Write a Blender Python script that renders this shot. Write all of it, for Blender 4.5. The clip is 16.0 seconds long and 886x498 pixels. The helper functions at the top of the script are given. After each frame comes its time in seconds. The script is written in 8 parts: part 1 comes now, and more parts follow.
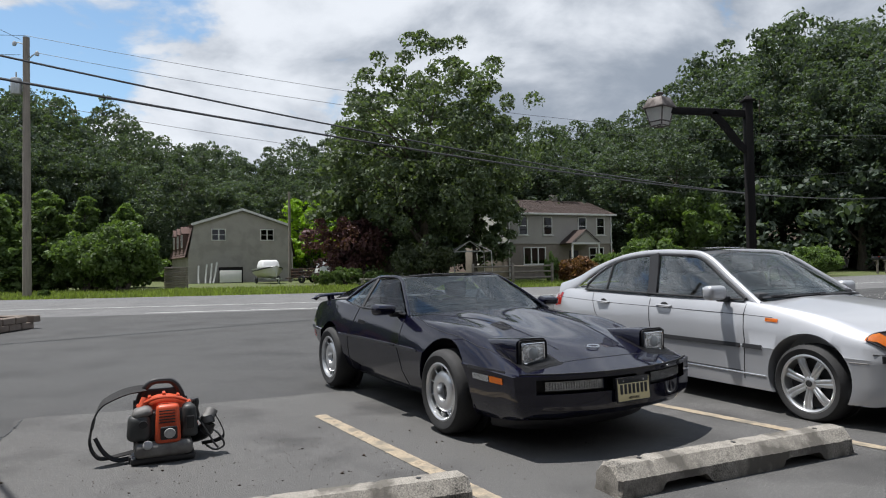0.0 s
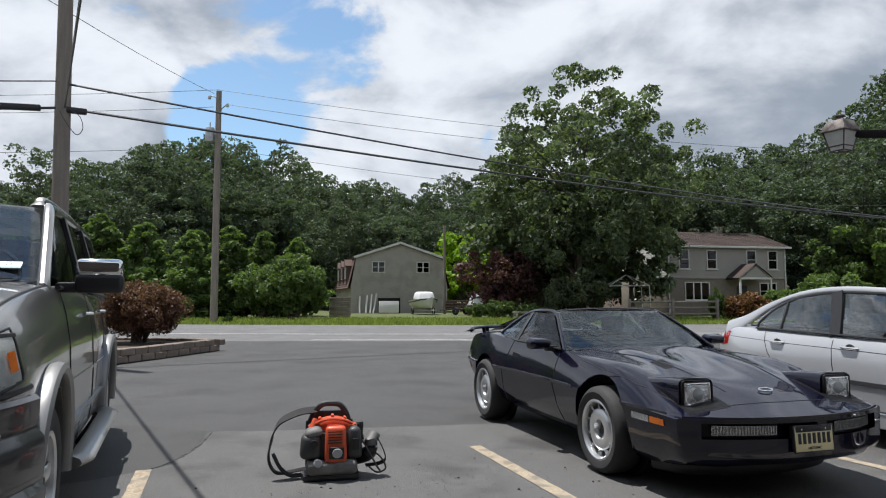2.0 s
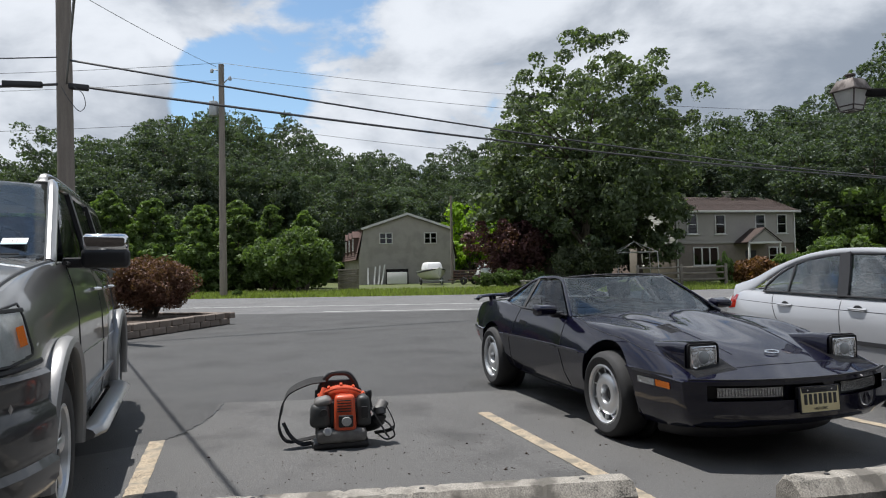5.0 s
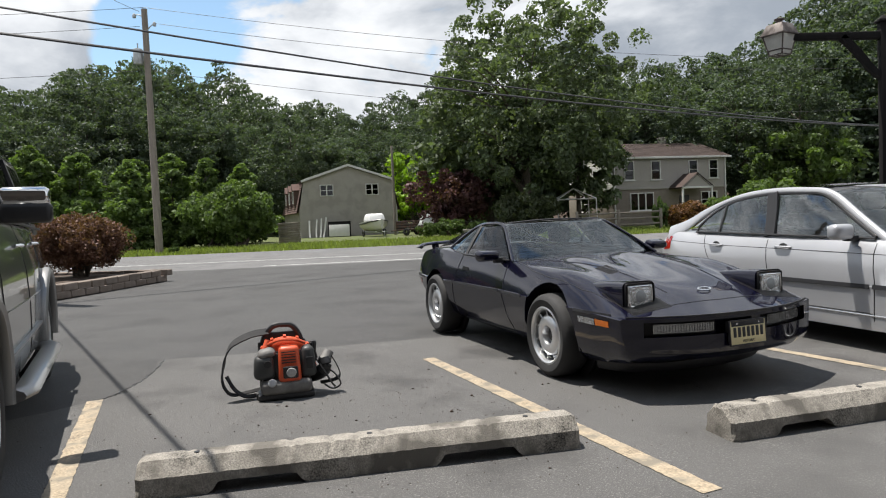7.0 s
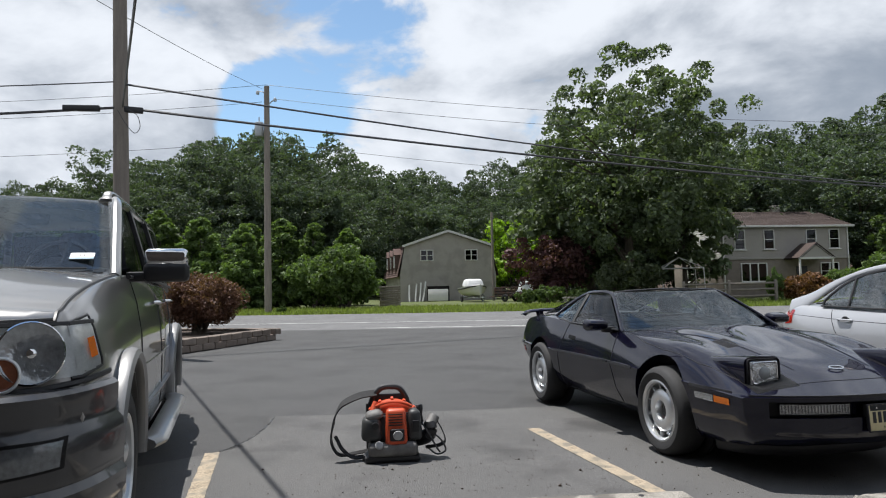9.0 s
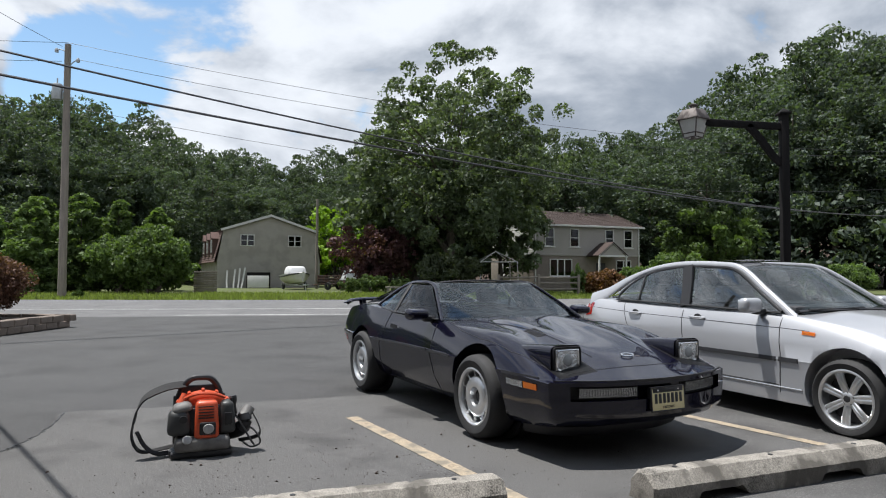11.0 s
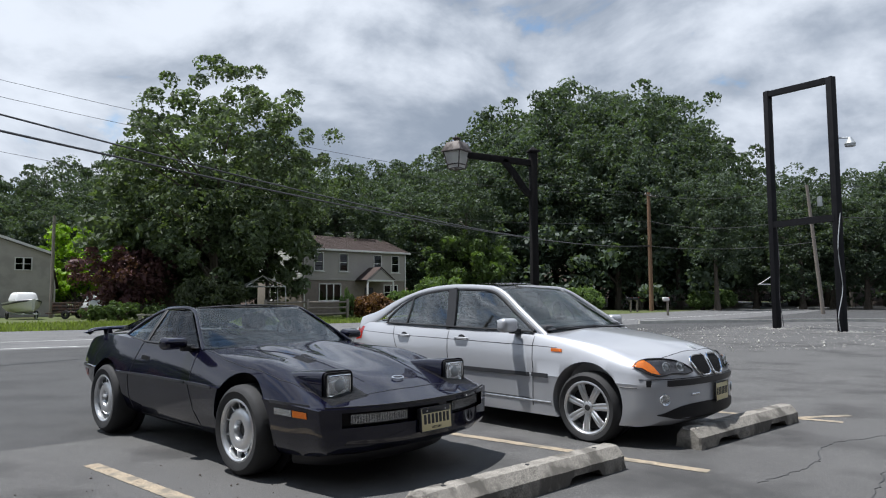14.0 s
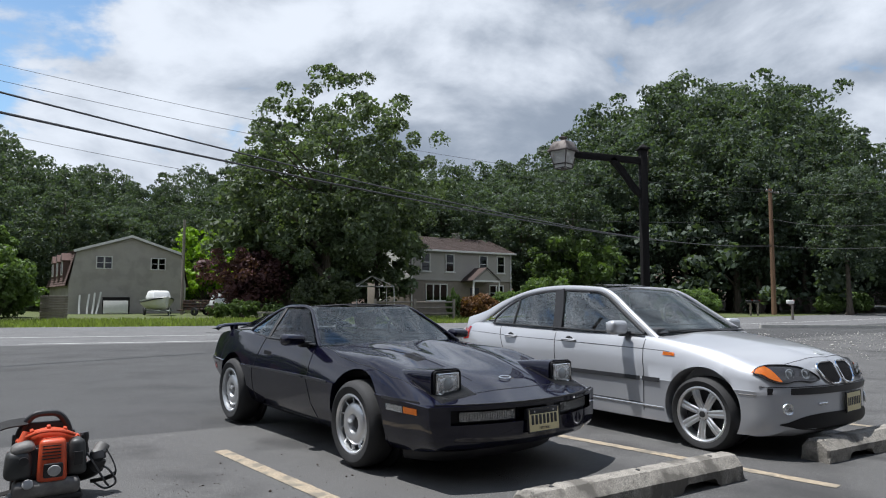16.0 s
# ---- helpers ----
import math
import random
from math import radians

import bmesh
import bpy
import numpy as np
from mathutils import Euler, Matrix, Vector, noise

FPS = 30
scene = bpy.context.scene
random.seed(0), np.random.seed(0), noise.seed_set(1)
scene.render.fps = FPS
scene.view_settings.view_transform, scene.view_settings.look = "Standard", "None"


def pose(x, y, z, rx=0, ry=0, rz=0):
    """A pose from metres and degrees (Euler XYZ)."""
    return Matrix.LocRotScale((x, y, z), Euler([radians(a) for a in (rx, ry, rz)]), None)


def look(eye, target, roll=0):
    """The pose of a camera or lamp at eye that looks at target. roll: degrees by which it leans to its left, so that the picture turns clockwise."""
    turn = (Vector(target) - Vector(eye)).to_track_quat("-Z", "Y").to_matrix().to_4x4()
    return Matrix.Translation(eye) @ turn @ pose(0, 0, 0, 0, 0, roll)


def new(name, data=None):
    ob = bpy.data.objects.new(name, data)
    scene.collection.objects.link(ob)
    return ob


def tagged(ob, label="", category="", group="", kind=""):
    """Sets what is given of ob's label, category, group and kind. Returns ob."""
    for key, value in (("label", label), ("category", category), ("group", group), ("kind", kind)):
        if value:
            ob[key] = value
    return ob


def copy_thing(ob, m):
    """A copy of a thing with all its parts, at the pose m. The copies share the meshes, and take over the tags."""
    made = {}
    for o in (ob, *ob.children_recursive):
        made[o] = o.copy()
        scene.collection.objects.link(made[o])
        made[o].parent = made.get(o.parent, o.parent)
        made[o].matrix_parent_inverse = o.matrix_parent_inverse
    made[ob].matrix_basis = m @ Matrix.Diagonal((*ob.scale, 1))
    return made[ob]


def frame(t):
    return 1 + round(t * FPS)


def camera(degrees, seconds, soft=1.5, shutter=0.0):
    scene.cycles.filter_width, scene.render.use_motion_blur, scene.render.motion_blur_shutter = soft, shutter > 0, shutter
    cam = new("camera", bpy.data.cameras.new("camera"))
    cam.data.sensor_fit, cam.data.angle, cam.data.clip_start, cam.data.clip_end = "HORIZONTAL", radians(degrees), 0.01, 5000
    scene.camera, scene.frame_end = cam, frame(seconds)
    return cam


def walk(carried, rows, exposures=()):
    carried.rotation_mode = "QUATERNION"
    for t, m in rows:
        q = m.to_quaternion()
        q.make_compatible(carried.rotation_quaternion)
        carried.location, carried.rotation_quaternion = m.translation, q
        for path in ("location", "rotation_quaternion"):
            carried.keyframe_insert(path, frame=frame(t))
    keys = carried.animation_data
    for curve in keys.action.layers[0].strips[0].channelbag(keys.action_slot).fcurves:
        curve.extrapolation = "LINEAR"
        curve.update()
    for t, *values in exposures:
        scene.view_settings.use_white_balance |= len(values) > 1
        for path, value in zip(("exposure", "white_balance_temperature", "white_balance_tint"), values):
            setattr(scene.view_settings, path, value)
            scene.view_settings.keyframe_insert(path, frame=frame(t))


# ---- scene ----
cam = camera(66.90, 16.0, soft=1.1)
# seconds, eye, yaw, pitch, roll
PATH = [
    (0.0, 0.050, 0.023, 1.310, -0.00, 1.30, -1.00),
    (0.5, 0.046, 0.033, 1.320, 0.68, 0.57, -1.21),
    (1.0, 0.026, 0.000, 1.321, 4.58, 2.15, -1.59),
    (1.5, 0.020, -0.041, 1.335, 9.94, 3.06, -0.61),
    (2.0, 0.033, -0.055, 1.313, 12.95, 4.24, -0.09),
    (2.5, 0.039, -0.088, 1.311, 16.42, 3.72, -0.08),
    (3.0, 0.036, -0.046, 1.302, 12.56, 2.20, -0.98),
    (3.5, 0.035, -0.054, 1.311, 13.56, 1.72, -1.04),
    (4.0, 0.033, -0.050, 1.304, 13.30, 2.05, -0.91),
    (4.2, 0.038, -0.040, 1.316, 13.27, 1.66, -0.97),
    (6.3, 0.058, -0.066, 1.267, 16.33, 2.11, -2.83),
    (6.5, 0.025, -0.091, 1.303, 16.89, -0.70, -3.55),
    (7.0, 0.053, -0.011, 1.272, 8.89, -2.64, -2.53),
    (7.5, 0.001, 0.036, 1.287, 8.66, -2.67, -0.47),
    (8.0, 0.001, -0.031, 1.270, 17.23, 2.42, -1.18),
    (8.2, -0.013, -0.068, 1.277, 19.67, 4.06, -1.71),
    (10.3, -0.022, -0.063, 1.271, 6.45, 1.64, -0.28),
    (10.5, -0.020, -0.024, 1.266, 4.82, 2.27, -0.26),
    (11.0, -0.031, -0.029, 1.273, 2.13, 2.17, 0.23),
    (11.5, -0.021, 0.024, 1.268, -2.02, 0.99, 0.67),
    (12.0, -0.037, 0.065, 1.261, -8.08, 2.92, 0.51),
    (12.5, -0.042, 0.084, 1.266, -12.24, 2.99, -0.55),
    (13.0, -0.036, 0.085, 1.260, -17.82, 3.41, -0.08),
    (13.5, -0.041, 0.089, 1.259, -17.64, 3.85, -0.12),
    (14.0, -0.039, 0.082, 1.264, -17.44, 4.26, -0.32),
    (14.5, -0.041, 0.082, 1.256, -16.56, 3.94, 0.04),
    (15.0, -0.048, 0.071, 1.257, -14.17, 3.73, -0.19),
    (15.5, -0.042, 0.052, 1.263, -12.15, 4.64, -0.09),
    (16.0, -0.062, 0.032, 1.264, -8.42, 4.32, 0.18),
]
walk(cam, [(t, pose(x, y, z, 0, 0, yaw) @ pose(0, 0, 0, 90 + pitch) @ pose(0, 0, 0, 0, 0, roll)) for t, x, y, z, yaw, pitch, roll in PATH],
     exposures=[(0.0, 0.21, 6500, 10), (0.5, 0.31, 6500, 10), (1.0, 0.37, 6500, 10), (2.0, 0.25, 6500, 10), (3.0, 0.19, 6500, 10), (4.2, 0.20, 6500, 10), (6.3, 0.20, 6500, 10), (7.0, 0.47, 6850, 10), (7.5, 0.54, 6800, 10), (8.2, 0.24, 6500, 10), (10.3, 0.34, 6500, 10), (12.0, 0.28, 6400, 10), (13.0, 0.24, 6250, 10), (16.0, 0.22, 6250, 10)])

# ---- world and sun ----
SUN_EL, SUN_AZ = 73.0, 289.0          # degrees; azimuth clockwise from +y
wd = bpy.data.worlds.new("sky")
scene.world = wd
wd.use_nodes = True
wn, wl = wd.node_tree.nodes, wd.node_tree.links
wn.clear()


def wnode(kind, **vals):
    n = wn.new(kind)
    for k, v in vals.items():
        n.inputs[k].default_value = v
    return n


def wmath(op, a, b=None):
    n = wn.new("ShaderNodeMath")
    n.operation = op
    n.use_clamp = False
    for i, v in enumerate((a, b)):
        if v is None:
            continue
        if isinstance(v, (int, float)):
            n.inputs[i].default_value = v
        else:
            wl.new(v, n.inputs[i])
    return n.outputs[0]


def wramp(fac, lo, hi):
    n = wn.new("ShaderNodeMapRange")
    n.interpolation_type = "SMOOTHSTEP"
    wl.new(fac, n.inputs["Value"])
    n.inputs["From Min"].default_value, n.inputs["From Max"].default_value = lo, hi
    return n.outputs[0]


sky = wn.new("ShaderNodeTexSky")
sky.sky_type, sky.sun_disc = "NISHITA", False
sky.sun_elevation, sky.sun_rotation = radians(SUN_EL), radians(SUN_AZ)
sky.dust_density, sky.ozone_density = 0.2, 2.5
tc = wn.new("ShaderNodeTexCoord")
sep = wn.new("ShaderNodeSeparateXYZ")
wl.new(tc.outputs["Generated"], sep.inputs[0])
dirn = wn.new("ShaderNodeMapping")
dirn.inputs["Scale"].default_value = (1.0, 1.0, 1.75)
wl.new(tc.outputs["Generated"], dirn.inputs["Vector"])
big = wnode("ShaderNodeTexNoise", Scale=4.4, Detail=12.0, Roughness=0.57, Distortion=0.25)
wl.new(dirn.outputs[0], big.inputs["Vector"])


def wshift(vec, by):
    n = wn.new("ShaderNodeVectorMath")
    n.inputs[1].default_value = by
    wl.new(vec, n.inputs[0])
    return n.outputs[0]


# the same cloud a little higher up: the difference shows which flanks face the light
above = wnode("ShaderNodeTexNoise", Scale=4.4, Detail=6.0, Roughness=0.52, Distortion=0.25)
wl.new(wshift(dirn.outputs[0], (-0.035, 0.0, 0.085)), above.inputs["Vector"])
soft_n = wnode("ShaderNodeTexNoise", Scale=2.1, Detail=7.0, Roughness=0.50, Distortion=0.4)
wl.new(wshift(dirn.outputs[0], (7.3, 2.1, 0.4)), soft_n.inputs["Vector"])


def toward(yaw, up, near, far_):
    """1 near a direction of the sky, falling to 0; the clear gap between the clouds."""
    d = wn.new("ShaderNodeVectorMath")
    d.operation = "DOT_PRODUCT"
    a, b = radians(yaw), radians(up)
    d.inputs[1].default_value = (-math.sin(a) * math.cos(b), math.cos(a) * math.cos(b), math.sin(b))
    nrm = wn.new("ShaderNodeVectorMath")
    nrm.operation = "NORMALIZE"
    wl.new(tc.outputs["Generated"], nrm.inputs[0])
    wl.new(nrm.outputs[0], d.inputs[0])
    return wramp(d.outputs["Value"], math.cos(radians(far_)), math.cos(radians(near)))


gap = wmath("MAXIMUM", wmath("MAXIMUM", toward(26, 19.5, 0.5, 9), toward(31.5, 14.5, 0.2, 6)), wmath("MULTIPLY", toward(0, 90, 12, 46), 1.2))
thick = wmath("SUBTRACT", wmath("ADD", wmath("MULTIPLY", big.outputs["Fac"], 2.4), -0.35), wmath("MULTIPLY", gap, 0.56))
cover = wramp(thick, 0.34, 0.60)
lit = wmath("SUBTRACT", wmath("MULTIPLY", toward(18, 14, 6, 34), 0.055), wmath("MULTIPLY", toward(4, 22, 4, 22), 0.04))
relief = wmath("MULTIPLY", wmath("SUBTRACT", big.outputs["Fac"], above.outputs["Fac"]), 1.15)
shade = wramp(wmath("ADD", wmath("ADD", soft_n.outputs["Fac"], lit), relief), 0.20, 0.82)
white = wn.new("ShaderNodeMix")
white.data_type = "RGBA"
white.inputs["A"].default_value = (3.4, 3.95, 4.8, 1)
white.inputs["B"].default_value = (9.1, 9.6, 10.35, 1)
wl.new(shade, white.inputs["Factor"])
deep = wn.new("ShaderNodeMix")
deep.data_type, deep.blend_type = "RGBA", "MULTIPLY"
deep.inputs["Factor"].default_value = 1.0
deep.inputs["B"].default_value = (1.75, 1.80, 1.68, 1)
wl.new(sky.outputs[0], deep.inputs["A"])
both = wn.new("ShaderNodeMix")
both.data_type = "RGBA"
wl.new(cover, both.inputs["Factor"])
wl.new(deep.outputs["Result"], both.inputs["A"])
wl.new(white.outputs["Result"], both.inputs["B"])
bg = wnode("ShaderNodeBackground", Strength=0.08)
wl.new(both.outputs["Result"], bg.inputs["Color"])
out = wn.new("ShaderNodeOutputWorld")
wl.new(bg.outputs[0], out.inputs["Surface"])

sun = new("sun", bpy.data.lights.new("sun", "SUN"))
sun.data.energy, sun.data.angle, sun.data.color = 5.0, radians(0.55), (1.0, 0.975, 0.94)
az, el = radians(SUN_AZ), radians(SUN_EL)
SUN_DIR = Vector((math.sin(az) * math.cos(el), math.cos(az) * math.cos(el), math.sin(el)))
sun.matrix_world = look(SUN_DIR * 200, (0, 0, 0))
scene.view_settings.exposure = 0.0

# ---- materials ----


def mat(name, color, rough=0.6, metal=0.0, var=0.12, scale=8.0, fine=60.0, bump=0.15, bump_scale=80.0, depth=0.004,
        coat=0.0, island=0.0, per_object=0.0, dark=None, spec=None, stretch=None):
    """A surface with variation at two scales, fine relief, and chance tints for loose pieces."""
    m = bpy.data.materials.new(name)
    m.use_nodes = True
    nt = m.node_tree
    n, l = nt.nodes, nt.links
    b = n["Principled BSDF"]
    b.inputs["Metallic"].default_value = metal
    b.inputs["Coat Weight"].default_value = coat
    b.inputs["Coat Roughness"].default_value = 0.03
    if spec is not None:
        b.inputs["Specular IOR Level"].default_value = spec
    co = n.new("ShaderNodeTexCoord")
    vec = co.outputs["Object"]
    if stretch:
        mp = n.new("ShaderNodeMapping")
        mp.inputs["Scale"].default_value = stretch
        l.new(vec, mp.inputs["Vector"])
        vec = mp.outputs[0]
    n1 = n.new("ShaderNodeTexNoise")
    n1.inputs["Scale"].default_value, n1.inputs["Detail"].default_value = scale, 5.0
    n2 = n.new("ShaderNodeTexNoise")
    n2.inputs["Scale"].default_value, n2.inputs["Detail"].default_value = fine, 3.0
    for q in (n1, n2):
        l.new(vec, q.inputs["Vector"])

    def calc(op, a, c):
        q = n.new("ShaderNodeMath")
        q.operation = op
        for i, v in enumerate((a, c)):
            if isinstance(v, (int, float)):
                q.inputs[i].default_value = v
            else:
                l.new(v, q.inputs[i])
        return q.outputs[0]

    s = calc("ADD", calc("MULTIPLY", n1.outputs["Fac"], 0.6), calc("MULTIPLY", n2.outputs["Fac"], 0.4))
    s = calc("MULTIPLY", calc("SUBTRACT", s, 0.5), 6 * var)
    if island:
        geo = n.new("ShaderNodeNewGeometry")
        s = calc("ADD", s, calc("MULTIPLY", calc("SUBTRACT", geo.outputs["Random Per Island"], 0.5), 2 * island))
    if per_object:
        oi = n.new("ShaderNodeObjectInfo")
        s = calc("ADD", s, calc("MULTIPLY", calc("SUBTRACT", oi.outputs["Random"], 0.5), 2 * per_object))
    hsv = n.new("ShaderNodeHueSaturation")
    l.new(calc("ADD", s, 1.0), hsv.inputs["Value"])
    hsv.inputs["Color"].default_value = (*color, 1)
    col = hsv.outputs[0]
    if dark:
        mix = n.new("ShaderNodeMix")
        mix.data_type = "RGBA"
        mr = n.new("ShaderNodeMapRange")
        l.new(n1.outputs["Fac"], mr.inputs["Value"])
        mr.inputs["From Min"].default_value, mr.inputs["From Max"].default_value = 0.44, 0.60
        l.new(mr.outputs[0], mix.inputs["Factor"])
        l.new(col, mix.inputs["A"])
        mix.inputs["B"].default_value = (*dark, 1)
        col = mix.outputs["Result"]
    l.new(col, b.inputs["Base Color"])
    l.new(calc("ADD", calc("MULTIPLY", calc("SUBTRACT", n2.outputs["Fac"], 0.5), 0.25 * rough), rough), b.inputs["Roughness"])
    if bump:
        bp = n.new("ShaderNodeBump")
        n3 = n.new("ShaderNodeTexNoise")
        n3.inputs["Scale"].default_value, n3.inputs["Detail"].default_value = bump_scale, 4.0
        l.new(vec, n3.inputs["Vector"])
        bp.inputs["Strength"].default_value, bp.inputs["Distance"].default_value = bump, depth
        l.new(n3.outputs["Fac"], bp.inputs["Height"])
        l.new(bp.outputs[0], b.inputs["Normal"])
    return m


def leaf_mat(name, color, back=0.35, tint=0.3):
    """Leaves: matt, a little light passes through, each clump its own tint."""
    m = mat(name, color, 0.55, var=0.2, scale=0.35, fine=3.0, bump=0.0, island=tint, per_object=0.16, spec=0.25)
    n, l = m.node_tree.nodes, m.node_tree.links
    tr = n.new("ShaderNodeBsdfTranslucent")
    b = n["Principled BSDF"]
    src = b.inputs["Base Color"].links[0].from_socket
    warm = n.new("ShaderNodeMix")
    warm.data_type, warm.blend_type = "RGBA", "MULTIPLY"
    warm.inputs["Factor"].default_value = 1.0
    warm.inputs["B"].default_value = (1.3, 1.5, 0.5, 1)
    l.new(src, warm.inputs["A"])
    l.new(warm.outputs["Result"], tr.inputs["Color"])
    ms = n.new("ShaderNodeMixShader")
    ms.inputs[0].default_value = back
    l.new(b.outputs[0], ms.inputs[1])
    l.new(tr.outputs[0], ms.inputs[2])
    l.new(ms.outputs[0], n["Material Output"].inputs["Surface"])
    return m


def glass_mat(name, tint, base=0.06):
    """A thin pane: tinted see-through glass with a mirror-like gloss that grows at grazing angles."""
    m = bpy.data.materials.new(name)
    m.use_nodes = True
    n, l = m.node_tree.nodes, m.node_tree.links
    n.remove(n["Principled BSDF"])
    tr = n.new("ShaderNodeBsdfTransparent")
    tr.inputs["Color"].default_value = (*tint, 1)
    gl = n.new("ShaderNodeBsdfGlossy")
    gl.inputs["Roughness"].default_value = 0.02
    lw = n.new("ShaderNodeLayerWeight")
    lw.inputs["Blend"].default_value = 0.5
    pw = n.new("ShaderNodeMath")
    pw.operation = "POWER"
    pw.inputs[1].default_value = 4.0
    l.new(lw.outputs["Facing"], pw.inputs[0])
    fr = n.new("ShaderNodeMapRange")
    fr.inputs["To Min"].default_value, fr.inputs["To Max"].default_value = base, 1.0
    l.new(pw.outputs[0], fr.inputs["Value"])
    ms = n.new("ShaderNodeMixShader")
    l.new(fr.outputs[0], ms.inputs[0])
    l.new(tr.outputs[0], ms.inputs[1])
    l.new(gl.outputs[0], ms.inputs[2])
    l.new(ms.outputs[0], n["Material Output"].inputs["Surface"])
    return m


def asphalt(name, binder, grit, share, stain):
    """Stone chips in binder: two sizes of chip, wide stains, tar blotches."""
    m = mat(name, binder, 0.84, var=0.25, scale=0.8, fine=35.0, bump=0.0)
    n, l = m.node_tree.nodes, m.node_tree.links
    b = n["Principled BSDF"]
    src = b.inputs["Base Color"].links[0].from_socket
    co = n["Texture Coordinate"]
    hgt = None
    for sc, lo, hi, amt in ((95.0, 0.60, 0.65, share), (210.0, 0.57, 0.63, share * 0.8), (1.1, 0.50, 0.66, stain), (0.33, 0.48, 0.62, stain * 0.8)):
        t = n.new("ShaderNodeTexNoise")
        t.inputs["Scale"].default_value, t.inputs["Detail"].default_value = sc, 2.0 if sc > 10 else 6.0
        l.new(co.outputs["Object"], t.inputs["Vector"])
        mr = n.new("ShaderNodeMapRange")
        l.new(t.outputs["Fac"], mr.inputs["Value"])
        mr.inputs["From Min"].default_value, mr.inputs["From Max"].default_value = lo, hi
        mr.inputs["To Max"].default_value = amt
        mx = n.new("ShaderNodeMix")
        mx.data_type = "RGBA"
        l.new(mr.outputs[0], mx.inputs["Factor"])
        l.new(src, mx.inputs["A"])
        mx.inputs["B"].default_value = (*(grit if sc > 10 else [c * 0.55 for c in binder] if sc > 1 else [c * 1.35 for c in binder]), 1)
        src = mx.outputs["Result"]
        if hgt is None:
            hgt = t.outputs["Fac"]
    l.new(src, b.inputs["Base Color"])
    bp = n.new("ShaderNodeBump")
    bp.inputs["Strength"].default_value, bp.inputs["Distance"].default_value = 0.7, 0.008
    l.new(hgt, bp.inputs["Height"])
    l.new(bp.outputs[0], b.inputs["Normal"])
    return m


ASPHALT_OLD = asphalt("old_asphalt", (0.072, 0.0705, 0.069), (0.31, 0.30, 0.29), 0.5, 0.9)
ASPHALT_NEW = asphalt("fresh_asphalt", (0.043, 0.0425, 0.0425), (0.15, 0.15, 0.15), 0.5, 0.55)
ASPHALT_ROAD = asphalt("road_asphalt", (0.108, 0.107, 0.107), (0.26, 0.26, 0.26), 0.5, 0.4)
GRASS = mat("lawn_soil", (0.085, 0.115, 0.028), 0.9, var=0.35, scale=0.6, fine=14.0, bump=0.6, bump_scale=30.0, depth=0.05, dark=(0.08, 0.085, 0.03))
BLADES = leaf_mat("grass_blades", (0.20, 0.245, 0.065), 0.3, 0.35)
PAINT_YELLOW = mat("worn_yellow_paint", (0.40, 0.325, 0.23), 0.8, var=0.6, scale=6.0, fine=70.0, bump=0.3, bump_scale=300.0, dark=(0.2, 0.175, 0.135))
PAINT_WHITE = mat("road_paint", (0.55, 0.55, 0.53), 0.75, var=0.25, scale=2.0, fine=60.0, bump=0.2)
CONCRETE = mat("weathered_concrete", (0.35, 0.325, 0.285), 0.92, var=0.8, scale=5.0, fine=130.0, bump=0.8, bump_scale=170.0, depth=0.005, dark=(0.125, 0.115, 0.10))
CONCRETE_EDGE = mat("kerb_concrete", (0.40, 0.39, 0.36), 0.9, var=0.2, scale=3.0, fine=60.0)
STONE = mat("planter_stone", (0.19, 0.155, 0.13), 0.9, var=0.25, scale=3.0, fine=50.0, bump=0.6, bump_scale=40.0, depth=0.008, per_object=0.14)
SOIL = mat("bark_mulch", (0.07, 0.05, 0.038), 0.95, var=0.4, scale=12.0, fine=60.0, bump=1.0, bump_scale=40.0, depth=0.03)
NAVY = mat("midnight_blue_paint", (0.0030, 0.0030, 0.0125), 0.35, metal=0.0, var=0.1, scale=3.0, fine=600.0, bump=0.0, coat=1.0, spec=0.05)
SILVER = mat("silver_paint", (0.42, 0.43, 0.455), 0.35, metal=0.25, var=0.04, scale=2.0, fine=900.0, bump=0.0, coat=1.0)
GREIGE = mat("grey_beige_paint", (0.27, 0.264, 0.256), 0.30, metal=0.72, var=0.06, scale=2.0, fine=900.0, bump=0.0, coat=1.0)
BUMPER_G = mat("dark_grey_bumper_paint", (0.055, 0.055, 0.057), 0.32, metal=0.4, var=0.1, scale=3.0, fine=200.0, bump=0.0, coat=0.7)
CLAD = mat("grey_trim", (0.25, 0.248, 0.245), 0.42, metal=0.5, var=0.06, scale=4.0, fine=200.0, bump=0.03, coat=0.3)
RUBBER = mat("tyre_rubber", (0.022, 0.022, 0.023), 0.75, var=0.2, scale=12.0, fine=90.0, bump=0.3, bump_scale=70.0)
TRIM = mat("black_trim", (0.016, 0.016, 0.018), 0.45, var=0.2, scale=10.0, fine=90.0, bump=0.1)
DARK = mat("dark_interior", (0.035, 0.036, 0.04), 0.7, var=0.2, scale=6.0, fine=60.0, bump=0.2)
SEAT = mat("grey_upholstery", (0.09, 0.092, 0.1), 0.75, var=0.15, scale=8.0, fine=90.0, bump=0.3)
ALLOY = mat("alloy_wheel", (0.66, 0.67, 0.68), 0.33, metal=0.85, var=0.06, scale=9.0, fine=120.0, bump=0.05)
ALLOY_DARK = mat("dark_metal", (0.05, 0.05, 0.052), 0.5, metal=0.5, var=0.2, scale=9.0, fine=90.0, bump=0.1)
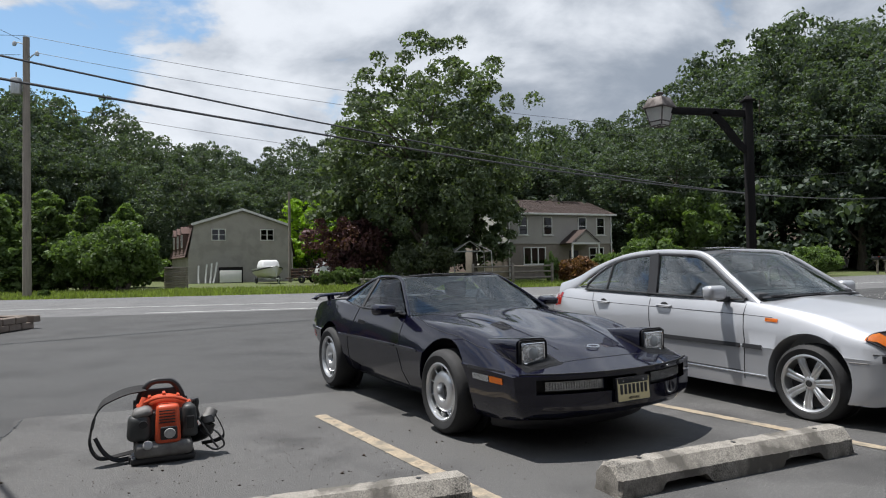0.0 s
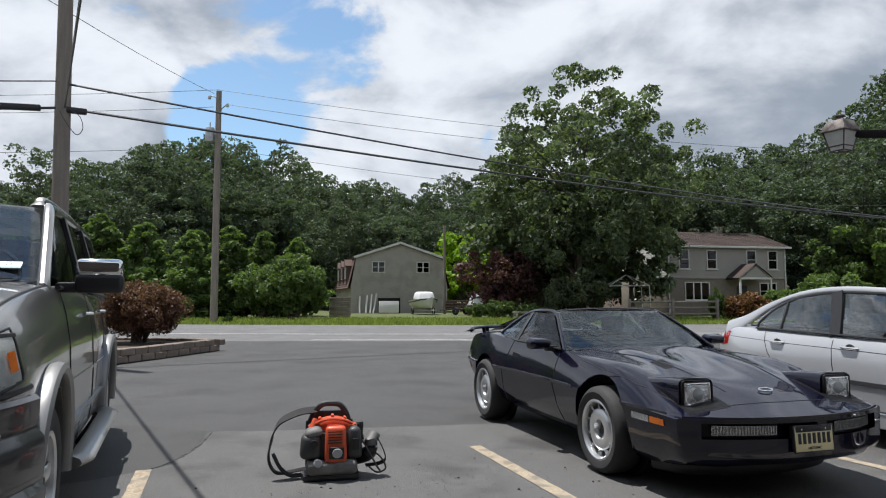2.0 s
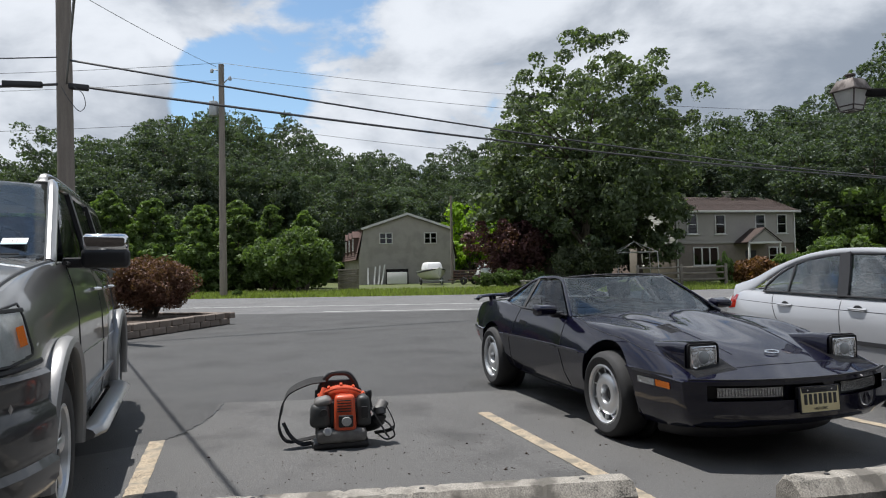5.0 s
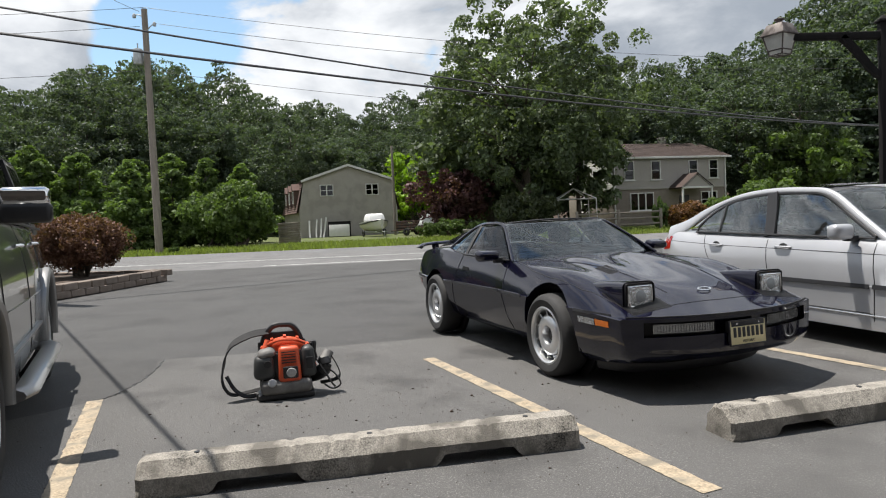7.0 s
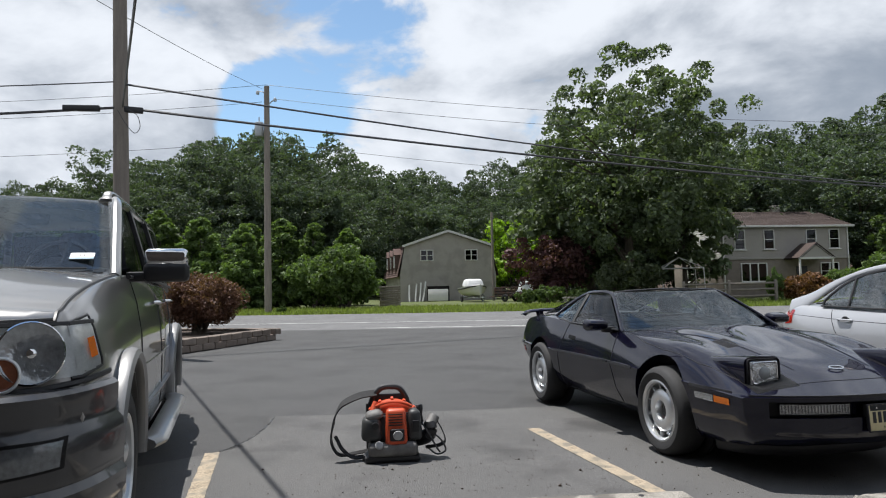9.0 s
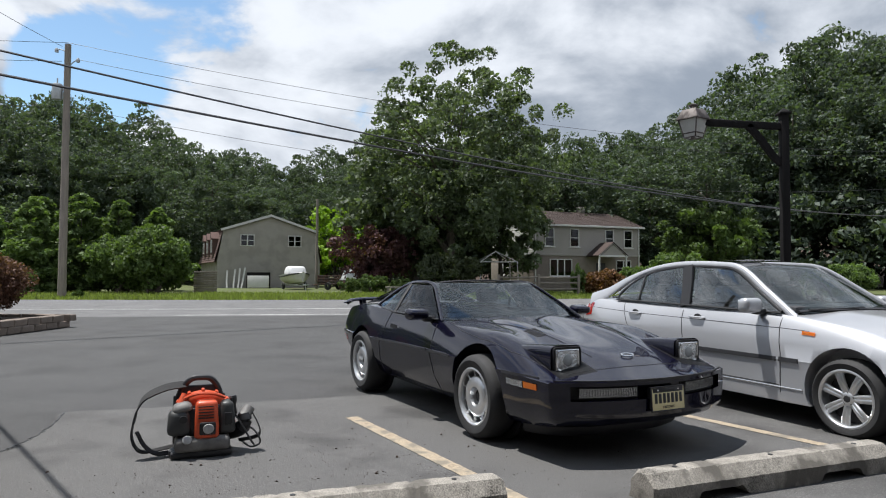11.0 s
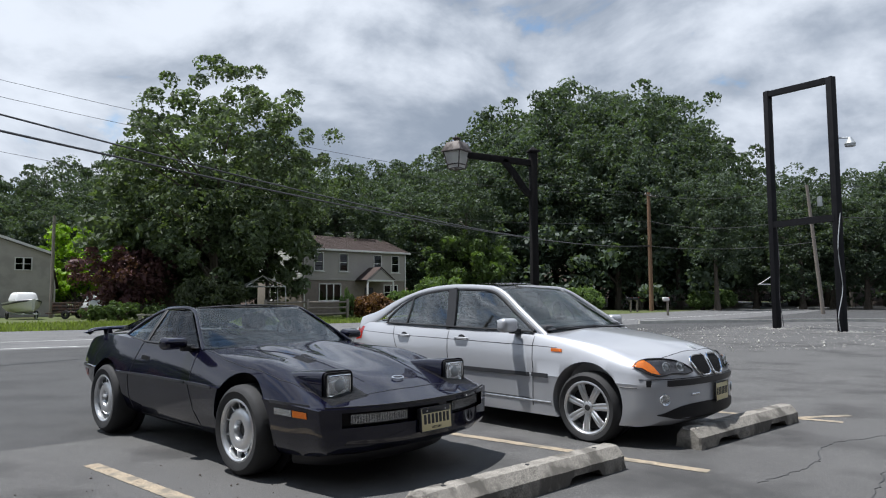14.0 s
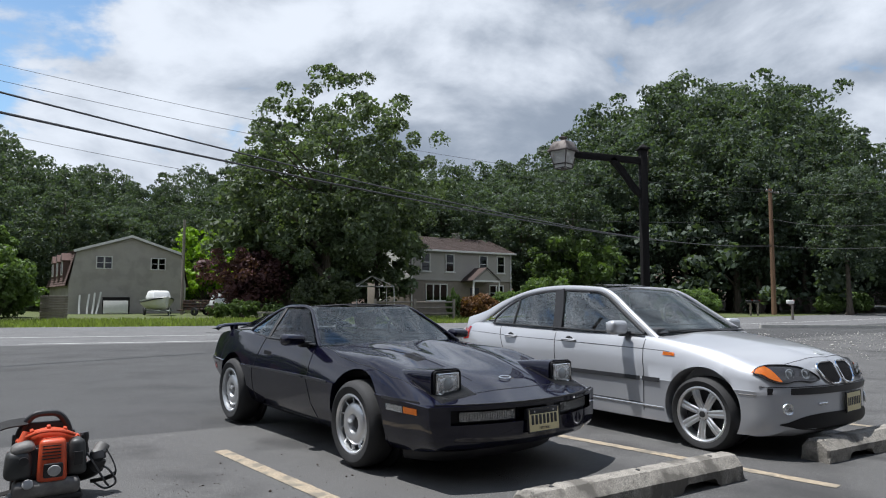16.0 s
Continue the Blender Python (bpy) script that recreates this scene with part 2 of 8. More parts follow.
CHROME = mat("chrome", (0.78, 0.79, 0.8), 0.07, metal=1.0, var=0.02, scale=4.0, fine=50.0, bump=0.0)
LENS = mat("clear_lamp_lens", (0.70, 0.72, 0.73), 0.16, metal=0.8, var=0.15, scale=20.0, fine=140.0, bump=1.0, bump_scale=42.0, depth=0.012, coat=1.0)
LENS_R = mat("ribbed_lamp_lens", (0.70, 0.72, 0.71), 0.14, metal=0.1, var=0.12, scale=12.0, fine=90.0, bump=0.25, bump_scale=60.0, depth=0.004, coat=1.0)
LENS_G = mat("deep_lamp_bowl", (0.34, 0.36, 0.375), 0.10, metal=0.55, var=0.3, scale=10.0, fine=50.0, bump=0.6, bump_scale=18.0, depth=0.01, coat=1.0)
LENS_AMB_D = mat("smoked_amber_lens", (0.24, 0.085, 0.045), 0.15, var=0.2, scale=18.0, fine=90.0, bump=0.4, bump_scale=90.0, coat=1.0)
LENS_DARK = mat("smoked_lamp", (0.09, 0.09, 0.10), 0.1, metal=0.3, var=0.2, scale=16.0, fine=120.0, bump=0.3, bump_scale=80.0, coat=1.0)
AMBER = mat("amber_lens", (0.85, 0.24, 0.02), 0.2, var=0.1, scale=20.0, fine=150.0, bump=0.4, bump_scale=200.0, coat=1.0)
RED = mat("red_lens", (0.55, 0.03, 0.02), 0.2, var=0.1, scale=20.0, fine=150.0, bump=0.3, bump_scale=200.0, coat=1.0)
PLATE_Y = mat("cream_plate", (0.70, 0.62, 0.36), 0.45, var=0.06, scale=6.0, fine=80.0, bump=0.05)
PLATE_INK = mat("plate_ink", (0.02, 0.02, 0.025), 0.5, bump=0.0)
WHITE_PAPER = mat("white_sticker", (0.75, 0.76, 0.78), 0.5, bump=0.0, var=0.05)
BLUE_INK = mat("blue_ink", (0.10, 0.28, 0.40), 0.5, bump=0.0)
GLASS_T = glass_mat("tinted_glass", (0.36, 0.44, 0.48), 0.17)
GLASS_D = glass_mat("dark_glass", (0.07, 0.09, 0.12), 0.12)
GLASS_S = glass_mat("sky_mirroring_glass", (0.42, 0.48, 0.50), 0.32)
GLASS_C = glass_mat("clear_glass", (0.66, 0.73, 0.74), 0.15)
WOOD_POLE = mat("weathered_pole_wood", (0.23, 0.20, 0.17), 0.9, var=0.25, scale=2.0, fine=30.0, bump=0.6, bump_scale=20.0, depth=0.01, stretch=(6, 6, 0.5))
WOOD_BROWN = mat("brown_pole_wood", (0.17, 0.10, 0.06), 0.9, var=0.25, scale=2.0, fine=30.0, bump=0.6, bump_scale=20.0, depth=0.01, stretch=(6, 6, 0.5))
WOOD_DARK = mat("dark_stained_timber", (0.012, 0.011, 0.011), 0.8, spec=0.15, var=0.3, scale=3.0, fine=40.0, bump=0.5, bump_scale=30.0, stretch=(5, 5, 0.6))
STEEL_BLACK = mat("black_painted_steel", (0.010, 0.010, 0.012), 0.7, spec=0.15, var=0.3, scale=3.0, fine=30.0, bump=0.2)
COPPER = mat("aged_lantern_metal", (0.075, 0.06, 0.055), 0.6, metal=0.4, var=0.4, scale=7.0, fine=50.0, bump=0.4, dark=(0.17, 0.15, 0.14))
MILK = mat("frosted_pane", (0.72, 0.72, 0.69), 0.4, var=0.08, scale=6.0, fine=40.0, bump=0.05)
CABLE = mat("black_cable", (0.045, 0.045, 0.047), 0.4, bump=0.0)
GREY_METAL = mat("galvanised_metal", (0.42, 0.44, 0.45), 0.5, metal=0.6, var=0.15, scale=5.0, fine=50.0, bump=0.1)
BARK = mat("tree_bark", (0.085, 0.07, 0.055), 0.95, var=0.35, scale=3.0, fine=25.0, bump=1.0, bump_scale=14.0, depth=0.04, stretch=(3, 3, 0.6))
LEAF_WOOD = leaf_mat("woodland_leaves", (0.074, 0.099, 0.073))
LEAF_BIG = leaf_mat("hardwood_leaves", (0.115, 0.148, 0.092))
LEAF_LIME = leaf_mat("lime_green_leaves", (0.20, 0.32, 0.03))
LEAF_MID = leaf_mat("sapling_leaves", (0.108, 0.158, 0.058))
LEAF_PURPLE = leaf_mat("plum_leaves", (0.095, 0.045, 0.05), 0.25)
LEAF_RED = leaf_mat("bronze_red_leaves", (0.125, 0.066, 0.05), 0.25, 0.45)
LEAF_ORANGE = leaf_mat("orange_tipped_leaves", (0.17, 0.085, 0.042), 0.25, 0.5)
LEAF_SHRUB = leaf_mat("shrub_leaves", (0.095, 0.115, 0.07))
# invented dark wall of the unseen building, meant to dim car reflections
WALL_DARK = mat("dark_unseen_wall", (0.07, 0.055, 0.045), 0.8, var=0.2, scale=1.0, fine=20.0, bump=0.3)
STUCCO = mat("grey_stucco", (0.36, 0.335, 0.305), 0.92, var=0.12, scale=0.8, fine=12.0, bump=0.3, bump_scale=30.0, dark=(0.29, 0.27, 0.245))
SIDING_B = mat("beige_siding", (0.31, 0.29, 0.27), 0.8, var=0.08, scale=0.7, fine=10.0, bump=0.1)
SIDING_W = mat("white_siding", (0.66, 0.65, 0.62), 0.7, var=0.06, scale=0.8, fine=10.0, bump=0.1)
BRICK = mat("tan_stone_veneer", (0.165, 0.14, 0.12), 0.92, var=0.2, scale=3.0, fine=25.0, bump=0.4, bump_scale=20.0, per_object=0.28)
MORTAR = mat("mortar", (0.20, 0.18, 0.16), 0.95, var=0.1)
SHINGLE = mat("brown_shingles", (0.065, 0.046, 0.04), 0.95, var=0.2, scale=1.5, fine=20.0, bump=0.4, bump_scale=20.0, island=0.12)
SHINGLE_R = mat("red_brown_shingles", (0.10, 0.062, 0.053), 0.95, var=0.2, scale=1.5, fine=20.0, bump=0.4, bump_scale=20.0, island=0.15)
WHITE_TRIM = mat("white_painted_trim", (0.60, 0.59, 0.57), 0.55, var=0.06, scale=3.0, fine=30.0, bump=0.05)
WIN_DARK = glass_mat("house_window_glass", (0.03, 0.035, 0.04), 0.05)
CURTAIN = mat("drawn_blind", (0.10, 0.105, 0.11), 0.8, bump=0.1)
ORANGE = mat("orange_plastic", (0.56, 0.08, 0.028), 0.42, var=0.22, scale=9.0, fine=90.0, bump=0.12)
PLASTIC_G = mat("grey_plastic", (0.040, 0.042, 0.042), 0.5, var=0.15, scale=9.0, fine=90.0, bump=0.1)
PLASTIC_M = mat("dusty_grey_plastic", (0.19, 0.185, 0.175), 0.6, var=0.25, scale=9.0, fine=90.0, bump=0.1, dark=(0.12, 0.115, 0.11))
PLASTIC_L = mat("light_grey_plastic", (0.36, 0.36, 0.355), 0.5, var=0.15, scale=9.0, fine=90.0, bump=0.1)
STRAP = mat("black_webbing", (0.02, 0.02, 0.021), 0.85, var=0.2, scale=30.0, fine=300.0, bump=0.6, bump_scale=400.0, depth=0.002)
WOOD_GREY = mat("weathered_fence_wood", (0.19, 0.165, 0.14), 0.9, var=0.25, scale=3.0, fine=30.0, bump=0.5, bump_scale=20.0)
RUST = mat("rusty_metal", (0.10, 0.055, 0.04), 0.85, var=0.4, scale=4.0, fine=30.0, bump=0.4, dark=(0.05, 0.045, 0.045))
TARP = mat("pale_tarp", (0.66, 0.67, 0.67), 0.6, var=0.08, scale=3.0, fine=20.0, bump=0.3, bump_scale=8.0, depth=0.03)

# ---- building helpers ----


def thing(name, m=None, label="", category="", group="", kind=""):
    """An empty at a thing's base, to carry its parts."""
    ob = tagged(new(name), label, category, group, kind)
    ob.empty_display_size = 0.2
    if m is not None:
        ob.matrix_basis = m
    return ob


def part(name, bm, material, parent=None, label="", smooth=True):
    me = bpy.data.meshes.new(name)
    bm.to_mesh(me)
    bm.free()
    if smooth:
        me.shade_smooth()
        me.set_sharp_from_angle(angle=radians(38))
    me.materials.append(material)
    ob = new(name, me)
    if parent is not None:
        ob.parent = parent
    if label:
        ob["label"] = label
    return ob


def again(name, data, parent, m):
    """One more piece on the same mesh."""
    ob = new(name, data)
    ob.parent = parent
    ob.matrix_basis = m
    return ob


def mesh_np(name, verts, faces, material, parent=None, smooth=False):
    """A mesh from arrays that were worked out by rule."""
    me = bpy.data.meshes.new(name)
    nv, nf, k = len(verts), len(faces), faces.shape[1]
    me.vertices.add(nv)
    me.vertices.foreach_set("co", verts.astype(np.float32).ravel())
    me.loops.add(nf * k)
    me.loops.foreach_set("vertex_index", faces.astype(np.int32).ravel())
    me.polygons.add(nf)
    me.polygons.foreach_set("loop_start", np.arange(0, nf * k, k, dtype=np.int32))
    me.update(calc_edges=True)
    if smooth:
        me.shade_smooth()
    me.materials.append(material)
    ob = new(name, me)
    if parent is not None:
        ob.parent = parent
    return ob


def box(bm, size, at=(0, 0, 0), bevel=0.0, rot=None, seg=2, taper=None):
    """A box with rounded edges; taper scales its top in x and y."""
    m = Matrix.Translation(at) @ (rot if rot is not None else Matrix()) @ Matrix.Diagonal((*size, 1))
    got = bmesh.ops.create_cube(bm, size=1.0)["verts"]
    if taper:
        for v in got:
            if v.co.z > 0:
                v.co.x *= taper[0]
                v.co.y *= taper[1]
    bmesh.ops.transform(bm, matrix=m, verts=got)
    if bevel:
        eds = list({e for v in got for e in v.link_edges})
        bmesh.ops.bevel(bm, geom=eds, offset=bevel, segments=seg, affect="EDGES", profile=0.5)
    return bm


def rod(bm, a, b, r0, r1=None, n=10, caps=True):
    a, b = Vector(a), Vector(b)
    r1 = r0 if r1 is None else r1
    q = (b - a).to_track_quat("Z", "Y").to_matrix().to_4x4()
    rings = []
    for p, r in ((a, r0), (b, r1)):
        rings.append([bm.verts.new(p + q.to_3x3() @ Vector((r * math.cos(6.28318 * i / n), r * math.sin(6.28318 * i / n), 0))) for i in range(n)])
    for i in range(n):
        bm.faces.new((rings[0][i], rings[0][(i + 1) % n], rings[1][(i + 1) % n], rings[1][i]))
    if caps:
        bm.faces.new(rings[0][::-1])
        bm.faces.new(rings[1])
    return bm


def curve_pts(keys, n):
    """Smooth points through the keys."""
    k = [Vector(p) for p in keys]
    k = [k[0] * 2 - k[1]] + k + [k[-1] * 2 - k[-2]]
    res = []
    for i in range(1, len(k) - 2):
        for j in range(n):
            t = j / n
            a, b, c, d = k[i - 1], k[i], k[i + 1], k[i + 2]
            res.append(0.5 * ((2 * b) + (c - a) * t + (2 * a - 5 * b + 4 * c - d) * t * t + (3 * b - a - 3 * c + d) * t ** 3))
    res.append(k[-2].copy())
    return res


def sweep(bm, pts, w, h=None, n=8, up=(0, 0, 1), flat=False, closed=False):
    """A tube (or a flat band) along points; w, h half-sizes, numbers or functions of 0..1."""
    pts = [Vector(p) for p in pts]
    rings = []
    up = Vector(up)
    last = len(pts) - 1
    for i, p in enumerate(pts):
        d = (pts[(i + 1) % len(pts)] - pts[i - 1]) if closed else (pts[min(i + 1, last)] - pts[max(i - 1, 0)])
        d.normalize()
        s = d.cross(up)
        s = s.normalized() if s.length > 1e-4 else Vector((1, 0, 0))
        u = s.cross(d).normalized()
        t = i / last
        ww = w(t) if callable(w) else w
        hh = ww if h is None else (h(t) if callable(h) else h)
        if flat:
            prof = ((-1, -1), (1, -1), (1, 1), (-1, 1))
        else:
            prof = [(math.cos(6.28318 * j / n), math.sin(6.28318 * j / n)) for j in range(n)]
        rings.append([bm.verts.new(p + s * (a * ww) + u * (b * hh)) for a, b in prof])
    k = len(rings[0])
    for i in range(len(rings) if closed else last):
        r0, r1 = rings[i], rings[(i + 1) % len(rings)]
        for j in range(k):
            bm.faces.new((r0[j], r0[(j + 1) % k], r1[(j + 1) % k], r1[j]))
    if not closed:
        bm.faces.new(rings[0][::-1])
        bm.faces.new(rings[-1])
    return bm


def lathe(bm, prof, n=32, m=None, ring=False):
    """Turn a closed profile of (radius, height) round z."""
    m = m or Matrix()
    rings = [[bm.verts.new(m @ Vector((r * math.cos(6.28318 * i / n), r * math.sin(6.28318 * i / n), z))) for i in range(n)] for r, z in prof]
    for a in range(len(rings) - 1):
        for i in range(n):
            bm.faces.new((rings[a][i], rings[a][(i + 1) % n], rings[a + 1][(i + 1) % n], rings[a + 1][i]))
    if ring:
        for i in range(n):
            bm.faces.new((rings[-1][i], rings[-1][(i + 1) % n], rings[0][(i + 1) % n], rings[0][i]))
    for loop, flip in ((rings[0], True), (rings[-1], False)):
        if prof[0 if flip else -1][0] > 1e-6 and not ring:
            bm.faces.new(loop[::-1] if flip else loop)
    bmesh.ops.remove_doubles(bm, verts=bm.verts, dist=1e-6)
    return bm


def slab(bm, pts, thick, normal=None):
    """A plate of some thickness from an outline."""
    vs = [bm.verts.new(p) for p in pts]
    f = bm.faces.new(vs)
    f.normal_update()
    nrm = Vector(normal) if normal else f.normal
    ret = bmesh.ops.extrude_face_region(bm, geom=[f])
    bmesh.ops.translate(bm, verts=[v for v in ret["geom"] if isinstance(v, bmesh.types.BMVert)], vec=nrm * thick)
    bmesh.ops.recalc_face_normals(bm, faces=bm.faces)
    return bm


def grid_patch(bm, rows_, thick=0.0):
    """A sheet through a grid of points, with thickness if asked."""
    vs = [[bm.verts.new(p) for p in r] for r in rows_]
    fs = []
    for a in range(len(vs) - 1):
        for b in range(len(vs[0]) - 1):
            fs.append(bm.faces.new((vs[a][b], vs[a][b + 1], vs[a + 1][b + 1], vs[a + 1][b])))
    if thick:
        bmesh.ops.solidify(bm, geom=fs, thickness=thick)
    return bm


def B():
    return bmesh.new()


def lerp(a, b, t):
    return a + (b - a) * t


def table(keys, x):
    """Value at x on a smooth line through (x, value) keys, in rising x."""
    xs = [k[0] for k in keys]
    if x <= xs[0]:
        return keys[0][1]
    if x >= xs[-1]:
        return keys[-1][1]
    for i in range(len(keys) - 1):
        if xs[i] <= x <= xs[i + 1]:
            t = (x - xs[i]) / (xs[i + 1] - xs[i])
            y0, y1 = keys[i][1], keys[i + 1][1]
            s = (y1 - y0) / (xs[i + 1] - xs[i])
            s0 = s if i == 0 else 0.5 * (s + (y0 - keys[i - 1][1]) / (xs[i] - xs[i - 1]))
            s1 = s if i == len(keys) - 2 else 0.5 * (s + (keys[i + 2][1] - y1) / (xs[i + 2] - xs[i + 1]))
            if i == 0 and len(keys) > 2:
                s0 = s
            h = xs[i + 1] - xs[i]
            return (2 * t ** 3 - 3 * t * t + 1) * y0 + (t ** 3 - 2 * t * t + t) * h * s0 + (-2 * t ** 3 + 3 * t * t) * y1 + (t ** 3 - t * t) * h * s1

# ---- ground, road, lot ----
FAR_EDGE = lambda x: 34.9 + 0.27 * x + 0.005 * max(x, -26) ** 2


def strip(name, lo, hi, z, material, label, x0, x1, n=60, under=0.3):
    """A long sheet between two edges, with depth."""
    bm = B()
    xs = [lerp(x0, x1, i / n) for i in range(n + 1)]
    grid_patch(bm, [[(x, lo(x), z) for x in xs], [(x, hi(x), z) for x in xs]])
    bmesh.ops.recalc_face_normals(bm, faces=bm.faces)
    ob = part(name, bm, material, None, label, smooth=False)
    return tagged(ob, kind="structure")


bm = B()
GN = 40
grid_patch(bm, [[(-700 + 1400 * i / GN, -600 + 1900 * j / GN, -0.06) for i in range(GN + 1)] for j in range(GN + 1)])
tagged(part("ground", bm, GRASS, None, "mown green grass ground reaching to the woods", smooth=False), kind="structure")
strip("lot", lambda x: -40.0, lambda x: FAR_EDGE(x) - 13.2, -0.012, ASPHALT_NEW, "dark sealed asphalt parking lot", -60, 90)
strip("road", lambda x: FAR_EDGE(x) - 13.2, lambda x: FAR_EDGE(x), -0.016, ASPHALT_ROAD, "sun-bleached grey asphalt road", -160, 160)
strip("road_line", lambda x: FAR_EDGE(x) - 8.95, lambda x: FAR_EDGE(x) - 8.8, -0.010, PAINT_WHITE, "thin white painted edge line", -160, 160)
strip("road_line", lambda x: FAR_EDGE(x) - 12.6, lambda x: FAR_EDGE(x) - 12.45, -0.010, PAINT_WHITE, "faint white painted shoulder line", -9, 3)
# the older, lighter paving where the cars stand; its edge with the dark sealer is ragged
bm = B()
keys = [(-4.4, 3.0, 0), (-3.36, 4.62, 0), (-3.36, 4.9, 0), (-3.5, 5.5, 0), (-3.72, 6.0, 0), (-3.2, 6.2, 0), (-1.9, 6.72, 0), (-0.9, 7.15, 0), (1.5, 8.2, 0), (4.0, 10.0, 0), (7.0, 14.0, 0), (12, 19.0, 0), (30, 29.0, 0)]
edge = curve_pts(keys, 14)
rnd = random.Random(3)
edge = [Vector((p.x + rnd.uniform(-0.018, 0.018), p.y + rnd.uniform(-0.018, 0.018), 0)) for p in edge]
bm.faces.new([bm.verts.new(p) for p in edge] + [bm.verts.new((30, -30, 0)), bm.verts.new((-4.4, -30, 0))])
bmesh.ops.triangulate(bm, faces=bm.faces[:])
for fc in bm.faces:
    if fc.normal.z < 0:
        fc.normal_flip()
tagged(part("pavement", bm, ASPHALT_OLD, None, "old grey asphalt parking bays with exposed grit", smooth=False), kind="structure")


def painted_line(a, b, w, label, material=PAINT_YELLOW, seed=1):
    """A bay line whose worn edge wanders."""
    a, b = Vector((*a, 0.004)), Vector((*b, 0.004))
    d = (b - a).normalized()
    s = Vector((-d.y, d.x, 0))
    r = random.Random(seed)
    n = int((b - a).length / 0.03)
    bm_ = B()
    le, ri = [], []
    for i in range(n + 1):
        p = lerp(a, b, i / n)
        le.append(p + s * (w / 2 + r.uniform(-0.0045, 0.003)))
        ri.append(p - s * (w / 2 + r.uniform(-0.0045, 0.003)))
    grid_patch(bm_, [ri, le])
    bmesh.ops.recalc_face_normals(bm_, faces=bm_.faces)
    return tagged(part("bay_line", bm_, material, None, label, smooth=False), kind="structure")


painted_line((-1.06, 5.95), (0.74, 3.07), 0.115, "worn yellow painted parking bay line")
painted_line((1.55, 6.75), (3.29, 4.26), 0.105, "worn yellow painted parking bay line", seed=2)
painted_line((-3.39, 4.56), (-2.3, 2.75), 0.115, "worn yellow painted parking bay line", seed=3)
painted_line((4.9, 6.6), (5.86, 5.43), 0.10, "faded pale painted parking bay line", seed=4)
painted_line((5.5, 5.80), (6.26, 5.71), 0.09, "faded pale painted parking bay line", seed=5)

# cracks in the old paving, and loose grit
def crack(keys, w, seed, label="thin dark crack in the old asphalt"):
    r = random.Random(seed)
    pts = [p + Vector((r.uniform(-0.02, 0.02), r.uniform(-0.02, 0.02), 0)) for p in curve_pts([(x, y, 0.001) for x, y in keys], 16)]
    bm_ = B()
    sweep(bm_, pts, lambda t: w * (0.5 + 0.5 * abs(math.sin(t * 23 + seed))), 0.0015, flat=True)
    return tagged(part("crack", bm_, TRIM, None, label, smooth=False), kind="structure")


crack([(-3.36, 4.62), (-3.36, 4.9), (-3.5, 5.5), (-3.72, 6.0)], 0.006, 1, "tarry dark seam along the sealed edge")
crack([(2.0, 3.2), (2.9, 3.5), (3.6, 3.3), (4.6, 3.9), (5.5, 4.0)], 0.004, 2)
crack([(3.4, 3.9), (4.2, 4.2), (4.9, 4.7), (6.2, 4.9), (7.4, 5.6)], 0.004, 3)
crack([(-5.2, 26.5), (-2.0, 27.0), (1.0, 28.4), (3.0, 28.6)], 0.03, 5, "dark tar line across the road")
rg = np.random.default_rng(31)
n_ = 900
gp = np.stack([rg.normal(-1.3, 1.1, n_), rg.normal(4.1, 0.8, n_), np.full(n_, 0.002)], 1)
gs = rg.uniform(0.002, 0.006, n_) * (1 + 1.2 * (rg.random(n_) > 0.96))
octa = np.array([(1, 0, 0), (0, 1, 0), (-1, 0, 0), (0, -1, 0), (0, 0, 0.9), (0, 0, -0.3)])
vv = (gp[:, None, :] + octa[None] * gs[:, None, None] * rg.uniform(0.6, 1.3, (n_, 6, 1))).reshape(-1, 3)
tri = np.array([(0, 1, 4), (1, 2, 4), (2, 3, 4), (3, 0, 4), (1, 0, 5), (2, 1, 5), (3, 2, 5), (0, 3, 5)])
ff = (tri[None] + 6 * np.arange(n_)[:, None, None]).reshape(-1, 3)
tagged(mesh_np("grit", vv, ff, SOIL), "loose dark grit and crumbs on the asphalt", "grit", kind="stuff")

rg = np.random.default_rng(77)
n_ = 1500
far_ = rg.random(n_) < 0.75
gp = np.stack([np.where(far_, rg.uniform(11, 27, n_), 21.0 + rg.normal(0, 0.5, n_)), np.where(far_, rg.uniform(13, 24, n_), np.where(rg.random(n_) < 0.5, 21.8, 18.8) + rg.normal(0, 0.4, n_)), np.full(n_, 0.004)], 1)
gs = rg.uniform(0.010, 0.032, n_) * (1 + 1.1 * (rg.random(n_) > 0.93))
vv = (gp[:, None, :] + octa[None] * gs[:, None, None] * rg.uniform(0.6, 1.4, (n_, 6, 1))).reshape(-1, 3)
ff = (tri[None] + 6 * np.arange(n_)[:, None, None]).reshape(-1, 3)
tagged(mesh_np("gravel", vv, ff, CONCRETE_EDGE), "pale loose rubble scattered on the rough lot", "gravel", kind="stuff")

# ---- parking stops ----


